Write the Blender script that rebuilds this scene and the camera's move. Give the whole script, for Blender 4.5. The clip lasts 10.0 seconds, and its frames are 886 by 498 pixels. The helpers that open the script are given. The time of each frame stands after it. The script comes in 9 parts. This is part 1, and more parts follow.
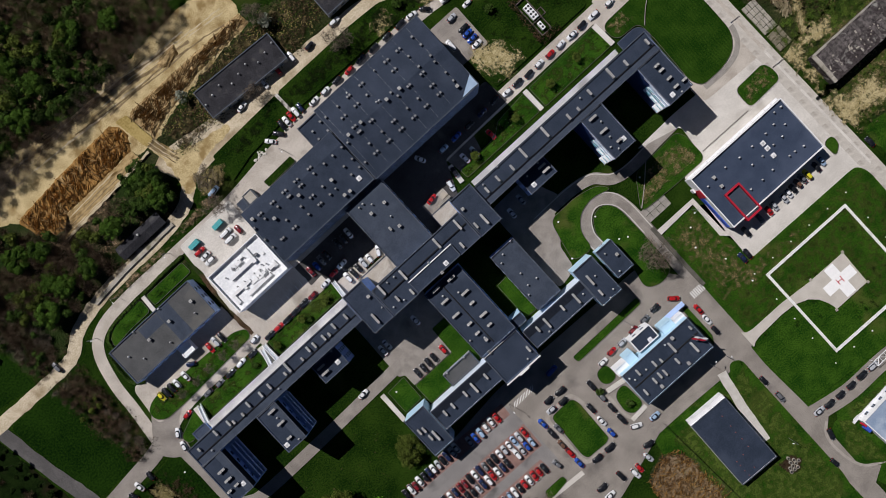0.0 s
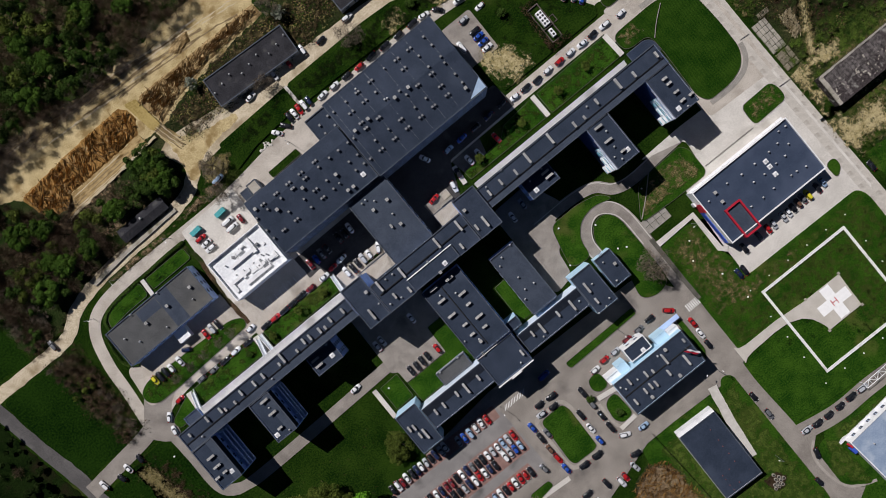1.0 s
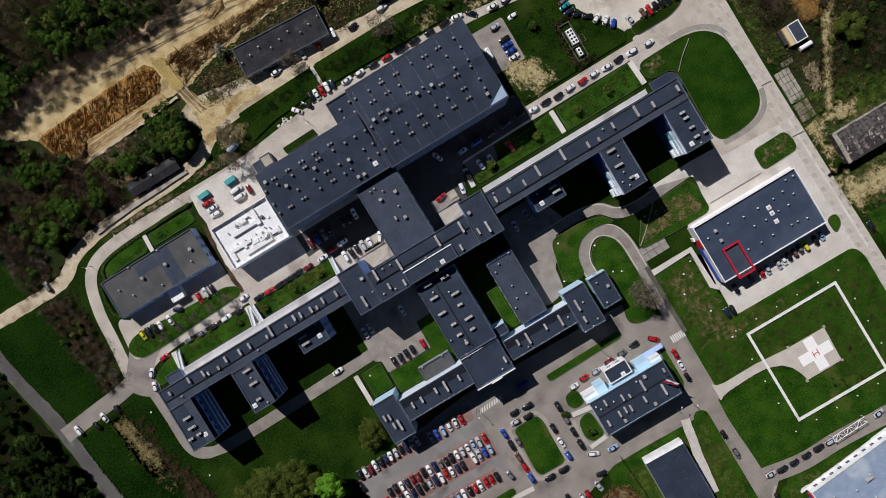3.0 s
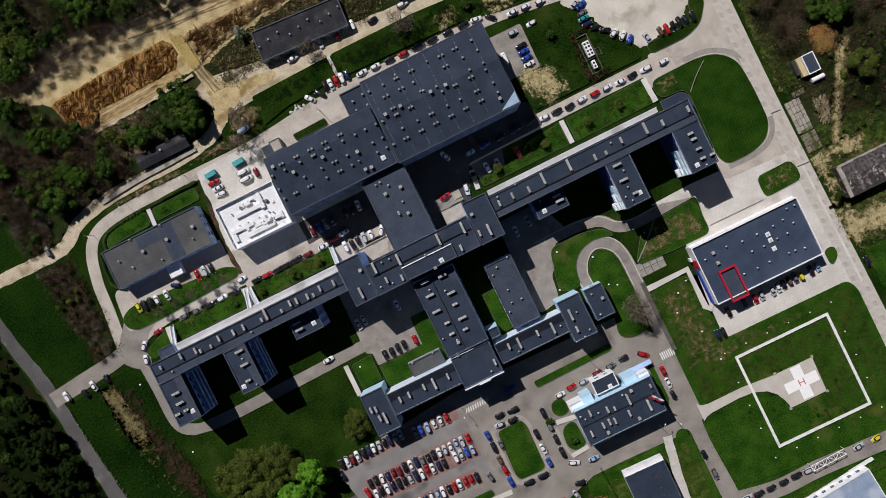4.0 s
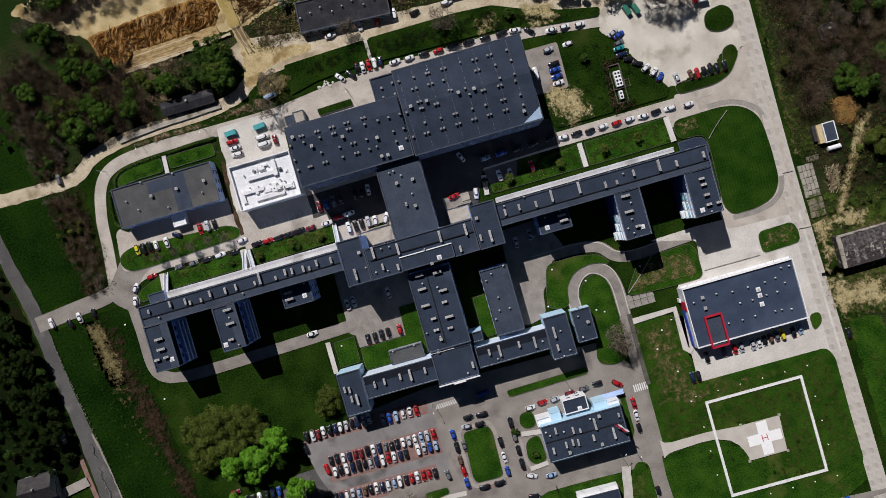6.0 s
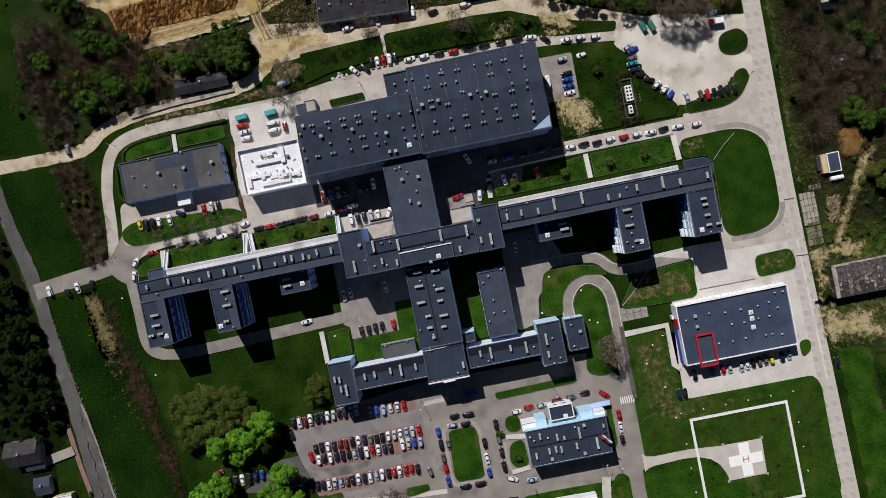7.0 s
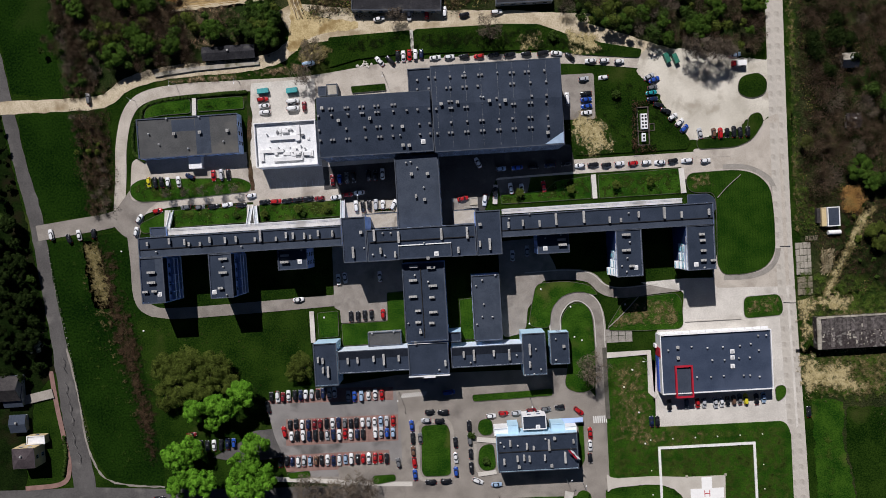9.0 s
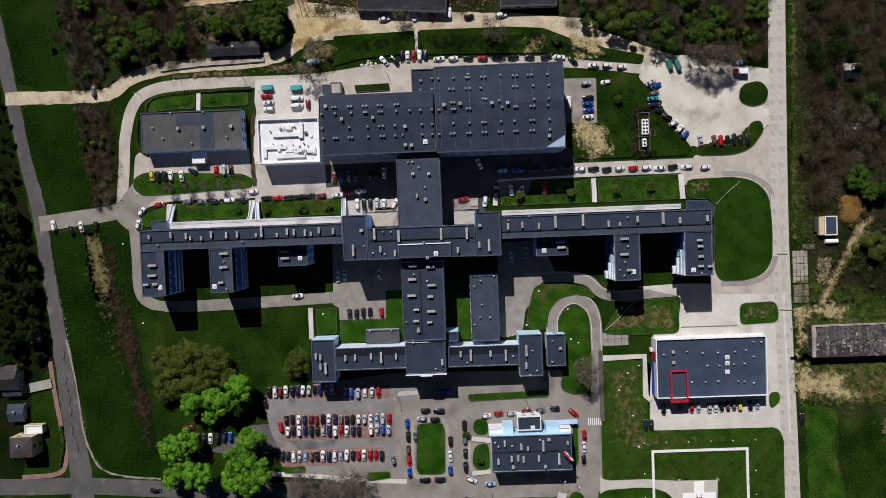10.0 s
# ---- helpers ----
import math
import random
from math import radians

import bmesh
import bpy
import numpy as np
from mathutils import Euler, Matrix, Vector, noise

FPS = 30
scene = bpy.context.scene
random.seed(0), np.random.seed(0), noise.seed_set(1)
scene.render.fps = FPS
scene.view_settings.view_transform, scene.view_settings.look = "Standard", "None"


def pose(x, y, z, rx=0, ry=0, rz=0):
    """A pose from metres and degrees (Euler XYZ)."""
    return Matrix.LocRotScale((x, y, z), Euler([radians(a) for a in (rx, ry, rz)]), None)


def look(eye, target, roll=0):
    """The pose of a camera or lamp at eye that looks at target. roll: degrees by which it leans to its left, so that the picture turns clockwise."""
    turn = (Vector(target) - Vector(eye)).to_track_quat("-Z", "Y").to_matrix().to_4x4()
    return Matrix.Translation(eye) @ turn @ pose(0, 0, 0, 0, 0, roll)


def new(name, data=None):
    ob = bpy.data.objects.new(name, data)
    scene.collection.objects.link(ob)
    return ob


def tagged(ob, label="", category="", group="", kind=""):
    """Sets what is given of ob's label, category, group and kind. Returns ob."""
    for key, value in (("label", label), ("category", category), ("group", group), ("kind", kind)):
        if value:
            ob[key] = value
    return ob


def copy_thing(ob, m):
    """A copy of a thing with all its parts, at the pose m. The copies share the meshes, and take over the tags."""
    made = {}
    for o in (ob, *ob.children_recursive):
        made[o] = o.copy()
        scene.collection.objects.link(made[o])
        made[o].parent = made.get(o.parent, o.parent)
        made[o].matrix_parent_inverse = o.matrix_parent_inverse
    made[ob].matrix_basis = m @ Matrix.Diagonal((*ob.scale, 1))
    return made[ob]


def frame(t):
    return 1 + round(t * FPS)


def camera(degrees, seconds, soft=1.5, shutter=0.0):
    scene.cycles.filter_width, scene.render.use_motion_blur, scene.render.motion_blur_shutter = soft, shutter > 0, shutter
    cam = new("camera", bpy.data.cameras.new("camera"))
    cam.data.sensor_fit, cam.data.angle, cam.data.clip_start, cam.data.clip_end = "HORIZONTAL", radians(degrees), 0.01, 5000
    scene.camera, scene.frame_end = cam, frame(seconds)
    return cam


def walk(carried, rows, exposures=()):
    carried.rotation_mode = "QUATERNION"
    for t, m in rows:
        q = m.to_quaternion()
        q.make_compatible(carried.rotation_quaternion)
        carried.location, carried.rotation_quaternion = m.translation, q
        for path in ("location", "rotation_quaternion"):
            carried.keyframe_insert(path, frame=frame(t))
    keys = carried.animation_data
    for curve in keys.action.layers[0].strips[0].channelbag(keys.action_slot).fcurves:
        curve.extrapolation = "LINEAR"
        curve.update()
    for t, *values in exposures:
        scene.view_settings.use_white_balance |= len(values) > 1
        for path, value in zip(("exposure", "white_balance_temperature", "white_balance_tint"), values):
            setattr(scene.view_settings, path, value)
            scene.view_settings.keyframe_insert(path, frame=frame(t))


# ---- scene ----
# The camera hangs high over the hospital, rises slowly and turns about the vertical.
cam = camera(62, 10.0, soft=0.9)
PATH = [
    (0, pose(17.63, 15.01, 265.84, -1.875, 1.139, -42.543)),
    (0.5, pose(17.66, 15.23, 266.61, -1.875, 1.139, -41.066)),
    (1, pose(17.62, 15.46, 267.46, -1.875, 1.139, -39.428)),
    (1.5, pose(17.53, 15.68, 268.39, -1.875, 1.139, -37.555)),
    (2, pose(17.40, 15.89, 269.37, -1.875, 1.139, -35.482)),
    (2.5, pose(17.22, 16.10, 270.42, -1.875, 1.139, -33.377)),
    (4, pose(16.52, 16.69, 273.80, -1.875, 1.139, -26.339)),
    (4.5, pose(16.25, 16.87, 274.98, -1.875, 1.139, -23.520)),
    (5, pose(15.97, 17.04, 276.18, -1.875, 1.139, -20.875)),
    (5.5, pose(15.70, 17.21, 277.38, -1.875, 1.139, -18.384)),
    (7, pose(14.95, 17.65, 280.96, -1.875, 1.139, -11.559)),
    (7.5, pose(14.75, 17.78, 282.12, -1.875, 1.139, -9.307)),
    (8, pose(14.58, 17.90, 283.24, -1.875, 1.139, -7.026)),
    (8.5, pose(14.46, 18.01, 284.32, -1.875, 1.139, -4.889)),
    (9, pose(14.39, 18.10, 285.35, -1.875, 1.139, -3.516)),
    (9.5, pose(14.37, 18.19, 286.32, -1.875, 1.139, -2.729)),
    (10, pose(14.41, 18.26, 287.22, -1.875, 1.139, -2.189)),
]
walk(cam, PATH, exposures=[(0.0, -0.22, 6250.0, 14.0), (5.0, -0.23, 6250.0, 14.0), (10.0, -0.15, 6250.0, 14.0)])

# World and sun.
SUN_ELEV, SUN_FROM = 47.0, Vector((-0.31, 0.95, 0.0)).normalized()
world = bpy.data.worlds.new("sky")
scene.world = world
world.use_nodes = True
sky = world.node_tree.nodes.new("ShaderNodeTexSky")
sky.sky_type, sky.sun_disc = "NISHITA", False
sky.air_density, sky.dust_density, sky.ozone_density = 0.35, 0.05, 3.0
sky.sun_elevation = radians(SUN_ELEV)
sky.sun_rotation = math.atan2(SUN_FROM.x, SUN_FROM.y)
back = world.node_tree.nodes["Background"]
back.inputs["Strength"].default_value = 0.034
world.node_tree.links.new(sky.outputs["Color"], back.inputs["Color"])
sun = new("sun", bpy.data.lights.new("sun", "SUN"))
sun.data.energy, sun.data.angle, sun.data.color = 5.0, radians(0.5), (1.0, 0.955, 0.90)
sun.matrix_world = look(SUN_FROM * 300 + Vector((0, 0, 300 * math.tan(radians(SUN_ELEV)))), (0, 0, 0))


# ---- materials ----
def surf(name, dark, light, scale=1.0, rough=0.85, bump=0.15, metal=0.0, fine=12.0, stain=None, stain_scale=0.05, stain_at=0.6, random_shade=0.0, stretch=None):
    """A surface of two tones in two noise scales, with stains of a third tone and a fine relief."""
    m = bpy.data.materials.new(name)
    m.use_nodes = True
    n, l = m.node_tree.nodes, m.node_tree.links
    b = n["Principled BSDF"]
    b.inputs["Roughness"].default_value, b.inputs["Metallic"].default_value = rough, metal
    b.inputs["Specular IOR Level"].default_value = 0.5 if rough < 0.6 else 0.02 if rough >= 0.95 else 0.12
    co = n.new("ShaderNodeTexCoord")
    at = co.outputs["Object"]
    if stretch:
        mp = n.new("ShaderNodeMapping")
        mp.inputs["Scale"].default_value = stretch
        l.new(at, mp.inputs["Vector"])
        at = mp.outputs["Vector"]

    def noise_at(s, detail=5.0):
        t = n.new("ShaderNodeTexNoise")
        t.inputs["Scale"].default_value, t.inputs["Detail"].default_value = s, detail
        l.new(at, t.inputs["Vector"])
        return t
    big, small = noise_at(scale), noise_at(scale * fine, 3.0)
    ramp = n.new("ShaderNodeValToRGB")
    ramp.color_ramp.elements[0].position, ramp.color_ramp.elements[1].position = 0.39, 0.61
    ramp.color_ramp.elements[0].color, ramp.color_ramp.elements[1].color = (*dark, 1), (*light, 1)
    mixed = n.new("ShaderNodeMath")
    mixed.operation = "MULTIPLY_ADD"
    mixed.inputs[1].default_value = 0.45
    half = n.new("ShaderNodeMath")
    half.operation = "MULTIPLY"
    half.inputs[1].default_value = 0.55
    l.new(big.outputs["Fac"], mixed.inputs[0])
    l.new(small.outputs["Fac"], half.inputs[0])
    l.new(half.outputs[0], mixed.inputs[2])
    l.new(mixed.outputs[0], ramp.inputs["Fac"])
    colour = ramp.outputs["Color"]
    if stain:
        s = noise_at(stain_scale, 6.0)
        cut = n.new("ShaderNodeValToRGB")
        cut.color_ramp.elements[0].position, cut.color_ramp.elements[1].position = stain_at - 0.06, stain_at + 0.08
        mix = n.new("ShaderNodeMix")
        mix.data_type = "RGBA"
        l.new(s.outputs["Fac"], cut.inputs["Fac"])
        l.new(cut.outputs["Color"], mix.inputs["Factor"])
        l.new(colour, mix.inputs["A"])
        mix.inputs["B"].default_value = (*stain, 1)
        colour = mix.outputs["Result"]
    if random_shade:
        info = n.new("ShaderNodeObjectInfo")
        geo = n.new("ShaderNodeNewGeometry")
        add = n.new("ShaderNodeMath")
        add.operation = "ADD"
        l.new(info.outputs["Random"], add.inputs[0])
        l.new(geo.outputs["Random Per Island"], add.inputs[1])
        rng = n.new("ShaderNodeMapRange")
        rng.inputs["From Max"].default_value = 2.0
        rng.inputs["To Min"].default_value, rng.inputs["To Max"].default_value = 1 - random_shade, 1 + random_shade
        l.new(add.outputs[0], rng.inputs["Value"])
        hsv = n.new("ShaderNodeHueSaturation")
        l.new(colour, hsv.inputs["Color"])
        l.new(rng.outputs["Result"], hsv.inputs["Value"])
        colour = hsv.outputs["Color"]
    l.new(colour, b.inputs["Base Color"])
    if bump:
        bp = n.new("ShaderNodeBump")
        bp.inputs["Strength"].default_value, bp.inputs["Distance"].default_value = bump, 0.3 / scale / fine * 4
        l.new(small.outputs["Fac"], bp.inputs["Height"])
        l.new(bp.outputs["Normal"], b.inputs["Normal"])
    return m


GRASS = surf("grass", (0.003, 0.013, 0.0012), (0.021, 0.045, 0.005), 0.09, 0.95, 0.25, fine=20, stain=(0.045, 0.052, 0.014), stain_scale=0.045, stain_at=0.66)
LAWN = surf("mown_lawn", (0.007, 0.032, 0.0026), (0.035, 0.085, 0.0075), 0.16, 0.95, 0.2, fine=12, stain=(0.080, 0.088, 0.022), stain_scale=0.06, stain_at=0.65)
MOWN = surf("mown_lawn_with_tracks", (0.006, 0.026, 0.002), (0.025, 0.060, 0.006), 0.16, 0.95, 0.2, fine=14)
nt = MOWN.node_tree
wave = nt.nodes.new("ShaderNodeTexWave")
wave.bands_direction = "X"
wave.inputs["Scale"].default_value, wave.inputs["Distortion"].default_value, wave.inputs["Detail"].default_value, wave.inputs["Detail Scale"].default_value = 0.30, 9.0, 3.0, 0.25
at = nt.nodes.new("ShaderNodeTexCoord")
nt.links.new(at.outputs["Object"], wave.inputs["Vector"])
shade = nt.nodes.new("ShaderNodeMapRange")
shade.inputs["To Min"].default_value, shade.inputs["To Max"].default_value = 0.86, 1.10
nt.links.new(wave.outputs["Fac"], shade.inputs["Value"])
tone = nt.nodes.new("ShaderNodeHueSaturation")
nt.links.new(shade.outputs["Result"], tone.inputs["Value"])
was = nt.nodes["Principled BSDF"].inputs["Base Color"].links[0].from_socket
nt.links.new(was, tone.inputs["Color"])
nt.links.new(tone.outputs["Color"], nt.nodes["Principled BSDF"].inputs["Base Color"])
FIELD = surf("meadow", (0.002, 0.010, 0.001), (0.011, 0.031, 0.003), 0.06, 0.95, 0.25, fine=22, stain=(0.020, 0.034, 0.007), stain_scale=0.03, stain_at=0.68)
# Near-black tone: shade under the garden trees is part of the colour.
GARDEN = surf("shade_toned_garden_ground", (0.002, 0.006, 0.001), (0.010, 0.020, 0.004), 0.15, 0.95, 0.6, fine=14, stain=(0.016, 0.013, 0.007), stain_scale=0.08, stain_at=0.60)
SCRUB = surf("scrub_floor", (0.010, 0.017, 0.005), (0.046, 0.050, 0.020), 0.12, 0.95, 0.8, fine=14, stain=(0.014, 0.030, 0.006), stain_scale=0.05, stain_at=0.52)
BROWN = surf("brown_bushes", (0.030, 0.018, 0.010), (0.105, 0.068, 0.042), 0.3, 0.95, 0.8, fine=9, stain=(0.018, 0.034, 0.008), stain_scale=0.09, stain_at=0.55)
SAND = surf("sandy_track", (0.40, 0.335, 0.23), (0.58, 0.505, 0.375), 0.2, 0.95, 0.15, fine=10, stain=(0.29, 0.23, 0.145), stain_scale=0.12, stain_at=0.58)
CLAY = surf("excavated_clay", (0.115, 0.060, 0.018), (0.34, 0.195, 0.065), 0.30, 0.95, 0.2, fine=5, stain=(0.40, 0.29, 0.15), stain_scale=0.35, stain_at=0.66, stretch=(1.0, 0.5, 1.0))
SITE_SAND = surf("damp_site_sand", (0.34, 0.262, 0.125), (0.56, 0.455, 0.255), 0.25, 0.95, 0.2, fine=9, stain=(0.25, 0.175, 0.075), stain_scale=0.16, stain_at=0.58)
GRAVEL = surf("gravel_lot", (0.44, 0.41, 0.345), (0.66, 0.625, 0.545), 0.10, 0.95, 0.10, fine=40, stain=(0.37, 0.335, 0.275), stain_scale=0.13, stain_at=0.58)
CONCRETE = surf("road_concrete", (0.36, 0.322, 0.275), (0.53, 0.485, 0.425), 0.18, 0.9, 0.05, fine=20, stain=(0.27, 0.24, 0.205), stain_scale=0.10, stain_at=0.62)
PALE = surf("pale_concrete", (0.47, 0.445, 0.405), (0.635, 0.605, 0.555), 0.14, 0.9, 0.05, fine=20, stain=(0.38, 0.355, 0.315), stain_scale=0.09, stain_at=0.63)
WARM = surf("worn_asphalt", (0.185, 0.166, 0.146), (0.30, 0.274, 0.243), 0.15, 0.9, 0.05, fine=25, stain=(0.135, 0.122, 0.112), stain_scale=0.08, stain_at=0.62)
ROOF_DEEP = surf("black_felt_and_roof_shade", (0.008, 0.011, 0.018), (0.016, 0.020, 0.030), 0.2, 0.8, 0.1)
ASPHALT = surf("asphalt", (0.070, 0.067, 0.066), (0.115, 0.110, 0.107), 0.12, 0.9, 0.2, fine=25, stain=(0.145, 0.138, 0.130), stain_scale=0.16, stain_at=0.64)
PAVERS = surf("red_pavers", (0.19, 0.115, 0.10), (0.28, 0.175, 0.15), 0.4, 0.9, 0.2, fine=12)
KERB = surf("kerb_stone", (0.065, 0.062, 0.052), (0.13, 0.123, 0.105), 0.5, 0.9, 0.1)
LINE = surf("white_road_paint", (0.62, 0.62, 0.60), (0.82, 0.82, 0.80), 0.8, 0.7, 0.05, stain=(0.45, 0.45, 0.43), stain_scale=0.3, stain_at=0.66)
REDLINE = surf("red_road_paint", (0.40, 0.05, 0.06), (0.55, 0.09, 0.10), 0.8, 0.7, 0.05)
ROOF = surf("roof_felt", (0.020, 0.029, 0.047), (0.036, 0.048, 0.075), 0.16, 0.72, 0.15, fine=20, stain=(0.050, 0.064, 0.094), stain_scale=0.05, stain_at=0.60)
ROOF_NAVY = surf("navy_roof_membrane", (0.032, 0.046, 0.078), (0.050, 0.067, 0.108), 0.2, 0.7, 0.1, fine=16, stain=(0.062, 0.080, 0.125), stain_scale=0.06, stain_at=0.6)
ROOF_OLD = surf("grey_roof_felt", (0.060, 0.062, 0.064), (0.095, 0.097, 0.098), 0.2, 0.8, 0.12, fine=14, stain=(0.12, 0.117, 0.108), stain_scale=0.07, stain_at=0.58)
ROOF_LIGHT = surf("lighter_roof_felt", (0.034, 0.045, 0.066), (0.056, 0.069, 0.096), 0.2, 0.75, 0.15, fine=16, stain=(0.028, 0.036, 0.052), stain_scale=0.08, stain_at=0.6)
ROOF_WHITE = surf("white_roof_membrane", (0.66, 0.68, 0.70), (0.82, 0.83, 0.84), 0.15, 0.6, 0.05, stain=(0.55, 0.57, 0.59), stain_scale=0.2, stain_at=0.64)
ROOF_BLUE = surf("blue_sheet_roof", (0.20, 0.27, 0.38), (0.30, 0.37, 0.48), 0.3, 0.55, 0.05, stain=(0.40, 0.46, 0.54), stain_scale=0.12, stain_at=0.6)
COPING = surf("dark_coping", (0.045, 0.055, 0.075), (0.085, 0.097, 0.12), 0.6, 0.6, 0.05, metal=0.0)
WALL_BLUE = surf("pale_blue_render", (0.36, 0.50, 0.82), (0.46, 0.60, 0.88), 0.3, 0.85, 0.1, stain=(0.30, 0.42, 0.72), stain_scale=0.2)
WALL_WHITE = surf("white_render", (0.70, 0.71, 0.72), (0.82, 0.82, 0.82), 0.3, 0.85, 0.1, stain=(0.6, 0.61, 0.62), stain_scale=0.25)
WALL_FROST = surf("frost_white_render", (0.60, 0.68, 0.76), (0.70, 0.77, 0.83), 0.3, 0.85, 0.1, stain=(0.5, 0.58, 0.67), stain_scale=0.25)
# Whitened wall colour: holds the sunlight on the east wings' fronts.
WALL_ICE_LIT = surf("sunlit_ice_blue_render", (0.62, 0.71, 0.88), (0.72, 0.80, 0.93), 0.3, 0.85, 0.1, stain=(0.52, 0.62, 0.82), stain_scale=0.2)
BALCONY = surf("blue_balcony_panel", (0.55, 0.66, 0.88), (0.66, 0.75, 0.93), 0.4, 0.7, 0.05)
WALL_SKY = surf("sky_blue_render", (0.40, 0.60, 0.74), (0.50, 0.69, 0.82), 0.3, 0.85, 0.1)
WALL_GREY = surf("grey_render", (0.26, 0.27, 0.28), (0.38, 0.39, 0.40), 0.3, 0.9, 0.2, stain=(0.2, 0.2, 0.2), stain_scale=0.2)
HALL_WALL = surf("dark_sheet_cladding", (0.10, 0.125, 0.17), (0.17, 0.20, 0.26), 0.5, 0.7, 0.05)
WALL_RED = surf("red_panel", (0.36, 0.012, 0.03), (0.46, 0.025, 0.045), 0.6, 0.6, 0.03)
WALL_ROYAL = surf("royal_blue_panel", (0.03, 0.07, 0.36), (0.05, 0.10, 0.46), 0.6, 0.6, 0.03)
RUIN = surf("ruined_concrete", (0.022, 0.018, 0.019), (0.085, 0.073, 0.072), 1.1, 0.95, 0.8, fine=5, stain=(0.26, 0.25, 0.23), stain_scale=0.5, stain_at=0.62)
SLAB = surf("old_concrete_slab", (0.26, 0.24, 0.20), (0.40, 0.37, 0.32), 0.6, 0.95, 0.3, stain=(0.14, 0.13, 0.09), stain_scale=0.3, stain_at=0.6, random_shade=0.25)
VENT_PALE = surf("pale_sheet_vent", (0.36, 0.365, 0.37), (0.58, 0.585, 0.59), 1.2, 0.5, 0.03, random_shade=0.5)
METAL = surf("galvanised_metal", (0.10, 0.105, 0.115), (0.22, 0.225, 0.24), 1.2, 0.55, 0.05, metal=0.2, random_shade=0.4)
VENT = surf("vent_brick_render", (0.25, 0.248, 0.243), (0.43, 0.428, 0.42), 1.2, 0.9, 0.2, random_shade=0.35)
WHITE = surf("white_plastic", (0.72, 0.73, 0.74), (0.84, 0.84, 0.84), 1.0, 0.5, 0.02)
DARK = surf("dark_rubber", (0.012, 0.012, 0.013), (0.025, 0.025, 0.027), 2.0, 0.8, 0.1)
GLASS = surf("dark_window_glass", (0.012, 0.016, 0.024), (0.03, 0.04, 0.055), 0.3, 0.08, 0.0)
FRAME = surf("white_window_frame", (0.68, 0.69, 0.70), (0.80, 0.80, 0.80), 2.0, 0.5, 0.02)
SASH = surf("blue_grey_sash", (0.30, 0.38, 0.52), (0.38, 0.46, 0.60), 2.0, 0.5, 0.02)
BARK = surf("bark", (0.035, 0.028, 0.022), (0.10, 0.085, 0.07), 1.5, 0.95, 0.8)
TWIG = surf("bare_twigs", (0.085, 0.068, 0.050), (0.21, 0.17, 0.13), 1.5, 0.95, 0.3, random_shade=0.4)
TILE = surf("dark_roof_tile", (0.032, 0.030, 0.032), (0.072, 0.066, 0.064), 0.6, 0.8, 0.4, fine=8)
YELLOW = surf("cream_render", (0.50, 0.40, 0.22), (0.62, 0.50, 0.30), 0.4, 0.85, 0.1)
STONE = surf("white_marker", (0.70, 0.70, 0.68), (0.80, 0.80, 0.78), 2.0, 0.8, 0.1)


def leaves(name, dark, light):
    m = surf(name, dark, light, 0.35, 0.95, 0.0, fine=6, random_shade=0.28)
    m.node_tree.nodes["Principled BSDF"].inputs["Subsurface Weight"].default_value = 0.0
    return m


LEAF_BRIGHT = leaves("fresh_leaves", (0.055, 0.165, 0.009), (0.150, 0.330, 0.030))
LEAF_DARK = leaves("dark_leaves", (0.020, 0.042, 0.008), (0.055, 0.094, 0.018))
LEAF_PALE = leaves("white_blossom", (0.16, 0.18, 0.12), (0.42, 0.44, 0.36))
LEAF_MID = leaves("half_open_leaves", (0.022, 0.052, 0.007), (0.068, 0.120, 0.018))
LEAF_PINE = leaves("dark_needles", (0.006, 0.013, 0.003), (0.022, 0.036, 0.009))
LEAF_OLIVE = leaves("budding_leaves", (0.042, 0.060, 0.010), (0.096, 0.122, 0.024))
LEAF_BROWN = leaves("brown_twig_mass", (0.050, 0.034, 0.021), (0.150, 0.108, 0.072))
TUFT_SAND = leaves("bleached_grass", (0.30, 0.25, 0.13), (0.50, 0.42, 0.26))
TUFT_STRAW = leaves("straw_grass", (0.10, 0.085, 0.025), (0.24, 0.20, 0.085))
TUFT_GREEN = leaves("green_grass_tuft", (0.010, 0.030, 0.003), (0.040, 0.080, 0.010))
TUFT_BROWN = leaves("dead_brown_weeds", (0.030, 0.018, 0.010), (0.085, 0.056, 0.034))
TUFT_DARK = leaves("dark_weeds", (0.004, 0.009, 0.002), (0.014, 0.022, 0.006))
TUFT_RUST = leaves("rust_brown_reeds", (0.20, 0.105, 0.030), (0.42, 0.24, 0.08))


# ---- mesh helpers ----
def part(name, bm, material, parent=None, label=""):
    """Links a bmesh as one mesh object, under a thing or a part."""
    me = bpy.data.meshes.new(name)
    bm.normal_update()
    bm.to_mesh(me)
    bm.free()
    for m in material if isinstance(material, (list, tuple)) else [material]:
        me.materials.append(m)
    ob = new(name, me)
    ob.parent = parent
    return tagged(ob, label)


def piece(name, me, parent, x, y, z, rz=0.0):
    """An object of its own on a shared mesh, under a thing or part."""
    ob = new(name, me)
    ob.parent = parent
    ob.matrix_basis = Matrix.Translation((x, y, z)) @ Matrix.Rotation(rz, 4, "Z")
    return ob


def mesh_of(bm, *materials):
    me = bpy.data.meshes.new("shared")
    bm.normal_update()
    bm.to_mesh(me)
    bm.free()
    for m in materials:
        me.materials.append(m)
    return me


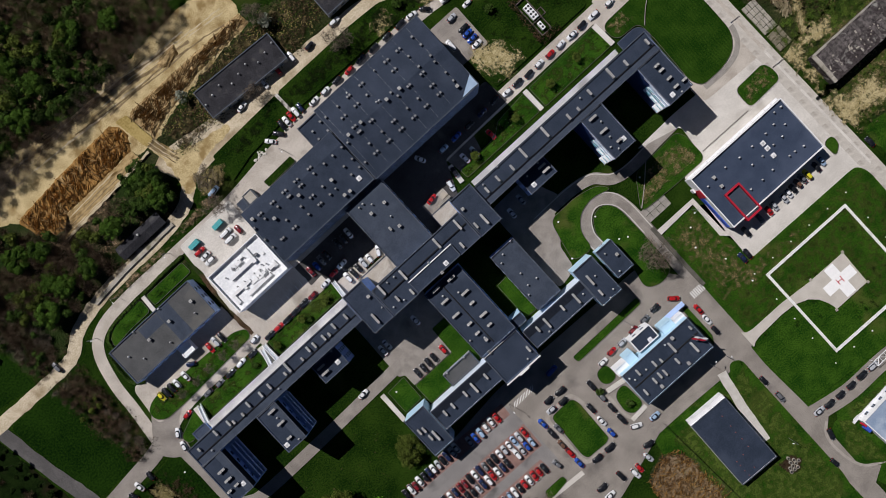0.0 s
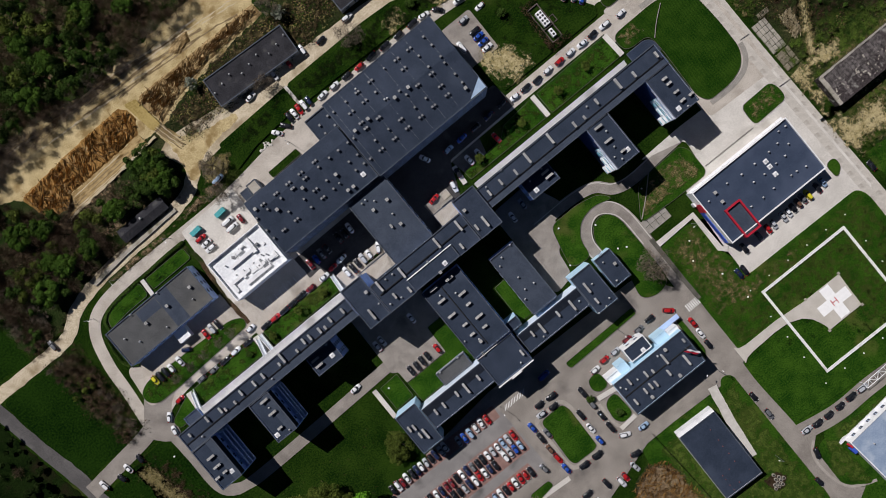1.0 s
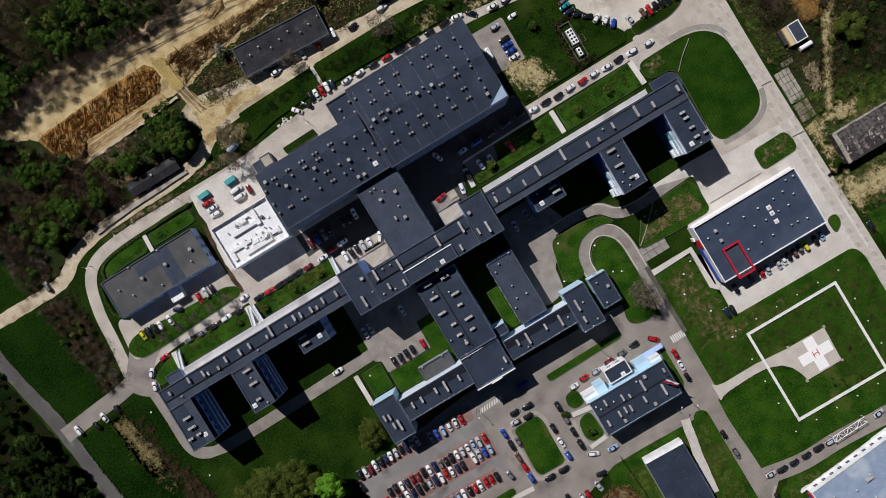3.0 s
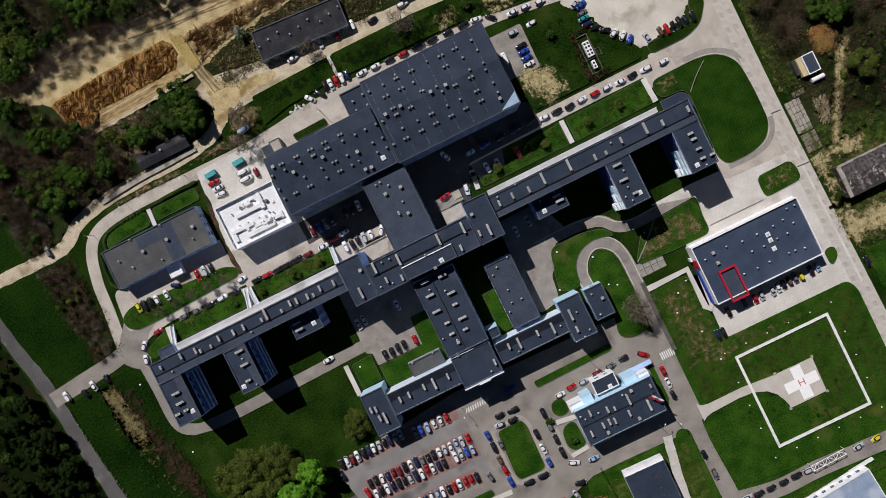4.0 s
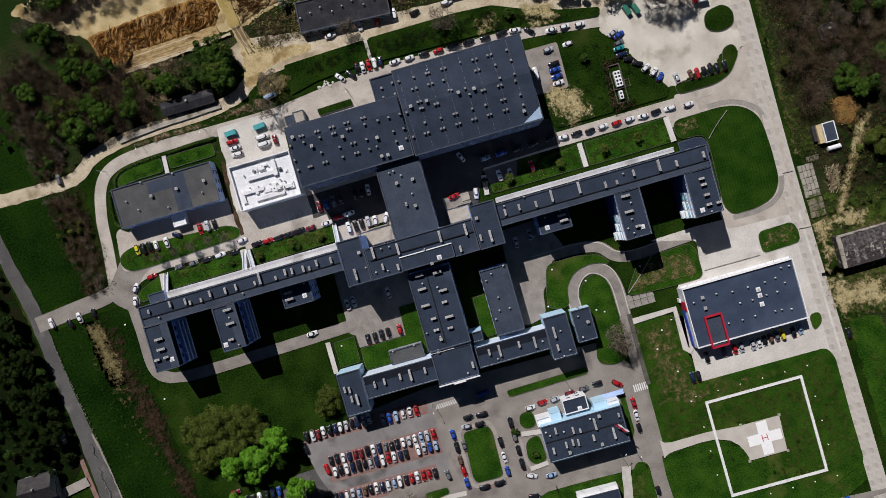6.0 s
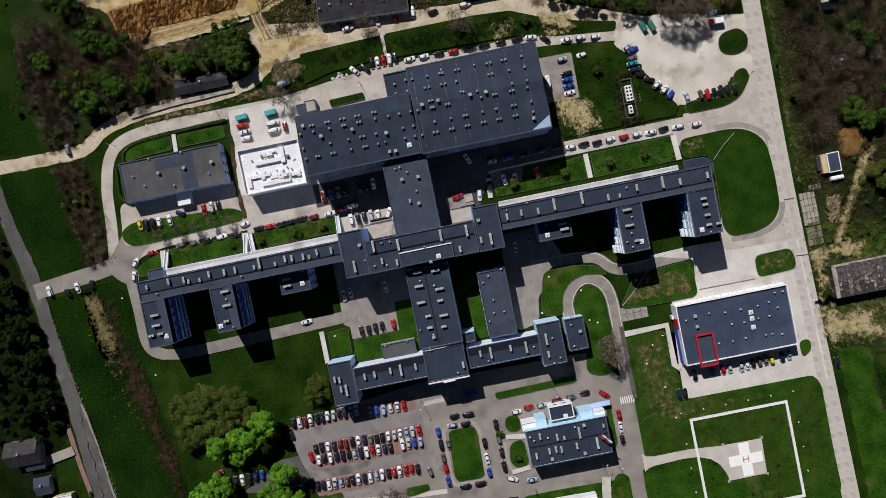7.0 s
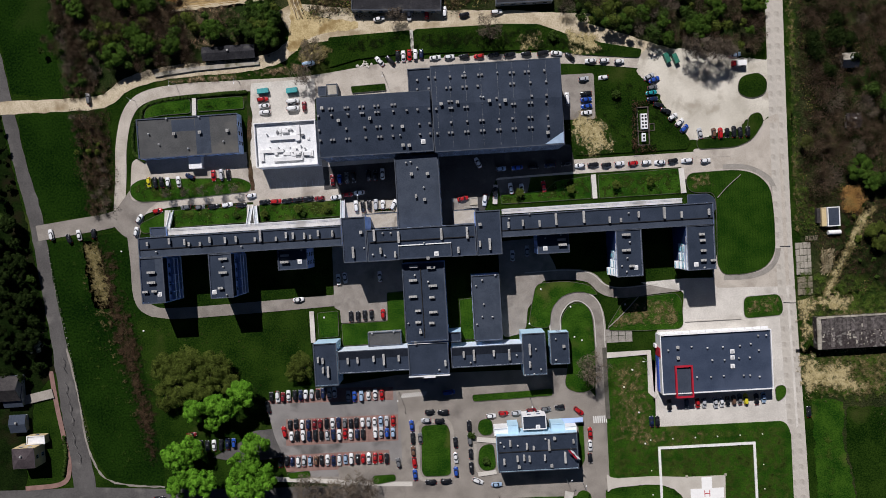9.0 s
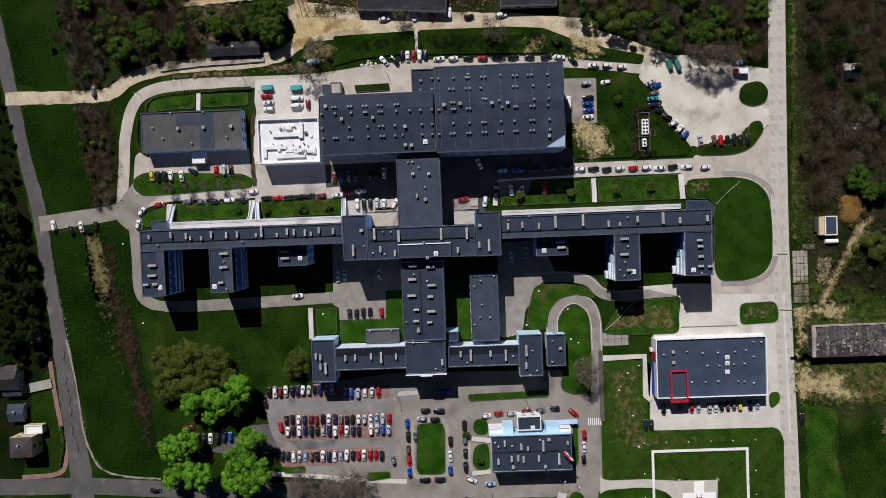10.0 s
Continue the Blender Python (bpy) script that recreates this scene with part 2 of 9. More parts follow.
def box(bm, x0, y0, z0, x1, y1, z1, bevel=0.0, mat=0):
    r = bmesh.ops.create_cube(bm, size=1.0)
    bmesh.ops.scale(bm, vec=(x1 - x0, y1 - y0, z1 - z0), verts=r["verts"])
    bmesh.ops.translate(bm, vec=((x0 + x1) / 2, (y0 + y1) / 2, (z0 + z1) / 2), verts=r["verts"])
    faces = {f for v in r["verts"] for f in v.link_faces}
    for f in faces:
        f.material_index = mat
    if bevel:
        edges = list({e for v in r["verts"] for e in v.link_edges})
        bmesh.ops.bevel(bm, geom=edges, offset=bevel, segments=2, affect="EDGES", profile=0.5)
    return r["verts"]


def cyl(bm, x, y, z0, z1, r0, r1=None, seg=10, mat=0):
    r = bmesh.ops.create_cone(bm, cap_ends=True, segments=seg, radius1=r0, radius2=r0 if r1 is None else r1, depth=z1 - z0)
    bmesh.ops.translate(bm, vec=(x, y, (z0 + z1) / 2), verts=r["verts"])
    for f in {f for v in r["verts"] for f in v.link_faces}:
        f.material_index = mat
    return r["verts"]


def thing(name, label, category, x=0.0, y=0.0, z=0.0, rz=0.0, group="", kind=""):
    ob = new(name)
    ob.matrix_basis = pose(x, y, z, 0, 0, rz)
    return tagged(ob, label, category, group, kind)


def fillet(pts, radius):
    """The closed outline with each corner rounded; a point may carry a radius of its own."""
    out, n = [], len(pts)
    for i in range(n):
        a, b, c = Vector(pts[i - 1][:2]), Vector(pts[i][:2]), Vector(pts[(i + 1) % n][:2])
        r = pts[i][2] if len(pts[i]) > 2 else radius
        u, w = (a - b), (c - b)
        lu, lw = u.length, w.length
        if r <= 0 or lu < 1e-4 or lw < 1e-4:
            out.append(b)
            continue
        d = min(r, lu * 0.48, lw * 0.48)
        p, s = b + u / lu * d, b + w / lw * d
        steps = 6 if d > 1 else 3
        for k in range(steps + 1):
            t = k / steps
            out.append(p * (1 - t) ** 2 + b * 2 * t * (1 - t) + s * t * t)
    return out


def glide(pts, steps=8):
    """A smooth open line through the points (x, y, width...)."""
    p = [Vector((*q, 0, 0, 0)[:4]) for q in pts]
    p = [p[0] * 2 - p[1]] + p + [p[-1] * 2 - p[-2]]
    out = []
    for i in range(1, len(p) - 2):
        for k in range(steps):
            t = k / steps
            out.append(0.5 * ((2 * p[i]) + (p[i + 1] - p[i - 1]) * t + (2 * p[i - 1] - 5 * p[i] + 4 * p[i + 1] - p[i + 2]) * t * t
                              + (3 * p[i] - p[i - 1] - 3 * p[i + 1] + p[i + 2]) * t ** 3))
    out.append(p[-2])
    return out


LEVEL = [0.0]
SURFACE = []


def settle(z, outline, parent):
    """Each further sheet of ground lies 4 mm over the one before; lawns stand a kerb higher."""
    if parent is not None:
        return z
    LEVEL[0] += 0.004
    top = LEVEL[0] + (0.08 if z >= 0.1 else 0.0)
    if outline:
        SURFACE.append((outline, top))
    return top


def surface_z(x, y):
    """The height of the ground's topmost sheet at a place."""
    best = 0.0
    for out, z in SURFACE:
        inside = False
        for a, b in zip(out, out[1:] + out[:1]):
            if (a[1] > y) != (b[1] > y) and x < (b[0] - a[0]) * (y - a[1]) / (b[1] - a[1]) + a[0]:
                inside = not inside
        if inside and z > best:
            best = z
    return best


def slab(name, pts, material, label="", z=0.05, radius=0.0, thick=0.3, parent=None, category="", ragged=0.0):
    """A flat piece of ground: a closed outline with rounded corners, top at z."""
    out = fillet(pts, radius)
    if ragged:
        fine = []
        for i, a in enumerate(out):
            b = out[(i + 1) % len(out)]
            k = max(1, int((b - a).length / 0.6))
            fine += [a.lerp(b, j / k) for j in range(k)]
        out = [p + Vector((noise.noise((p.x * 0.3, p.y * 0.3, 1.0)), noise.noise((p.x * 0.3, p.y * 0.3, 7.0)))) * ragged
               + Vector((noise.noise((p.x * 1.1, p.y * 1.1, 3.0)), noise.noise((p.x * 1.1, p.y * 1.1, 9.0)))) * ragged * 0.6
               + Vector((noise.noise((p.x * 3.1, p.y * 3.1, 4.0)), noise.noise((p.x * 3.1, p.y * 3.1, 8.0)))) * min(ragged, 1.5) * 0.5 for p in fine]
    z = settle(z, out, parent)
    bm = bmesh.new()
    top = [bm.verts.new((p[0], p[1], z)) for p in out]
    low = [bm.verts.new((p[0], p[1], z - thick)) for p in out]
    f = bm.faces.new(top)
    if f.normal.z < 0 or sum(a[0] * b[1] - b[0] * a[1] for a, b in zip(out, out[1:] + out[:1])) < 0:
        bmesh.ops.reverse_faces(bm, faces=[f])
    for i in range(len(out)):
        j = (i + 1) % len(out)
        bm.faces.new((top[i], low[i], low[j], top[j]))
    bmesh.ops.triangulate(bm, faces=[f])
    bmesh.ops.recalc_face_normals(bm, faces=bm.faces)
    ob = part(name, bm, material, parent)
    return tagged(ob, label, category, kind="structure") if parent is None else ob


def ribbon(name, pts, width, material, label="", z=0.05, thick=0.3, smooth=True, closed=False, parent=None, kind="structure", category="", ragged=0.0):
    """A strip of constant or given width along a line."""
    line = glide(pts) if smooth else [Vector((*q, 0, 0, 0)[:4]) for q in pts]
    z = settle(z, None, parent)
    n = len(line)
    rows = []
    for i, p in enumerate(line):
        if closed:
            d = line[(i + 1) % n] - line[i - 1]
        else:
            d = line[min(i + 1, n - 1)] - line[max(i - 1, 0)]
        side = Vector((-d[1], d[0])).normalized()
        w = (p[2] or width) / 2
        wl = w + ragged * noise.noise((p[0] * 0.4, p[1] * 0.4, 2.0))
        wr = w + ragged * noise.noise((p[0] * 0.4, p[1] * 0.4, 5.0))
        rows.append((Vector((p[0], p[1])) + side * wl, Vector((p[0], p[1])) - side * wr))
    if parent is None:
        SURFACE.append(([a for a, b in rows] + [b for a, b in rows[::-1]], z))
    bm = bmesh.new()
    vs = [[bm.verts.new((a[0], a[1], z)), bm.verts.new((b[0], b[1], z)), bm.verts.new((b[0], b[1], z - thick)), bm.verts.new((a[0], a[1], z - thick))] for a, b in rows]
    for i in range(n if closed else n - 1):
        a, b = vs[i], vs[(i + 1) % n]
        for k in range(4):
            bm.faces.new((a[k], a[(k + 1) % 4], b[(k + 1) % 4], b[k]))
    if not closed:
        bm.faces.new(vs[0])
        bm.faces.new(vs[-1][::-1])
    bmesh.ops.recalc_face_normals(bm, faces=bm.faces)
    ob = part(name, bm, material, parent)
    return tagged(ob, label, category, kind=kind) if parent is None else ob


def rough_ground(name, outline, material, label, high, seed, step=0.5, grain=0.35, skew=0.0):
    """Churned earth: a relief of ridges inside an outline, sinking to the ground at its rim."""
    out = [Vector(p[:2]) for p in outline]
    xs, ys = [p.x for p in out], [p.y for p in out]

    def depth(x, y):
        inside, best = False, 1e9
        for a, b in zip(out, out[1:] + out[:1]):
            if (a.y > y) != (b.y > y) and x < (b.x - a.x) * (y - a.y) / (b.y - a.y) + a.x:
                inside = not inside
            d = b - a
            t = max(0.0, min(1.0, (Vector((x, y)) - a).dot(d) / d.length_squared))
            best = min(best, (a + d * t - Vector((x, y))).length)
        return best if inside else -best
    bm = bmesh.new()
    grid = {}
    nx, ny = int((max(xs) - min(xs)) / step) + 1, int((max(ys) - min(ys)) / step) + 1
    for i in range(nx + 1):
        for j in range(ny + 1):
            x, y = min(xs) + i * step, min(ys) + j * step
            d = depth(x, y) + 0.5 * noise.noise((x * 0.5, y * 0.5, seed))
            if d > -0.8:
                u, v = x * math.cos(skew) + y * math.sin(skew), y * math.cos(skew) - x * math.sin(skew)
                r = 1 - abs(noise.noise((u * grain * 0.5, v * grain * 1.5, seed))) * 2
                cut = 1 - abs(noise.noise((u * 0.16, v * 1.1, seed + 9))) * 2.4
                r = r * 0.45 + 0.45 * max(cut, -0.4) + 0.25 * noise.noise((u * 0.5, v * 0.9, seed + 3)) + 0.22 * noise.noise((u * 1.0, v * 1.6, seed + 6))
                grid[i, j] = bm.verts.new((x, y, LEVEL[0] + min(d, 0.1) * 0.3 + high * min(1.0, max(d, 0) / 0.7) * (0.35 + 0.65 * max(0.0, r))))
    for (i, j) in list(grid):
        q = [grid.get(k) for k in ((i, j), (i + 1, j), (i + 1, j + 1), (i, j + 1))]
        if all(q):
            bm.faces.new(q)
    for e in [v for v in bm.verts if not v.link_faces]:
        bm.verts.remove(e)
    return tagged(part(name, bm, material), label, "earth", kind="structure")


def kerbed(name, pts, material, label, radius=1.5, z=0.13, width=0.12):
    """A lawn with a kerb round it that stands a little proud."""
    ob = slab(name, pts, material, label, z, radius)
    out = fillet(pts, radius)
    ribbon("kerb", [(p[0], p[1]) for p in out], width, KERB, "", LEVEL[0] + 0.08 + 0.03, smooth=False, closed=True, parent=ob)
    return ob


# ---- loose ground cover ----
def quads_mesh(name, groups):
    """One mesh out of groups of (corner array, material), four corners a face."""
    me = bpy.data.meshes.new(name)
    verts = np.concatenate([g[0] for g in groups])
    n = len(verts) // 4
    me.vertices.add(n * 4)
    me.vertices.foreach_set("co", verts.astype(np.float32).ravel())
    me.loops.add(n * 4)
    me.loops.foreach_set("vertex_index", np.arange(n * 4, dtype=np.int32))
    me.polygons.add(n)
    me.polygons.foreach_set("loop_start", np.arange(0, n * 4, 4, dtype=np.int32))
    idx = np.concatenate([np.full(len(g[0]) // 4, k, dtype=np.int32) for k, g in enumerate(groups)])
    me.polygons.foreach_set("material_index", idx)
    for g in groups:
        me.materials.append(g[1])
    me.update(calc_edges=True)
    return me


def lattice_noise(x, y, seed):
    """Smooth value noise of two octaves for arrays, 0 to 1."""
    out = 0.0
    for k, amp in ((1.0, 0.65), (2.7, 0.35)):
        u, v = x * k, y * k
        i, j = np.floor(u), np.floor(v)
        a, b = u - i, v - j
        a, b = a * a * (3 - 2 * a), b * b * (3 - 2 * b)

        def h(p, q):
            w = np.sin(p * 127.1 + q * 311.7 + seed * 74.7) * 43758.5453
            return w - np.floor(w)
        out = out + amp * ((h(i, j) * (1 - a) + h(i + 1, j) * a) * (1 - b) + (h(i, j + 1) * (1 - a) + h(i + 1, j + 1) * a) * b)
    return out


def signed_depth(outline, x, y):
    """How far inside an outline each place lies; outside it is negative."""
    inside, best = np.zeros(len(x), bool), np.full(len(x), 1e9)
    p = [Vector(q[:2]) for q in outline]
    for a, b in zip(p, p[1:] + p[:1]):
        dx, dy = b.x - a.x, b.y - a.y
        if abs(dy) > 1e-9:
            inside ^= ((a.y > y) != (b.y > y)) & (x < dx * (y - a.y) / dy + a.x)
        t = np.clip(((x - a.x) * dx + (y - a.y) * dy) / max(dx * dx + dy * dy, 1e-9), 0, 1)
        best = np.minimum(best, np.hypot(a.x + dx * t - x, a.y + dy * t - y))
    return np.where(inside, best, -best)


def litter(name, dark, light, scale=0.7, fine=5.0):
    """Ground cover that lies in patches: it covers as much of the ground as the mesh's "cover" says."""
    m = surf(name, dark, light, scale, 0.95, 0.6, fine=fine)
    n, l = m.node_tree.nodes, m.node_tree.links
    at = n.new("ShaderNodeAttribute")
    at.attribute_name = "cover"
    co = n.new("ShaderNodeTexCoord")
    t = n.new("ShaderNodeTexNoise")
    t.inputs["Scale"].default_value, t.inputs["Detail"].default_value, t.inputs["Roughness"].default_value = scale * 0.8, 7.0, 0.72
    l.new(co.outputs["Object"], t.inputs["Vector"])
    add = n.new("ShaderNodeMath")
    add.operation = "MULTIPLY_ADD"
    add.inputs[1].default_value = 2.2
    l.new(t.outputs["Fac"], add.inputs[0])
    l.new(at.outputs["Fac"], add.inputs[2])
    rng = n.new("ShaderNodeMapRange")
    rng.inputs["From Min"].default_value, rng.inputs["From Max"].default_value = 1.44, 1.84
    l.new(add.outputs[0], rng.inputs["Value"])
    l.new(rng.outputs["Result"], n["Principled BSDF"].inputs["Alpha"])
    return m


def patch(name, label, outline, material, fade=3.0, cover=0.9, z=0.05, seed=1, step=1.0):
    """A thin uneven cover of dry grass, weeds or soil that frays out towards its rim."""
    top = settle(z, None, None) + 0.01
    xs, ys = [p[0] for p in outline], [p[1] for p in outline]
    x0, y0 = min(xs) - fade, min(ys) - fade
    nx, ny = int((max(xs) + fade - x0) / step) + 1, int((max(ys) + fade - y0) / step) + 1
    gx, gy = np.meshgrid(x0 + np.arange(nx + 1) * step, y0 + np.arange(ny + 1) * step, indexing="ij")
    x, y = gx.ravel(), gy.ravel()
    c = np.clip((signed_depth(outline, x, y) + (lattice_noise(x * 0.16, y * 0.16, seed) - 0.5) * 1.5 * fade + fade) / (2 * fade), 0, 1) * cover
    use = c.reshape(nx + 1, ny + 1) > 0
    cells = use[:-1, :-1] | use[1:, :-1] | use[1:, 1:] | use[:-1, 1:]
    i, j = np.nonzero(cells)
    k = i * (ny + 1) + j
    quad = np.stack([k, k + ny + 1, k + ny + 2, k + 1], 1)
    seen, inv = np.unique(quad, return_inverse=True)
    me = bpy.data.meshes.new(name)
    me.from_pydata(np.stack([x[seen], y[seen], np.full(len(seen), top)], 1).tolist(), [], inv.reshape(-1, 4).tolist())
    me.attributes.new("cover", "FLOAT", "POINT").data.foreach_set("value", c[seen].astype(np.float32))
    me.materials.append(material)
    return tagged(new(name, me), label, "ground cover", kind="structure")


COVER_SAND = litter("bleached_grass_cover", (0.22, 0.18, 0.075), (0.50, 0.42, 0.235))
COVER_STRAW = litter("straw_grass_cover", (0.085, 0.072, 0.026), (0.22, 0.18, 0.085))
COVER_BROWN = litter("dead_weed_cover", (0.016, 0.010, 0.006), (0.055, 0.037, 0.022))
COVER_SOIL = litter("tan_soil_cover", (0.10, 0.068, 0.038), (0.25, 0.185, 0.115))
COVER_LIME = litter("light_grass_cover", (0.030, 0.058, 0.008), (0.075, 0.105, 0.020), 0.5)
COVER_DARK = litter("dark_weed_cover", (0.003, 0.007, 0.0015), (0.012, 0.020, 0.005), 0.5)
COVER_RUST = litter("rust_reed_cover", (0.17, 0.090, 0.026), (0.42, 0.25, 0.09))


def tufts(name, label, outline, kinds, per_m2, size, seed, fade=2.0, patch=0.0, grain=0.25, high=0.12, lift=0.02):
    """Grass tufts and litter strewn over a stretch of ground, thinning out at its rim and in patches."""
    rng = np.random.default_rng(seed)
    xs, ys = [p[0] for p in outline], [p[1] for p in outline]
    x0, x1, y0, y1 = min(xs) - fade, max(xs) + fade, min(ys) - fade, max(ys) + fade
    n = int((x1 - x0) * (y1 - y0) * per_m2)
    x, y = rng.uniform(x0, x1, n), rng.uniform(y0, y1, n)
    wob = (lattice_noise(x * 0.3, y * 0.3, seed) - 0.5) * 2.4 * fade
    keep = np.clip((signed_depth(outline, x, y) + wob + fade) / (2 * fade), 0, 1)
    if patch:
        keep = keep * np.clip((lattice_noise(x * grain, y * grain, seed + 5) - patch) / 0.12, 0, 1)
    ok = rng.random(n) < keep
    x, y = x[ok], y[ok]
    n = len(x)
    tone = lattice_noise(x * 0.22, y * 0.22, seed + 9) * 0.6 + rng.random(n) * 0.4
    order = np.argsort(np.argsort(tone)) / max(1, n)
    edges = np.cumsum([w for m, w in kinds]) / sum(w for m, w in kinds)
    pick = np.searchsorted(edges, order)
    ang = rng.uniform(0, 6.283, n)
    s = size * rng.uniform(0.5, 1.4, n)
    a = np.stack([np.cos(ang) * s, np.sin(ang) * s, rng.normal(0, 0.22, n) * s], 1)
    b = np.stack([-np.sin(ang) * s * 0.55, np.cos(ang) * s * 0.55, rng.normal(0, 0.22, n) * s], 1)
    c = np.stack([x, y, LEVEL[0] + lift + rng.uniform(0.2, 1.0, n) * high + size * 0.12], 1)
    quad = np.stack([c - a, c + b, c + a * 0.9, c - b * 0.9], 1)
    made = [(quad[pick == k].reshape(-1, 3), m) for k, (m, w) in enumerate(kinds) if (pick == k).any()]
    return tagged(new(name, quads_mesh(name, made)), label, "grass", kind="stuff")


# ---- ground ----
bm = bmesh.new()
bmesh.ops.create_grid(bm, x_segments=8, y_segments=8, size=2500)
tagged(part("ground", bm, GRASS), "dark green grass and rough meadow ground", "ground", kind="structure")

# Woods floor, fields and worked earth.
slab("meadow", [(-160.7, 112.8), (-155.9, 79.7), (-135.9, 76.2), (-138.4, 111.8), (-145.9, 138.2), (-168.1, 139.3)], FIELD, "dark green meadow beside the road", 0.01)
slab("meadow", [(-154.2, 71.3), (-131.8, 70.8), (-128.1, 56.5), (-128.0, 36.6), (-123.9, 30.3), (-145.3, 29.5), (-149.9, 35.3)], FIELD, "dark green meadow beside the road", 0.01, 3)
slab("meadow", [(-147.6, 20.7), (-111.9, 23.8), (-111.2, -6.3), (-105.1, -17.7), (-107.0, -78.4), (-128.3, -74.4), (-133.6, -66.3), (-139.5, -29.9)], FIELD, "dark green meadow beside the road", 0.01, 3)
slab("scrub", [(-138.4, 111.8), (-134.8, 76.6), (-118.0, 78.1), (-108.7, 84.7), (-95.4, 85.5), (-50.9, 88.8), (-46.0, 101.2), (-71.9, 113.2), (-103.2, 149.2), (-136.4, 148.6)], SCRUB, "brown scrub and woods floor", 0.015, 4, ragged=2.0)
slab("scrub", [(145.6, 131.2), (143.8, 32.5), (145.4, 8.5), (148.4, -31.1), (150.0, -57.6), (162.2, -98.0), (227.3, -100.0), (230.3, 127.2)], SCRUB, "olive brown scrub and woods floor", 0.015, 1, ragged=0.8)
slab("scrub", [(62.8, 90.0), (90.7, 82.3), (116.4, 75.2), (133.2, 75.8), (135.8, 112.5), (103.0, 135.3), (60.0, 137.3), (33.2, 112.8), (32.7, 99.9)], SCRUB, "brown scrub and woods floor", 0.015, 4, ragged=0.6)
slab("scrub", [(-53.3, 107.4), (-45.0, 120.6), (-17.5, 121.4), (12.8, 120.8), (31.6, 117.0), (48.9, 111.8), (66.4, 101.0), (46.7, 97.5), (26.6, 99.8), (13.8, 97.9), (-18.0, 99.8), (-37.6, 99.9)], SCRUB, "olive brown scrub round the barrack", 0.015, 4, ragged=2.0)
slab("worked_earth", [(-58.2, 138.5), (0.5, 140.5), (12.3, 132.2), (11.4, 119.3), (-22.3, 116.2), (-43.9, 111.3), (-90.2, 113.5), (-97.2, 121.3), (-127.0, 141.6), (-104.9, 146.5)], SITE_SAND, "bare sandy earth of a building site", 0.03, 4, ragged=1.0)
PIT = [(-99.8, 124.2), (-77.4, 125.9), (-51.4, 126.8), (-48.8, 123.9), (-48.4, 119.6), (-51.6, 114.8), (-64.6, 114.3), (-77.9, 114.0), (-84.5, 114.2), (-86.0, 109.7), (-96.9, 112.5)]
DUG = [(-43.6, 124.3), (-39.2, 125.3), (-14.7, 124.6), (10.5, 124.3), (11.4, 119.3), (-14.5, 118.6), (-23.8, 116.6), (-31.0, 115.8), (-38.8, 113.4), (-41.6, 112.4)]
rough_ground("excavation", PIT, CLAY, "excavated brown clay with ruts", 0.65, 4.0, step=0.4, skew=1.2, grain=0.38)
DUG_SOIL = surf("dug_sandy_soil", (0.17, 0.110, 0.048), (0.44, 0.325, 0.165), 0.35, 0.95, 0.2, fine=6, stain=(0.10, 0.062, 0.025), stain_scale=0.4, stain_at=0.62, stretch=(0.4, 1.0, 1.0))
rough_ground("excavation", DUG, DUG_SOIL, "dug sandy soil with brushwood and ruts", 0.45, 14.0, step=0.4, skew=0.4, grain=0.5)
rough_ground("spoil_heap", [(-24.1, 130.3), (-19.0, 132.3), (-13.8, 132.0), (-14.7, 128.5), (-20.7, 127.3)], DUG_SOIL, "heap of dug sandy soil beside the track", 1.0, 21.0, skew=0.4, grain=0.3)
RUT_DARK = surf("damp_sand_rut", (0.16, 0.115, 0.06), (0.27, 0.205, 0.12), 0.4, 0.95, 0.4, fine=8)
RUT_PALE = surf("dry_sand_ridge", (0.42, 0.35, 0.23), (0.56, 0.48, 0.34), 0.4, 0.95, 0.4, fine=8)
random.seed(17)
for k in range(20):
    a, b = Vector((-120.3, 142.5)), Vector((7.3, 131.4))
    d = (b - a).normalized()
    off = random.uniform(-7.0, 1.5)
    t0 = random.uniform(0.0, 0.7)
    t1 = min(1.0, t0 + random.uniform(0.15, 0.45))
    line = [a.lerp(b, t0 + (t1 - t0) * q / 4) + Vector((-d.y, d.x)) * (off + random.uniform(-0.7, 0.7)) for q in range(5)]
    ribbon("wheel_rut", [(p.x, p.y) for p in line], random.uniform(0.3, 0.8), RUT_DARK if k % 3 else RUT_PALE, "wheel rut in the bare sand", 0.03, ragged=0.5)
slab("dry_grass", [(5.5, -99.5), (16.5, -95.5), (22.0, -98.5), (25.2, -123.0), (2.0, -124.1)], SCRUB, "brown overgrown plot", 0.03, 3, ragged=0.8)
slab("meadow", [(146.6, -56.4), (159.1, -59.0), (157.9, -75.6), (162.2, -98.0), (161.8, -120.4), (147.8, -120.0)], LAWN, "mown meadow with tractor tracks", 0.02, 2, ragged=0.8)
slab("meadow", [(159.9, -61.2), (193.3, -63.0), (192.3, -121.2), (163.1, -120.4), (162.7, -98.0), (159.2, -75.6)], GRASS, "rough dark green meadow with weeds", 0.02, 2, ragged=0.8)

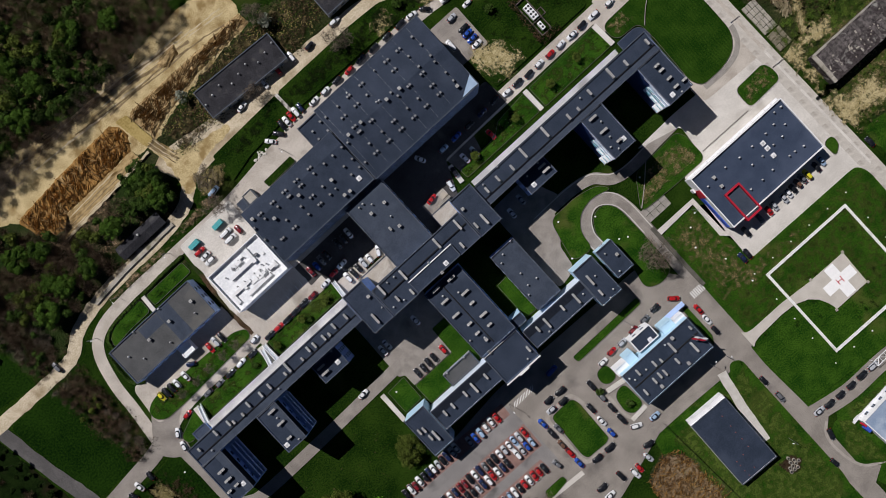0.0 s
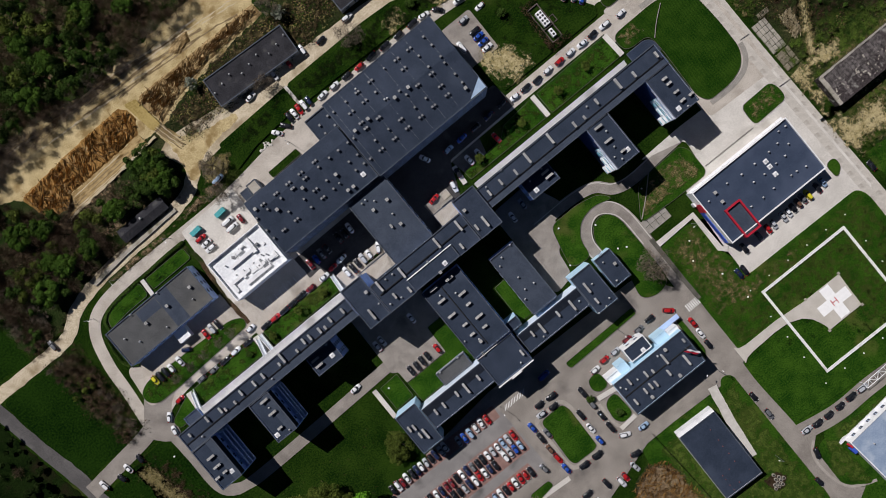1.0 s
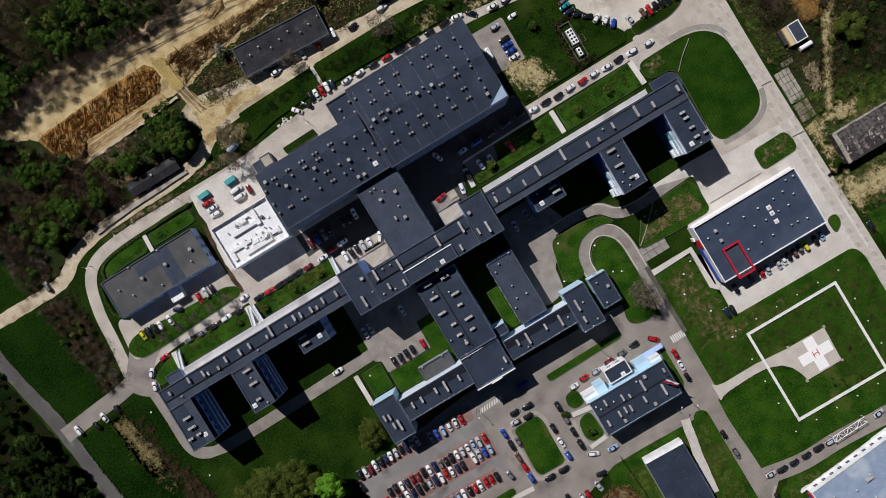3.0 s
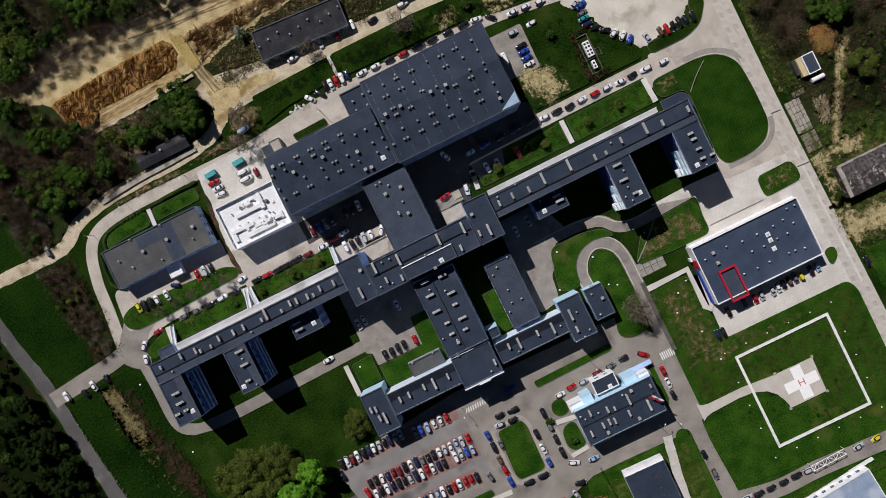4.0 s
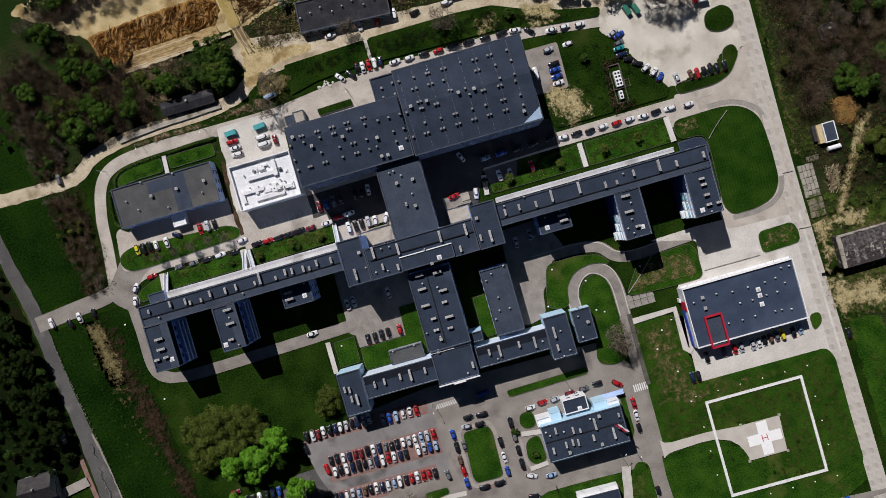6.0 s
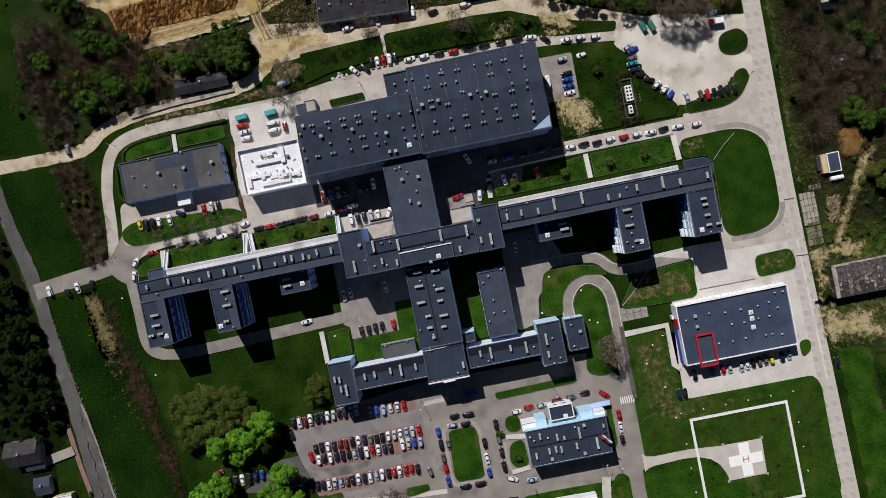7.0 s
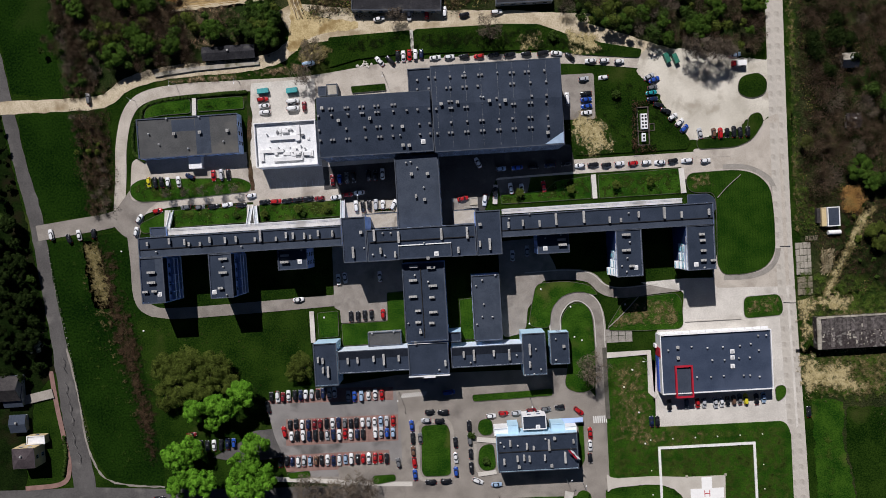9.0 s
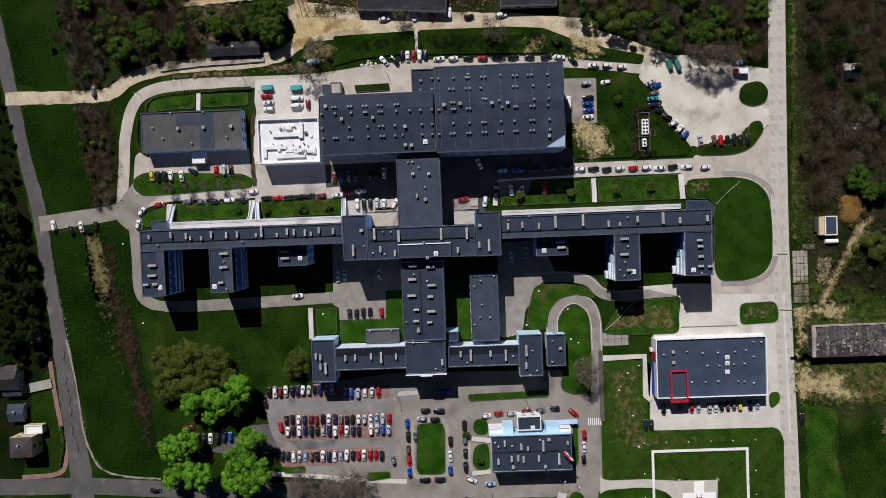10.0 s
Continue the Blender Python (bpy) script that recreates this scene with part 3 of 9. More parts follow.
slab("garden", [(-226.5, 137.6), (-163.9, 134.7), (-165.4, 102.0), (-162.0, 75.5), (-157.7, 48.9), (-153.9, 28.8), (-151.1, 6.4), (-148.4, -18.4), (-146.3, -29.7), (-155.9, -38.4), (-162.6, -76.7), (-240.4, -74.3)], GARDEN, "garden ground coloured dark for shade beside the road", 0.015, 1, ragged=0.6)
slab("grass_verge", [(66.4, -37.0), (64.8, -124.3), (115.5, -128.0), (142.2, -115.3), (140.4, -97.3), (139.3, -68.3), (86.4, -65.5), (85.0, -37.7)], LAWN, "grass verge round the helipad lawn", 0.02)
slab("grass_verge", [(18.2, -87.2), (50.8, -84.9), (59.7, -88.0), (61.2, -163.7), (47.5, -179.2), (6.8, -142.6)], LAWN, "grass verge round the store", 0.02)
slab("grass_verge", [(73.2, -125.2), (134.8, -128.5), (120.9, -162.5), (71.2, -164.4), (61.8, -144.8)], LAWN, "grass verge round the pavilion", 0.02)
DRIVE = surf("drive_concrete", (0.20, 0.18, 0.16), (0.31, 0.285, 0.255), 0.25, 0.9, 0.05, fine=14, stain=(0.15, 0.135, 0.12), stain_scale=0.12, stain_at=0.6)
# Roads and yards.
ribbon("road", [(-168.9, 126.2, 5.2), (-162.5, 101.9, 5.2), (-158.4, 75.4, 5.2), (-153.9, 48.7, 5.2), (-150.2, 30.8, 5.6), (-147.7, 6.2, 5.4), (-144.8, -18.5, 5.8), (-142.6, -41.1, 7.2), (-140.1, -61.5, 7.8), (-138.7, -77.5, 9.0), (-139.0, -102.5, 9.0)], 6.0, ASPHALT, "grey asphalt road with cracked edges", 0.05, ragged=0.5)
ribbon("road", [(-199.3, -78.3), (-158.2, -79.6), (-137.7, -79.8), (-103.8, -82.2), (-63.3, -83.9), (-14.0, -85.0), (30.5, -85.4), (66.0, -85.6)], 6.6, ASPHALT, "grey asphalt street along the hospital", 0.055)
ribbon("pavement", [(-148.8, -29.6), (-147.5, -43.2), (-145.6, -56.8), (-144.4, -68.2), (-147.9, -74.4), (-162.5, -75.6)], 1.8, PAVERS, "pinkish paved footway beside the road", 0.10)
ribbon("verge_track", [(-141.8, -20.9), (-138.9, -39.0), (-136.6, -59.4), (-131.6, -72.0), (-122.8, -76.1), (-107.0, -78.0)], 0.7, DRIVE, "pale worn verge", 0.06, ragged=0.5)
ribbon("track", [(-160.7, 74.4), (-138.3, 73.9), (-120.4, 74.3), (-110.1, 80.4), (-95.5, 83.5), (-77.7, 84.3), (-64.4, 84.6), (-51.0, 86.9), (-44.2, 92.0)], 5.0, SAND, "sandy track with tyre ruts", 0.05, ragged=0.6)
ribbon("track", [(-42.2, 104.1), (-20.2, 100.5), (0.1, 98.2), (18.8, 97.4), (39.6, 95.9), (54.6, 94.2), (69.6, 92.6)], 5.5, SAND, "sandy track with tyre ruts", 0.055, ragged=0.5)
ribbon("track", [(-46.9, 105.6), (-42.9, 96.7), (-37.5, 94.3), (-6.7, 95.8), (28.3, 96.4), (49.9, 94.0), (71.4, 87.9), (90.7, 80.6), (101.3, 76.5)], 5.6, SAND, "sandy track with tyre ruts", 0.06, ragged=0.5)
slab("worked_earth", [(-46.4, 112.0), (-42.2, 112.4), (-40.0, 104.5), (-33.0, 100.6), (-19.0, 98.6), (-19.0, 95.6), (-33.0, 94.6), (-39.6, 93.0), (-43.6, 88.0), (-47.3, 88.8), (-45.6, 98.0), (-44.6, 104.0)], SITE_SAND, "sandy junction of two tracks", 0.03, 2, ragged=0.6)
ribbon("road", [(-117.2, 29.1), (-115.3, 45.0), (-114.2, 57.1), (-110.7, 69.0), (-103.7, 74.9), (-89.1, 76.9), (-64.8, 76.8), (-38.2, 76.9), (-7.3, 79.8), (27.7, 80.2), (60.3, 79.3), (89.4, 75.5)], 4.4, CONCRETE, "worn pale concrete service road", 0.06)
slab("yard", [(-38.2, 78.2), (-0.7, 81.5), (-0.1, 68.8), (-38.5, 70.0)], CONCRETE, "worn concrete yard behind the hall", 0.054, 1)
slab("yard", [(-62.1, 77.5), (-37.3, 77.8), (-38.8, 44.1), (-61.8, 44.6), (-66.5, 38.6), (-64.0, 53.9)], PALE, "pale concrete yard", 0.055, 1)
slab("gravel_lot", [(85.6, 71.7), (88.5, 81.3), (104.7, 79.5), (116.5, 77.3), (129.3, 74.6), (139.0, 74.2), (138.5, 53.3), (134.1, 50.7), (126.6, 51.6), (124.3, 48.5), (104.8, 44.5), (101.6, 48.3), (92.4, 66.0)], GRAVEL, "pale gravel parking lot", 0.05, 3, ragged=1.0)
ribbon("road", [(139.7, 133.6), (139.3, 99.5), (138.8, 56.5), (138.6, 13.1), (139.1, -21.9), (140.2, -66.2), (140.8, -97.3), (141.4, -131.0)], 6.6, CONCRETE, "pale concrete slab road", 0.06)
ribbon("road", [(-117.2, 28.9), (-97.9, 34.4), (-64.5, 34.6), (-31.2, 35.5), (4.1, 35.4), (34.9, 37.3), (78.5, 37.7), (121.9, 37.7), (138.1, 38.0)], 5.5, CONCRETE, "worn pale concrete service road", 0.062)
ribbon("road", [(-150.0, 24.8), (-136.4, 26.3), (-121.8, 28.0), (-112.7, 30.5)], 6.0, WARM, "short concrete entrance road", 0.066)
slab("yard", [(-121.1, 28.6), (-111.0, 40.8), (-97.8, 36.6), (-107.1, 30.3), (-110.4, 18.2), (-117.5, 22.9)], WARM, "worn concrete junction", 0.064, 3)
slab("yard", [(-110.5, 51.4), (-63.7, 51.3), (-64.0, 35.2), (-112.4, 34.9)], CONCRETE, "worn concrete forecourt", 0.057, 3)
slab("yard", [(-64.0, 45.6), (-7.5, 47.7), (-8.5, 18.8), (-30.6, 19.2), (-31.4, 30.2), (-64.3, 30.2)], CONCRETE, "concrete courtyard between the wings", 0.058, 1)
# Darker asphalt than elsewhere, for the courts beside the hall.
COURT = surf("dark_court_asphalt", (0.040, 0.038, 0.038), (0.075, 0.071, 0.070), 0.12, 0.9, 0.2, fine=25, stain=(0.10, 0.095, 0.09), stain_scale=0.16, stain_at=0.66)
slab("yard", [(-36.4, 43.6), (-7.9, 43.8), (-8.3, 29.3), (-30.6, 29.3), (-31.0, 35.0), (-36.3, 34.6)], COURT, "worn asphalt courtyard", 0.0595, 0.5)
slab("yard", [(-59.2, 44.5), (-36.4, 44.5), (-36.2, 37.0), (-56.7, 36.3)], CONCRETE, "worn concrete apron", 0.0595, 0.5)
slab("yard", [(8.5, 47.1), (59.6, 46.3), (61.0, 35.8), (30.4, 35.2), (23.2, 18.6), (7.8, 17.0)], COURT, "worn asphalt courtyard between the wings", 0.059, 1)
slab("yard", [(12.6, 28.5), (22.5, 28.6), (21.5, 18.7), (12.9, 18.4)], DRIVE, "pale concrete loading court", 0.0595, 0.2)
slab("yard", [(54.0, 73.0), (69.8, 72.8), (69.6, 55.4), (56.5, 55.8)], DRIVE, "concrete parking bay", 0.061, 1)
ribbon("road", [(-112.6, 27.2), (-111.9, 11.6), (-111.5, -2.9), (-106.8, -8.2), (-97.9, -9.7), (-66.5, -9.2), (-33.1, -8.2)], 4.4, WARM, "concrete service road", 0.06)
slab("yard", [(-34.8, 13.1), (-7.4, 13.2), (-8.2, -6.2), (-14.6, -6.4), (-15.0, -17.3), (-33.2, -17.3), (-33.3, -12.4), (-35.4, -11.2)], DRIVE, "worn concrete courtyard", 0.062, 0.4)
slab("yard", [(29.5, 10.7), (46.0, 11.2), (52.1, -2.2), (45.5, -5.3), (43.0, -13.0), (39.6, -15.1), (38.2, -25.0), (29.1, -26.9)], DRIVE, "worn concrete courtyard with pale patches", 0.062, 3)
ribbon("road", [(38.9, -3.5), (55.4, -3.5), (64.1, -5.3), (69.4, -10.2), (77.0, -11.8), (90.2, -10.9), (105.5, -10.2)], 4.2, DRIVE, "pale concrete drive", 0.063)
ribbon("road", [(49.8, -27.6), (49.8, -19.8), (52.8, -14.4), (58.4, -12.0), (63.8, -14.4), (66.5, -20.4), (66.8, -32.6), (66.2, -50.4), (65.8, -68.2), (65.4, -88.3)], 4.6, DRIVE, "looping concrete drive", 0.064)
slab("plaza", [(82.6, -8.4), (100.1, -7.8), (120.7, -8.5), (130.6, -6.2), (136.7, 4.5), (139.6, 8.7), (139.9, -21.9), (141.1, -68.4), (135.6, -69.3), (130.2, -67.6), (86.4, -67.1), (86.8, -51.0), (88.6, -26.7), (98.5, -24.9), (99.9, -12.8)], PALE, "wide pale concrete forecourt", 0.058, 2)
slab("plaza", [(119.8, 39.3), (138.8, 39.7), (139.8, 28.3), (140.2, -13.2), (111.9, -12.2), (111.0, -5.5), (121.6, 24.7)], CONCRETE, "worn concrete road bend", 0.057, 2)
slab("plaza", [(105.8, 41.6), (124.2, 41.5), (134.1, 51.3), (139.1, 53.3), (138.7, 37.1), (106.8, 38.3)], CONCRETE, "worn concrete road bend", 0.057, 2)
slab("car_park", [(-66.2, -40.5), (-43.5, -42.2), (-12.1, -38.8), (54.2, -39.9), (62.7, -50.2), (69.0, -59.4), (67.3, -83.9), (-0.5, -83.6), (-16.1, -83.1), (-54.0, -76.9), (-59.2, -68.6), (-62.2, -60.7)], WARM, "asphalt car park and forecourt", 0.057, 2)
slab("car_park", [(-95.9, -58.9), (-62.1, -57.3), (-57.8, -61.9), (-60.3, -68.6), (-76.1, -69.9), (-96.2, -65.2)], ASPHALT, "asphalt parking bays under the trees", 0.056, 1)
LOT = surf("grey_lot_asphalt", (0.168, 0.160, 0.156), (0.262, 0.249, 0.240), 0.15, 0.9, 0.05, fine=25, stain=(0.10, 0.095, 0.092), stain_scale=0.1, stain_at=0.62)
slab("car_park", [(-66.2, -40.6), (-43.5, -42.3), (-14.0, -40.0), (-12.6, -60.0), (-13.0, -78.5), (-54.0, -76.8), (-59.2, -68.5), (-62.2, -60.6)], LOT, "grey asphalt between the parking rows", 0.06, 2)
slab("paving", [(-57.4, -53.8), (-13.4, -54.2), (-13.8, -64.5), (-57.9, -64.2)], PAVERS, "red paver parking bays", 0.068, 0)
slab("paving", [(-60.3, -67.9), (-17.8, -68.0), (-17.2, -74.9), (-58.4, -74.5)], PAVERS, "red paver parking bays", 0.068, 0)
slab("paving", [(-65.0, -42.1), (-34.5, -42.5), (-14.5, -43.4), (-14.8, -48.5), (-63.8, -47.3)], PAVERS, "red paver parking bays", 0.068, 0)
ribbon("road", [(56.1, -64.8), (61.8, -81.1), (61.8, -97.7), (62.8, -119.3), (62.3, -141.1), (62.5, -162.1), (62.2, -186.9)], 7.0, WARM, "worn asphalt road between lawns", 0.065)
ribbon("road", [(63.5, -55.1), (61.3, -69.6), (61.9, -84.0)], 7.0, WARM, "worn asphalt road between lawns", 0.0655)
ribbon("road", [(-8.1, -82.9), (13.8, -86.0), (35.5, -86.2), (62.0, -86.9)], 7.0, WARM, "worn asphalt road between lawns", 0.066)
ribbon("road", [(61.4, -120.9), (80.1, -124.0), (96.5, -123.7), (117.0, -124.6), (147.3, -126.2)], 6.6, WARM, "worn asphalt road between lawns", 0.067)
slab("car_park", [(-15.1, -72.3), (10.0, -81.1), (25.5, -88.2), (-5.3, -98.0), (-34.5, -99.8), (-38.5, -73.6)], WARM, "asphalt parking strip", 0.056, 2)

ribbon("track", [(-64.7, 72.6), (-63.3, 64.9), (-64.5, 54.0), (-64.7, 45.2), (-64.0, 36.3)], 1.6, BROWN, "narrow strip of bare brown soil", 0.07, ragged=0.6)

RIM = surf("weathered_kerb_band", (0.22, 0.205, 0.18), (0.33, 0.31, 0.28), 0.3, 0.9, 0.15, fine=14)
slab("yard", [(100.9, 37.0), (128.4, 36.8), (132.5, 29.5), (102.2, 30.2)], CONCRETE, "worn concrete edge of the road", 0.05)
ribbon("kerb_band", [(117.0, 34.0), (124.5, 33.6), (131.0, 31.0), (135.6, 25.8), (136.6, 13.2), (136.3, 0.1), (132.6, -6.0), (125.5, -8.4), (115.3, -8.5)], 1.9, RIM, "grey weathered paving band along the lawn", 0.06)
EDGE = surf("pale_kerb_edge", (0.42, 0.40, 0.36), (0.56, 0.54, 0.50), 0.5, 0.9, 0.1)
for line in ([(47.8, -27.5), (47.9, -19.1), (51.3, -13.3), (58.2, -10.4), (65.2, -12.9), (68.2, -19.8), (68.5, -32.7)], [(52.0, -27.7), (51.8, -20.6), (54.5, -15.8), (58.3, -13.9), (62.4, -16.1), (64.7, -21.0), (65.0, -32.5)],
             [(39.0, -2.0), (55.5, -1.9), (64.6, -3.8), (70.1, -8.6), (77.1, -10.0), (90.2, -9.2)]):
    ribbon("kerb", line, 0.35, EDGE, "pale worn kerb along the drive", 0.06)

slab("yard", [(30.4, 34.4), (43.5, 34.7), (42.0, 28.7), (31.5, 28.2)], ASPHALT, "worn asphalt parking strip", 0.05, 0.5)
ribbon("kerb_band", [(p.x, p.y) for p in fillet([(122.7, -16.3), (135.8, -15.9), (137.2, -19.6), (136.9, -24.0), (122.5, -24.6), (122.2, -20.4)], 5)], 0.9, EDGE, "pale kerb round the lawn island", 0.06, smooth=False, closed=True)
ribbon("footpath", [(-65.2, -77.0), (-45.1, -78.8), (-25.0, -81.0), (-9.4, -81.9)], 1.8, PALE, "pale footway beside the car park", 0.06)

slab("road", [(60.5, -121.5), (69.5, -125.6), (65.0, -130.0), (63.6, -136.0), (64.8, -143.0), (67.6, -148.5), (71.6, -151.6), (61.0, -158.0)], WARM, "worn asphalt beside the lawn corner", 0.05)
BAND = surf("pale_paving_band", (0.27, 0.245, 0.215), (0.38, 0.35, 0.31), 0.3, 0.9, 0.1, fine=14)
ribbon("kerb_band", [(67.6, -126.6), (64.6, -129.8), (63.6, -135.0), (64.6, -142.5), (67.0, -147.6), (71.6, -150.6), (76.3, -152.3)], 1.0, BAND, "pale paving band round the lawn corner", 0.07)
ribbon("kerb_band", [(p.x, p.y) for p in fillet([(-6.2, -57.8), (5.8, -57.7), (7.3, -61.0), (6.9, -79.2), (4.6, -80.6), (-5.8, -80.4), (-6.9, -77.5)], 2.5)], 1.6, BAND, "pale paving band round the lawn island", 0.07, smooth=False, closed=True)
ribbon("kerb_band", [(16.0, -67.5), (15.8, -74.5), (17.4, -79.2), (24.0, -79.6)], 1.2, BAND, "pale paving band round the lawn island", 0.07)

# Lawns with kerbs that stand in the paved areas.
kerbed("lawn", [(-104.8, 66.6), (-103.2, 70.9), (-98.2, 72.5), (-86.0, 73.3), (-86.0, 67.6), (-96.3, 67.5)], LAWN, "small green lawn behind the workshop", 1.5)
kerbed("lawn", [(-83.3, 72.7), (-65.4, 72.8), (-65.2, 68.0), (-83.3, 67.9)], LAWN, "small green lawn behind the workshop", 1)
kerbed("lawn", [(-111.9, 40.9), (-107.5, 43.4), (-68.6, 41.4), (-64.3, 39.0), (-65.3, 35.9), (-97.9, 34.4), (-108.7, 34.5), (-111.9, 37.1)], LAWN, "long green lawn with young trees", 4)
kerbed("lawn", [(-109.5, 25.9), (-98.1, 30.6), (-98.1, 23.1), (-108.6, 22.1)], LAWN, "green lawn strip along the ward block", 2)
kerbed("lawn", [(-96.8, 30.5), (-66.9, 30.5), (-67.2, 24.1), (-96.7, 23.9)], LAWN, "green lawn strip along the ward block", 0.6)
kerbed("lawn", [(-62.0, 30.5), (-30.1, 30.4), (-30.4, 24.4), (-61.9, 23.9)], LAWN, "green lawn strip along the ward block", 0.6)
kerbed("lawn", [(31.5, 28.6), (48.8, 29.1), (53.1, 32.6), (66.4, 33.8), (66.4, 25.1), (31.8, 25.1)], LAWN, "green lawn strip along the ward block", 0.6)
kerbed("lawn", [(69.3, 33.9), (100.2, 34.5), (100.6, 25.1), (69.4, 25.0)], LAWN, "green lawn strip along the ward block", 0.6)
kerbed("lawn", [(102.7, 32.4), (121.8, 32.7), (129.3, 30.9), (134.6, 25.3), (135.6, 13.2), (135.3, 0.1), (131.7, -5.2), (125.1, -7.4), (115.3, -7.4), (113.0, -3.4), (113.8, 18.4), (113.3, 24.6), (103.2, 25.0)], MOWN, "wide mown lawn with mowing tracks", 5)
kerbed("lawn", [(122.7, -16.3), (135.8, -15.9), (137.2, -19.6), (136.9, -24.0), (122.5, -24.6), (122.2, -20.4)], LAWN, "round-cornered lawn island", 5)
kerbed("lawn", [(68.9, -26.1), (77.0, -14.2), (96.7, -13.1), (98.8, -16.1), (98.9, -27.1), (83.2, -27.0)], LAWN, "green lawn beside the drive", 3)
kerbed("lawn", [(52.0, -27.7), (52.0, -19.9), (56.1, -15.0), (61.2, -14.7), (64.1, -19.2), (64.6, -32.5), (64.1, -48.1), (58.3, -50.1), (51.7, -47.6), (54.3, -36.6)], LAWN, "lawn inside the looping drive", 8)
kerbed("lawn", [(43.2, -6.3), (55.3, -6.1), (64.0, -8.2), (67.2, -12.7), (59.6, -10.2), (52.9, -11.6), (48.4, -16.5), (47.7, -24.2), (39.4, -22.8), (40.7, -16.2)], LAWN, "lawn beside the looping drive", 3)
slab("lawn", [(69.2, -37.1), (83.7, -36.8), (84.6, -52.1), (86.7, -55.5), (86.0, -64.8), (135.9, -65.1), (138.0, -69.4), (137.9, -92.8), (138.3, -110.7), (113.5, -121.2), (67.2, -117.6), (67.5, -63.8)], LAWN, "wide lawn round the helipad", 0.12, 3)
slab("lawn", [(-111.4, -9.6), (-95.8, -12.6), (-46.6, -12.2), (-45.4, -24.2), (-44.7, -44.4), (-66.0, -45.9), (-71.1, -59.2), (-105.8, -76.2), (-109.8, -44.4), (-113.8, -12.9)], GRASS, "wide lawn below the ward block", 0.12, 3)
kerbed("lawn", [(-42.2, -12.8), (-34.1, -12.4), (-34.4, -22.4), (-42.2, -22.6)], LAWN, "small lawn beside the wing", 0.6)
kerbed("lawn", [(-33.0, -17.6), (-15.0, -17.5), (-14.6, -6.4), (-8.2, -6.5), (-8.5, -26.0), (-33.0, -26.2)], LAWN, "small lawn beside the wing", 0.6)
kerbed("lawn", [(13.3, -10.8), (18.2, -10.5), (18.1, -26.5), (13.2, -26.3)], LAWN, "small lawn between two wings", 0.6)
kerbed("lawn", [(-4.5, -59.2), (5.3, -59.0), (6.5, -61.8), (5.9, -78.6), (4.1, -79.4), (-4.4, -79.2), (-5.4, -77.1)], LAWN, "oblong lawn island in the car park", 2)
kerbed("lawn", [(18.2, -58.1), (23.1, -57.8), (23.3, -64.1), (19.1, -64.4), (17.2, -62.1)], LAWN, "small lawn island", 3)
kerbed("lawn", [(17.4, -68.8), (23.2, -67.2), (23.7, -78.0), (18.6, -78.3), (16.7, -75.6)], LAWN, "small lawn island", 3)
kerbed("lawn", [(56.4, -61.6), (58.3, -61.7), (58.3, -75.8), (56.2, -79.5)], LAWN, "narrow lawn strip", 1)
kerbed("lawn", [(15.9, -48.2), (37.4, -47.8), (47.3, -47.5), (47.2, -50.2), (16.3, -50.9)], LAWN, "long lawn strip in front of the entrance", 1)
kerbed("lawn", [(-24.9, -77.8), (-15.9, -77.7), (-15.6, -80.2), (-22.8, -81.3), (-25.0, -81.0)], LAWN, "small lawn island", 2)
kerbed("lawn", [(-58.4, -75.0), (-49.4, -74.4), (-49.0, -77.1), (-57.4, -77.3)], LAWN, "small lawn island", 1)
slab("lawn", [(71.3, 70.2), (88.2, 69.9), (105.2, 44.9), (103.6, 41.7), (61.2, 41.9), (59.9, 53.7), (70.8, 55.4)], GRASS, "lawn round the transformer house", 0.12, 1)
kerbed("lawn", [(107.4, 45.3), (126.4, 45.1), (127.7, 53.1), (132.0, 54.2), (133.4, 50.3), (128.5, 43.5), (122.0, 41.2), (107.7, 41.3)], GRASS, "curved lawn strip beside the gravel lot", 3)
kerbed("lawn", [(124.8, 67.9), (132.4, 69.1), (135.5, 65.3), (134.3, 60.6), (128.9, 59.1), (123.8, 61.5)], GRASS, "round lawn island", 6)
kerbed("lawn", [(132.7, -51.5), (136.7, -51.0), (137.0, -55.0), (133.0, -58.1)], LAWN, "small lawn corner", 3)
slab("lawn", [(-30.9, 93.0), (0.9, 93.7), (0.5, 85.3), (-20.3, 84.0), (-31.4, 81.5)], GRASS, "lawn strip behind the boiler house", 0.10, 1)
slab("lawn", [(2.2, 93.9), (36.9, 93.7), (49.9, 92.7), (67.0, 85.5), (88.5, 80.7), (87.3, 77.5), (66.8, 79.9), (49.5, 83.2), (2.0, 84.6)], GRASS, "lawn strip behind the boiler house", 0.10, 1)
slab("lawn", [(56.1, -87.5), (60.0, -89.2), (59.8, -100.0), (59.6, -144.2), (56.7, -159.6), (44.0, -164.9), (42.7, -135.8), (44.8, -118.3), (49.6, -96.3)], LAWN, "lawn beside the road", 0.12, 3)
slab("lawn", [(20.5, -90.7), (46.5, -90.7), (44.0, -100.9), (42.9, -123.5), (43.2, -147.4), (15.6, -144.9)], LAWN, "lawn round the flat-roofed store", 0.12, 2)
slab("lawn", [(71.0, -128.2), (74.7, -130.2), (76.2, -146.7), (75.0, -152.6), (67.6, -147.3), (65.7, -137.3), (66.8, -129.9)], LAWN, "lawn corner beside the road", 0.12, 4)
slab("lawn", [(74.6, -127.3), (102.4, -129.1), (127.8, -130.4), (127.3, -134.0), (77.7, -132.9)], LAWN, "lawn strip along the pavilion", 0.12, 1)

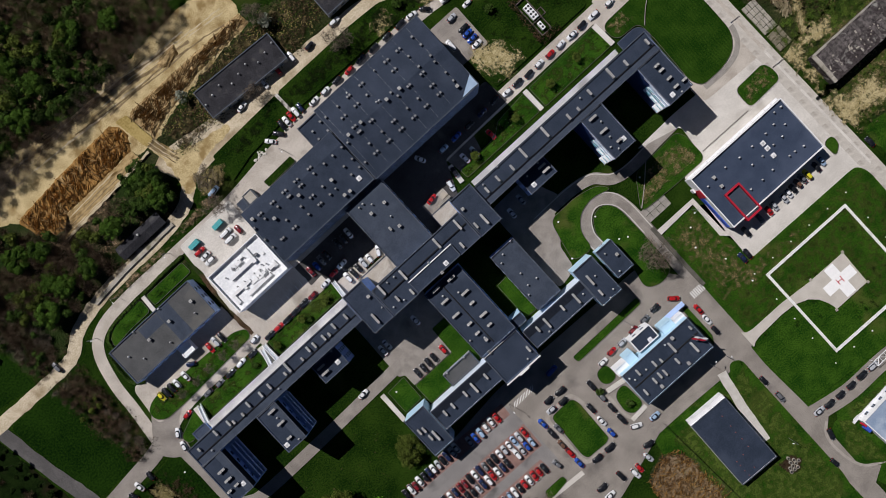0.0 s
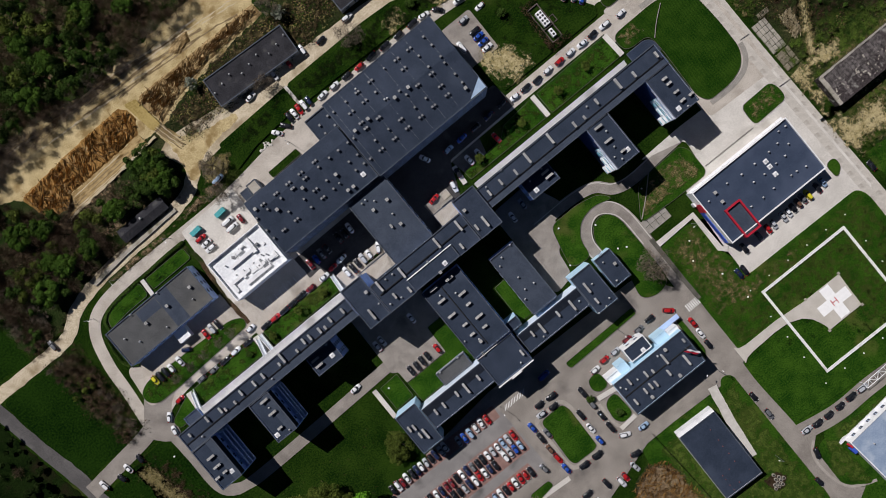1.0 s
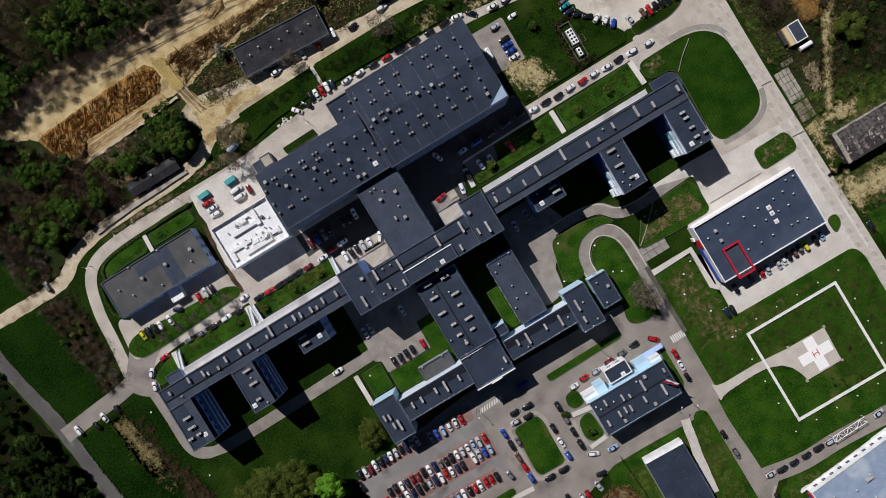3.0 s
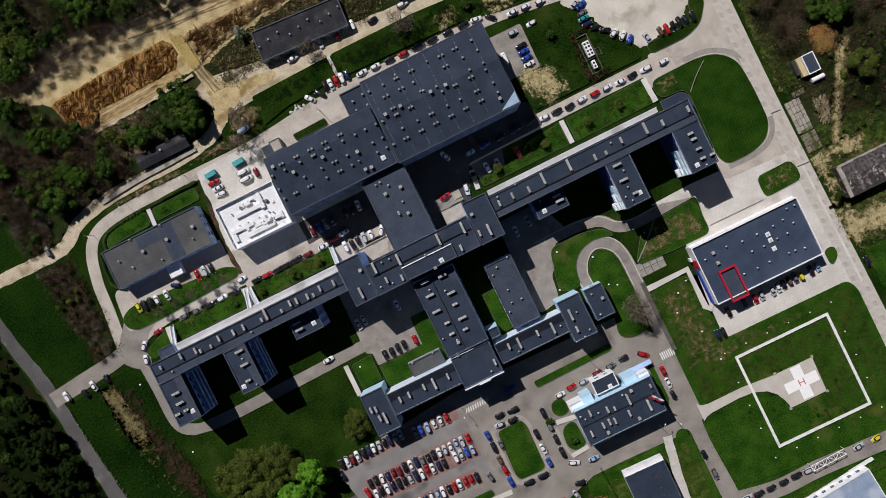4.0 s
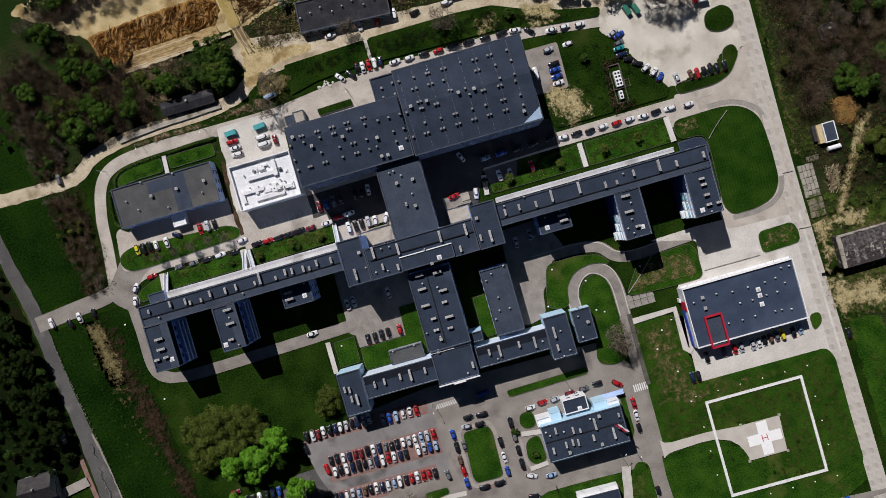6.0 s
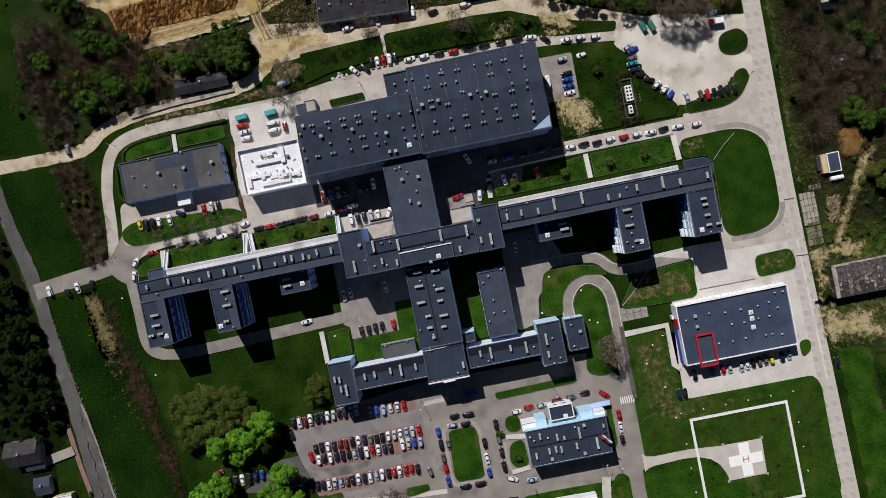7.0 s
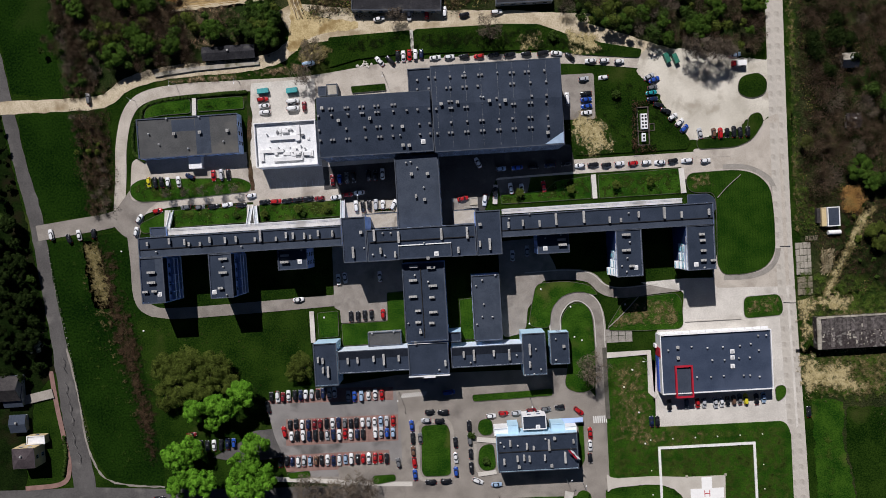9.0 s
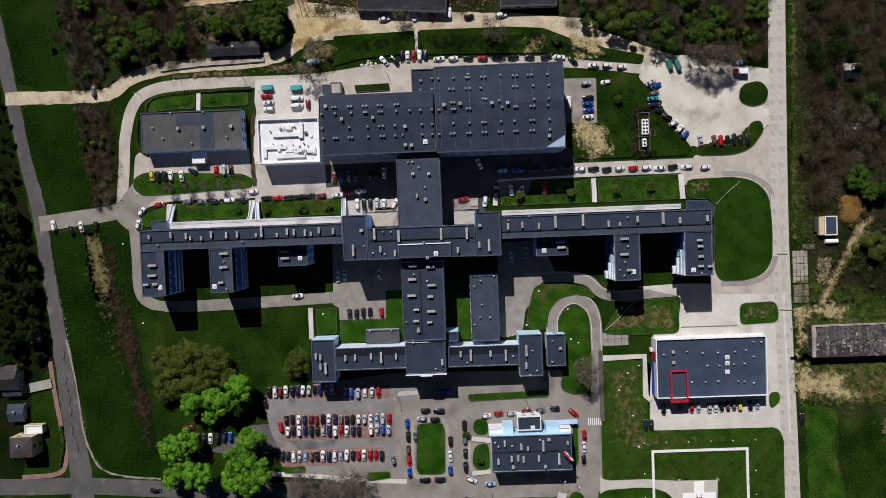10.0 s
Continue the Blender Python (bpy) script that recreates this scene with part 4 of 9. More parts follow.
patch("light_grass", "lighter grass in the helipad lawn", [(70.1, -38.3), (83.3, -37.6), (84.6, -52.1), (86.4, -66.2), (135.4, -66.9), (137.0, -92.8), (138.0, -106.2), (113.6, -116.7), (107.5, -96.3), (105.6, -85.1), (69.1, -84.0), (68.8, -63.8)], COVER_LIME, 1.0, 0.45, 0.12, 30, 1.0)
patch("dry_grass", "dry straw patches in the helipad lawn", [(70.9, -39.4), (82.8, -38.7), (83.7, -54.3), (85.9, -66.6), (106.1, -67.3), (108.2, -71.8), (79.6, -73.1), (70.0, -68.3)], COVER_STRAW, 3.0, 0.42, 0.12, 31)
patch("dark_weeds", "rough grass in the helipad lawn", [(70.0, -70.5), (135.8, -69.3), (137.0, -92.8), (113.7, -114.5), (70.2, -90.7)], COVER_DARK, 2.0, 0.24, 0.12, 43)
for k, plot in enumerate(([(-96.4, 30.1), (-67.4, 30.1), (-67.7, 24.6), (-96.2, 24.3)], [(-61.6, 30.1), (-30.6, 30.0), (-30.8, 24.9), (-61.4, 24.3)], [(32.4, 28.2), (49.0, 28.6), (53.3, 32.2), (66.0, 33.4), (66.0, 25.6), (32.3, 25.5)], [(69.7, 33.5), (99.7, 34.0), (100.1, 25.5), (69.9, 25.4)], [(-111.0, 42.2), (-68.7, 40.5), (-65.2, 38.6), (-97.9, 35.0), (-108.2, 35.2)])):
    patch("dark_weeds", "darker uneven grass in the lawn strip", plot, COVER_DARK, 0.8, 0.40, 0.12, 60 + k)
    patch("light_grass", "lighter uneven grass in the lawn strip", plot, COVER_LIME, 0.8, 0.36, 0.12, 70 + k)
for k, plot in enumerate(([(-104.2, 66.8), (-103.0, 70.7), (-98.2, 72.2), (-86.3, 73.0), (-86.3, 67.9)], [(-83.0, 72.4), (-65.7, 72.5), (-65.5, 68.3), (-83.0, 68.2)])):
    patch("dark_weeds", "dark uneven grass behind the workshop", plot, COVER_DARK, 0.8, 0.34, 0.12, 80 + k)
# Footpaths.
FOOT = [([(-84.4, 73.2), (-84.8, 66.6)], 1.6), ([(-98.5, 23.1), (-97.7, 30.6)], 2.4), ([(-65.7, 23.6), (-65.3, 30.9)], 2.6), ([(67.7, 25.0), (67.5, 34.2)], 1.8), ([(101.6, 25.0), (101.0, 34.6)], 2.0),
        ([(-44.4, -12.0), (-44.5, -24.3)], 1.8), ([(29.2, 25.2), (29.9, 32.6)], 1.8), ([(16.8, -65.7), (24.6, -66.8)], 1.8), ([(16.5, -79.6), (23.7, -78.9)], 1.6), ([(1.1, 93.7), (1.2, 85.7)], 1.2)]
for line, wide in FOOT:
    ribbon("footpath", line, wide, PALE, "pale concrete footpath", 0.15, smooth=False)
ribbon("footpath", [(68.4, -35.8), (85.1, -35.5), (85.1, -51.0), (87.2, -52.8)], 2.2, PALE, "pale concrete footpath", 0.16, smooth=False)
ribbon("footpath", [(68.1, -32.7), (68.0, -50.4), (68.1, -60.4)], 1.6, KERB, "pale concrete footpath", 0.15, smooth=False)


kerbed("lawn", [(-23.4, 73.7), (-10.2, 74.0), (-9.9, 71.4), (-23.1, 71.1)], GRASS, "small patch of grass behind the hall", 0.5)

# Concrete slabs of the east road, each a piece of its own.
road = thing("slab_road", "road of pale concrete slabs with open joints", "road", kind="structure")
bm = bmesh.new()
box(bm, -1.62, -2.96, -0.1, 1.62, 2.96, 0.012, 0.02)
SLAB_ROAD = surf("road_slab_concrete", (0.40, 0.372, 0.33), (0.56, 0.525, 0.47), 0.3, 0.9, 0.15, fine=14, stain=(0.30, 0.275, 0.24), stain_scale=0.2, stain_at=0.62, random_shade=0.05)
slab_me = mesh_of(bm, SLAB_ROAD)
line = glide([(139.7, 133.6), (139.3, 99.5), (138.8, 56.5), (138.6, 13.1), (139.1, -21.9), (140.2, -66.2), (140.8, -97.3), (141.4, -131.0)], 12)
run, last = 0.0, line[0]
for p in line[1:]:
    run += (p - last).length
    last = p
step_len, walked, i = 6.0, 3.0, 0
cum = [0.0]
for a, b in zip(line, line[1:]):
    cum.append(cum[-1] + (b - a).length)
while walked < run - 3:
    while cum[i + 1] < walked:
        i += 1
    a, b = line[i], line[i + 1]
    p = a.lerp(b, (walked - cum[i]) / (cum[i + 1] - cum[i]))
    d = (b - a).normalized()
    ang = math.atan2(d[1], d[0]) - math.pi / 2
    for s in (-1.65, 1.65):
        x, y = p[0] + d[1] * s, p[1] - d[0] * s
        piece("road_slab", slab_me, road, x, y, surface_z(x, y) + random.uniform(-0.002, 0.008), ang)
    walked += step_len



# Dry grass, weeds and bare soil.
STRIP_NORTH = [(-131.8, 70.3), (-119.5, 69.8), (-118.2, 53.9), (-119.4, 30.8), (-127.2, 31.1), (-130.2, 50.0)]
STRIP_SOUTH = [(-130.0, 20.7), (-122.2, 20.4), (-120.1, 5.2), (-114.3, -12.9), (-109.4, -49.0), (-108.7, -67.1), (-113.2, -66.9), (-117.7, -44.2), (-122.4, -21.5), (-127.7, 1.0)]
patch("dead_weeds", "strip of brown dead weeds and soil", STRIP_NORTH, COVER_BROWN, 3.5, 0.66, seed=1)
patch("dead_weeds", "strip of dark brown weeds and soil", STRIP_SOUTH, COVER_BROWN, 4.2, 0.72, seed=2)
patch("dry_grass", "strip of tan soil and dry grass", [(-131.2, 19.0), (-126.1, 18.4), (-124.4, 7.6), (-124.1, -3.6), (-126.8, -3.5), (-129.7, 5.6)], COVER_STRAW, 2.6, 0.85, seed=3)
patch("dry_grass", "bleached grass in the strip", [(-129.8, 18.0), (-126.6, 17.4), (-124.8, 7.6), (-125.1, -3.6), (-127.2, -3.5), (-128.9, 5.6)], COVER_SAND, 2.2, 0.36, seed=172)
patch("dry_grass", "straw yellow grass beside the brown strip", [(-132.8, 19.1), (-128.0, 16.6), (-124.6, -3.5), (-120.1, -26.1), (-115.7, -48.8), (-119.1, -48.6), (-127.5, -16.9), (-132.6, 5.7)], COVER_STRAW, 3.0, 0.30, seed=4)
patch("light_grass", "lighter grass in the meadow", [(-144.8, 17.3), (-132.5, 16.8), (-123.3, -21.5), (-114.3, -66.9), (-125.8, -68.8), (-135.1, -32.3)], COVER_LIME, 4.0, 0.16, seed=5)
patch("dry_grass", "bleached grass and bare earth in the lawn", [(64.4, 58.5), (73.6, 53.8), (77.4, 43.4), (66.7, 43.0), (59.8, 51.1)], COVER_SAND, 3.0, 0.80, 0.12, 6)
patch("dry_grass", "bleached grass in the lawn strip", [(42.1, 89.1), (50.2, 89.2), (48.7, 84.1), (42.6, 83.9)], COVER_SAND, 2.2, 0.62, 0.12, 7)
patch("dry_grass", "bleached grass in the lawn strip", [(60.6, 89.2), (71.8, 87.4), (73.4, 81.3), (62.9, 80.5)], COVER_SAND, 2.5, 0.75, 0.12, 8)
patch("dry_grass", "bleached grass beside the track", [(-39.8, 91.4), (-30.6, 88.9), (-34.9, 83.7), (-38.0, 82.3), (-43.4, 85.0)], COVER_STRAW, 2.0, 0.95, 0.12, 9)
patch("dry_grass", "bleached grass beside the track", [(-38.8, 90.4), (-32.6, 88.2), (-37.0, 84.3), (-41.4, 85.5)], COVER_SAND, 2.0, 0.40, 0.12, 171)
WORN_VERGE = [(142.6, -18.5), (151.0, -17.6), (163.8, -18.6), (161.0, -23.6), (150.7, -22.0), (146.6, -25.4), (147.4, -32.0), (144.0, -36.0), (142.8, -27.0)]
WORN_SOUTH = [(142.8, -39.6), (148.6, -40.6), (151.3, -44.5), (162.8, -44.2), (162.0, -50.6), (167.4, -53.8), (158.7, -54.6), (150.1, -52.6), (144.8, -57.4), (143.2, -50.7)]
patch("dry_grass", "bleached grass on the scrub", [(153.4, 0.6), (159.4, -1.2), (157.6, -7.2), (152.4, -8.1)], COVER_SAND, 2.0, 0.60, seed=13)
patch("reeds", "flattened rust brown reeds beside the shed", [(160.8, 23.2), (168.6, 24.6), (170.6, 18.0), (167.5, 13.3), (161.5, 14.4)], COVER_RUST, 2.0, 0.95, seed=14)
EAST_SCRUB = [(146.3, 116.3), (144.6, 8.5), (151.2, -2.6), (163.9, -16.2), (193.9, -23.9), (207.1, -11.2), (209.0, 113.4)]
patch("dead_weeds", "brown weeds on the scrub floor", EAST_SCRUB, COVER_BROWN, 3.0, 0.44, seed=15, step=2.0)
patch("light_grass", "green grass on the verge", [(143.6, 116.4), (142.8, 6.4), (145.8, 6.3), (153.5, 3.8), (151.7, 17.0), (146.0, 34.6), (147.0, 116.2)], COVER_LIME, 1.5, 0.50, seed=16)
patch("dry_grass", "straw on the verge", [(143.6, 116.4), (142.8, 6.4), (145.4, 6.3), (147.0, 116.2)], COVER_STRAW, 1.5, 0.40, seed=17)
patch("light_grass", "olive grass round the ruin", [(145.2, -2.4), (159.8, -7.3), (206.9, -20.0), (206.3, -59.5), (158.7, -59.0), (146.6, -56.4)], COVER_LIME, 4.0, 0.55, seed=18, step=2.0)
patch("dry_grass", "straw grass round the ruin", [(150.8, -22.3), (185.3, -23.6), (206.6, -41.9), (184.7, -58.8), (147.8, -57.5)], COVER_STRAW, 4.0, 0.45, seed=19, step=2.0)
patch("dark_weeds", "dark weeds in the rough field", [(160.2, 12.3), (207.4, 10.5), (206.9, -21.1), (176.8, -18.9), (164.0, -9.7)], COVER_DARK, 4.0, 0.50, seed=20, step=2.0)
patch("dry_grass", "worn sandy track through the scrub", [(173.5, 15.5), (168.6, 14.2), (164.6, 7.7), (161.8, 1.7), (157.9, -5.1), (154.6, -11.6), (151.2, -18.1), (155.0, -18.4), (158.6, -11.6), (162.4, -5.1), (166.8, 1.7), (170.0, 7.0)], COVER_STRAW, 1.6, 0.85, seed=160)
patch("dry_grass", "worn sandy track through the scrub", [(172.5, 14.5), (169.4, 13.4), (165.6, 7.7), (162.6, 1.7), (158.9, -5.1), (155.6, -11.6), (152.8, -18.1), (154.6, -18.2), (157.4, -11.6), (160.8, -5.1), (165.4, 1.7), (168.4, 7.0)], COVER_SAND, 1.0, 0.80, seed=12)
for k, plot in enumerate((WORN_VERGE, WORN_SOUTH)):
    patch("dry_grass", "straw grass beside the concrete road", plot, COVER_STRAW, 3.2, 0.62, seed=10 + 140 * k)
    patch("dry_grass", "pale worn earth beside the concrete road", plot, COVER_SAND, 2.6, 0.74, seed=11 + 140 * k)
patch("dead_weeds", "brown dead weeds on an overgrown plot", [(6.5, -100.8), (16.0, -97.0), (21.4, -99.5), (24.6, -122.3), (2.1, -122.5)], COVER_SOIL, 1.6, 0.95, seed=21)
patch("dry_grass", "tan soil on an overgrown plot", [(13.3, -101.9), (20.3, -101.3), (23.3, -118.6), (14.4, -121.3)], COVER_SAND, 2.5, 0.34, seed=22)
patch("dead_weeds", "brown bare earth in the rough meadow", [(171.4, -66.0), (178.0, -61.0), (190.0, -60.0), (190.0, -70.0), (176.0, -72.0)], COVER_SOIL, 3.0, 0.55, seed=176)
BARRACK_PLOT = [(-37.6, 112.4), (-23.9, 115.4), (-12.0, 117.9), (9.2, 118.6), (31.6, 117.0), (46.2, 108.9), (29.3, 102.7), (15.2, 99.4), (-17.3, 100.5), (-38.0, 101.1), (-38.8, 110.7)]
patch("dead_weeds", "brown weeds round the barrack", BARRACK_PLOT, COVER_BROWN, 2.0, 0.55, seed=23)
patch("dry_grass", "straw and litter round the barrack", BARRACK_PLOT, COVER_STRAW, 2.5, 0.34, seed=24)
patch("dead_weeds", "litter at the upper rim of the site", [(-123.6, 133.0), (-94.0, 133.7), (-72.7, 133.6), (-38.3, 133.7), (-9.4, 135.9), (-9.7, 141.7), (-67.1, 140.9), (-115.1, 141.9)], COVER_STRAW, 2.5, 0.30, seed=25)
patch("dead_weeds", "brown weeds at the edge of the track", [(-135.8, 78.9), (-120.2, 79.3), (-109.8, 84.8), (-95.3, 87.4), (-64.2, 87.9), (-50.9, 89.7), (-51.0, 87.9), (-64.3, 85.9), (-95.4, 85.3), (-108.9, 82.1), (-119.2, 76.4), (-136.0, 75.6)], COVER_BROWN, 2.0, 0.55, seed=27)
patch("dry_grass", "tan soil between track and service road", [(-95.6, 81.1), (-64.5, 82.0), (-42.4, 83.2), (-40.7, 80.5), (-64.6, 79.4), (-95.7, 78.7)], COVER_SOIL, 1.5, 0.58, seed=28)
patch("light_grass", "lighter grass in the wide lawn", [(-110.3, -10.8), (-46.6, -13.1), (-45.8, -44.4), (-65.9, -43.7), (-101.8, -42.5), (-109.8, -30.9)], COVER_LIME, 4.0, 0.06, 0.12, 29, 2.0)
patch("light_grass", "lighter grass in the lawn by the store", [(22.9, -94.2), (44.9, -93.4), (48.0, -93.5), (58.0, -91.4), (57.5, -146.5), (45.2, -160.4), (33.1, -146.7), (19.8, -140.2)], COVER_LIME, 1.0, 0.62, 0.12, 32)
patch("dry_grass", "worn dry patch in the mown lawn", [(103.5, 31.5), (112.2, 31.6), (113.4, 25.9), (104.7, 25.8)], COVER_STRAW, 1.2, 0.48, 0.12, 34)
patch("light_grass", "light grass beside the looping drive", [(70.5, -24.6), (77.8, -15.8), (95.7, -14.6), (97.2, -25.5)], COVER_STRAW, 1.0, 0.50, 0.12, 35)
patch("light_grass", "dry tinge on the lawn island", [(123.2, -16.9), (135.4, -16.5), (136.5, -19.6), (136.2, -23.4), (123.1, -24.0)], COVER_STRAW, 1.0, 0.40, 0.12, 175)
patch("dark_weeds", "rough dark grass behind the boiler house", [(-30.1, 91.4), (-0.3, 92.3), (-0.5, 86.2), (36.5, 84.6), (84.1, 79.1), (66.9, 83.8), (49.8, 91.0), (3.6, 92.1), (-20.3, 85.3)], COVER_DARK, 1.0, 0.50, 0.12, 36)
patch("dark_weeds", "rough dark grass beside the transformer house", [(72.1, 69.0), (87.7, 69.0), (103.7, 45.4), (78.7, 43.4), (71.7, 56.0)], COVER_DARK, 1.0, 0.28, 0.12, 37)
for k, (a, b) in enumerate((((99.6, -24.5), (121.0, -24.6)), ((137.1, 2.5), (140.9, 2.4)), ((137.4, -19.2), (142.2, -19.4)))):
    ribbon("joint", [a, b], 0.07, RIM, "dark open joint in the concrete", 0.05, smooth=False)
patch("dry_grass", "tan litter under the trees", [(-116.2, 110.8), (-116.2, 91.2), (-85.2, 89.8), (-64.1, 90.0), (-65.5, 108.6), (-89.5, 114.0)], COVER_SOIL, 3.0, 0.45, seed=40)
patch("dead_weeds", "brown litter under the trees", [(-117.9, 138.9), (-67.0, 139.5), (-8.2, 140.3), (5.0, 169.1), (-50.4, 215.3), (-107.9, 185.5)], COVER_SOIL, 3.0, 0.36, seed=41, step=2.0)
patch("dry_grass", "dry tinge in the wide lawn", [(-110.4, -13.0), (-46.8, -15.3), (-45.8, -44.4), (-65.9, -43.7), (-101.8, -42.5), (-109.8, -30.9)], COVER_STRAW, 4.0, 0.08, 0.12, 42, 2.0)
ribbon("footpath", [(-160.6, -40.4), (-148.4, -38.2)], 3.6, BAND, "pale concrete garden path", 0.05, smooth=False)
ribbon("footpath", [(-99.0, 83.0), (-84.3, 84.3), (-68.8, 84.8), (-58.2, 85.2)], 1.6, SLAB, "path of worn concrete panels beside the track", 0.05, ragged=0.2)
def ridges(name, label, outline, kinds, count, length, width, high, turn, spread, seed, lift=0.3):
    """Long clods and sticks that lie about on dug ground, each a low roof-shaped ridge."""
    rng = np.random.default_rng(seed)
    xs, ys = [p[0] for p in outline], [p[1] for p in outline]
    x, y = rng.uniform(min(xs), max(xs), count * 4), rng.uniform(min(ys), max(ys), count * 4)
    ok = signed_depth(outline, x, y) > 0.18 * (length[0] + length[1])
    x, y = x[ok][:count], y[ok][:count]
    n = len(x)
    ang = turn + rng.normal(0, spread, n) + (lattice_noise(x * 0.12, y * 0.12, seed) - 0.5) * 1.6 * spread
    l, w, h = (rng.uniform(a, b, n) for a, b in (length, width, high))
    d, o = np.stack([np.cos(ang), np.sin(ang)], 1), np.stack([-np.sin(ang), np.cos(ang)], 1)
    c = np.stack([x, y], 1)
    z = LEVEL[0] + lift + rng.uniform(0, 0.5, n) * h
    tilt = rng.normal(0, 0.08, n) * l

    def at(u, v, top):
        return np.column_stack([c + d * (l * u)[:, None] + o * (w * v)[:, None], z + tilt * u + (h if top else -0.3)])
    p0, p1, r0, r1, q0, q1 = at(-0.5, -0.5, 0), at(0.5, -0.4, 0), at(-0.42, 0.05, 1), at(0.46, -0.05, 1), at(-0.5, 0.5, 0), at(0.5, 0.45, 0)
    faces = np.stack([np.stack([p0, p1, r1, r0], 1), np.stack([r0, r1, q1, q0], 1)], 1)
    pick = np.searchsorted(np.cumsum([k[1] for k in kinds]) / sum(k[1] for k in kinds), rng.random(n))
    made = [(faces[pick == k].reshape(-1, 3), m) for k, (m, wt) in enumerate(kinds) if (pick == k).any()]
    return tagged(new(name, quads_mesh(name, made)), label, "earth", kind="stuff")


CLOD_RUST = surf("rust_clay_clod", (0.22, 0.115, 0.032), (0.42, 0.25, 0.085), 0.8, 0.95, 0.2, random_shade=0.5)
CLOD_WET = surf("wet_clay_clod", (0.075, 0.040, 0.014), (0.15, 0.085, 0.034), 0.8, 0.95, 0.2, random_shade=0.5)
CLOD_PALE = surf("dry_clay_clod", (0.26, 0.165, 0.068), (0.42, 0.30, 0.155), 0.8, 0.95, 0.2, random_shade=0.4)
STICK = surf("bleached_sticks", (0.30, 0.25, 0.15), (0.52, 0.45, 0.31), 0.8, 0.95, 0.2, random_shade=0.4)
TERRACE_SAND = surf("tan_terrace_soil", (0.21, 0.140, 0.058), (0.43, 0.315, 0.155), 0.3, 0.95, 0.2, fine=6, stain=(0.13, 0.08, 0.03), stain_scale=0.5, stain_at=0.62, stretch=(0.35, 1.0, 1.0))
OCHRE = surf("wet_ochre_sand", (0.26, 0.19, 0.06), (0.38, 0.29, 0.11), 0.15, 0.9, 0.05, fine=8)
ridges("clay_ridges", "churned ridges of dug clay", PIT, ((CLOD_RUST, 6), (CLOD_WET, 1.5), (CLOD_PALE, 3)), 420, (1.2, 4.6), (0.10, 0.36), (0.01, 0.05), 1.2, 0.8, 91, 0.33)
ridges("brushwood", "heaped sticks and clods on the dug ground", DUG, ((CLOD_RUST, 3), (CLOD_WET, 0.5), (CLOD_PALE, 5)), 330, (1.2, 5.0), (0.06, 0.24), (0.01, 0.05), 0.5, 0.8, 92, 0.24)
ridges("brushwood", "heap of pale sticks and cut branches on the grass", [(151.9, 0.6), (158.2, 0.4), (156.0, -9.9), (151.9, -9.9)], ((STICK, 1),), 260, (0.9, 2.6), (0.05, 0.16), (0.05, 0.3), 0.8, 0.8, 93, 0.02)
ridges("dead_stalks", "flattened dead stalks on the overgrown plot", [(5.0, -99.5), (16.0, -95.5), (22.2, -98.5), (25.6, -123.4), (1.1, -123.5)], ((CLOD_RUST, 4), (CLOD_WET, 5)), 1900, (0.6, 2.0), (0.02, 0.05), (0.03, 0.3), 0.9, 1.2, 94, 0.02)
slab("terrace", [(-51.2, 114.2), (-64.7, 113.9), (-78.0, 113.6), (-84.4, 113.7), (-86.0, 108.9), (-92.0, 107.1), (-67.8, 108.3), (-50.7, 109.5)], TERRACE_SAND, "graded tan terrace below the excavation", 0.05, 0.6, ragged=0.5)
for k in range(4):
    y = 109.0 + k * 1.25
    ribbon("wheel_rut", [(-88.0 + k * 0.6 + random.uniform(0, 8), y - 0.7), (-72.0, y + random.uniform(-0.2, 0.2)), (-54.0 - random.uniform(0, 8), y + 0.4)], random.uniform(0.15, 0.4), RUT_DARK if k % 3 else RUT_PALE, "wheel rut along the terrace", 0.05, ragged=0.3)
ribbon("soil_bank", [(-92.5, 106.6), (-81.0, 107.6), (-70.0, 108.1), (-58.0, 108.9), (-46.8, 109.9)], 0.9, RUT_PALE, "pale crumbling edge of the terrace", 0.05, ragged=0.6)
slab("crossing", [(-48.5, 125.8), (-43.9, 125.2), (-42.3, 112.1), (-46.2, 111.5)], OCHRE, "smooth ochre crossing between the excavations", 0.06, 0.8, ragged=0.25)
for k in range(8):
    u = k * 0.55
    ribbon("wheel_rut", [(-46.0 + u, 112.3), (-44.4 + u * 0.9, 106.5), (-43.2 + u * 1.0, 102.0 + random.uniform(-1.5, 1.5))], random.uniform(0.12, 0.35), RUT_DARK if k % 3 else RUT_PALE, "wheel rut in the bend of the track", 0.05, ragged=0.35)
ribbon("trodden_path", [(114.2, 22.4), (118.4, 26.6), (123.5, 30.7)], 0.22, RIM, "thin trodden line across the lawn", 0.12)
ribbon("trodden_path", [(70.1, -25.0), (75.7, -20.1), (82.2, -13.7)], 0.3, RIM, "thin trodden line across the lawn", 0.12)
patch("light_grass", "paler mown swathe in the meadow", [(148.9, -69.1), (154.5, -69.3), (154.8, -77.7), (155.7, -97.8), (150.4, -97.7), (149.3, -77.5)], COVER_LIME, 3.0, 0.35, seed=131)


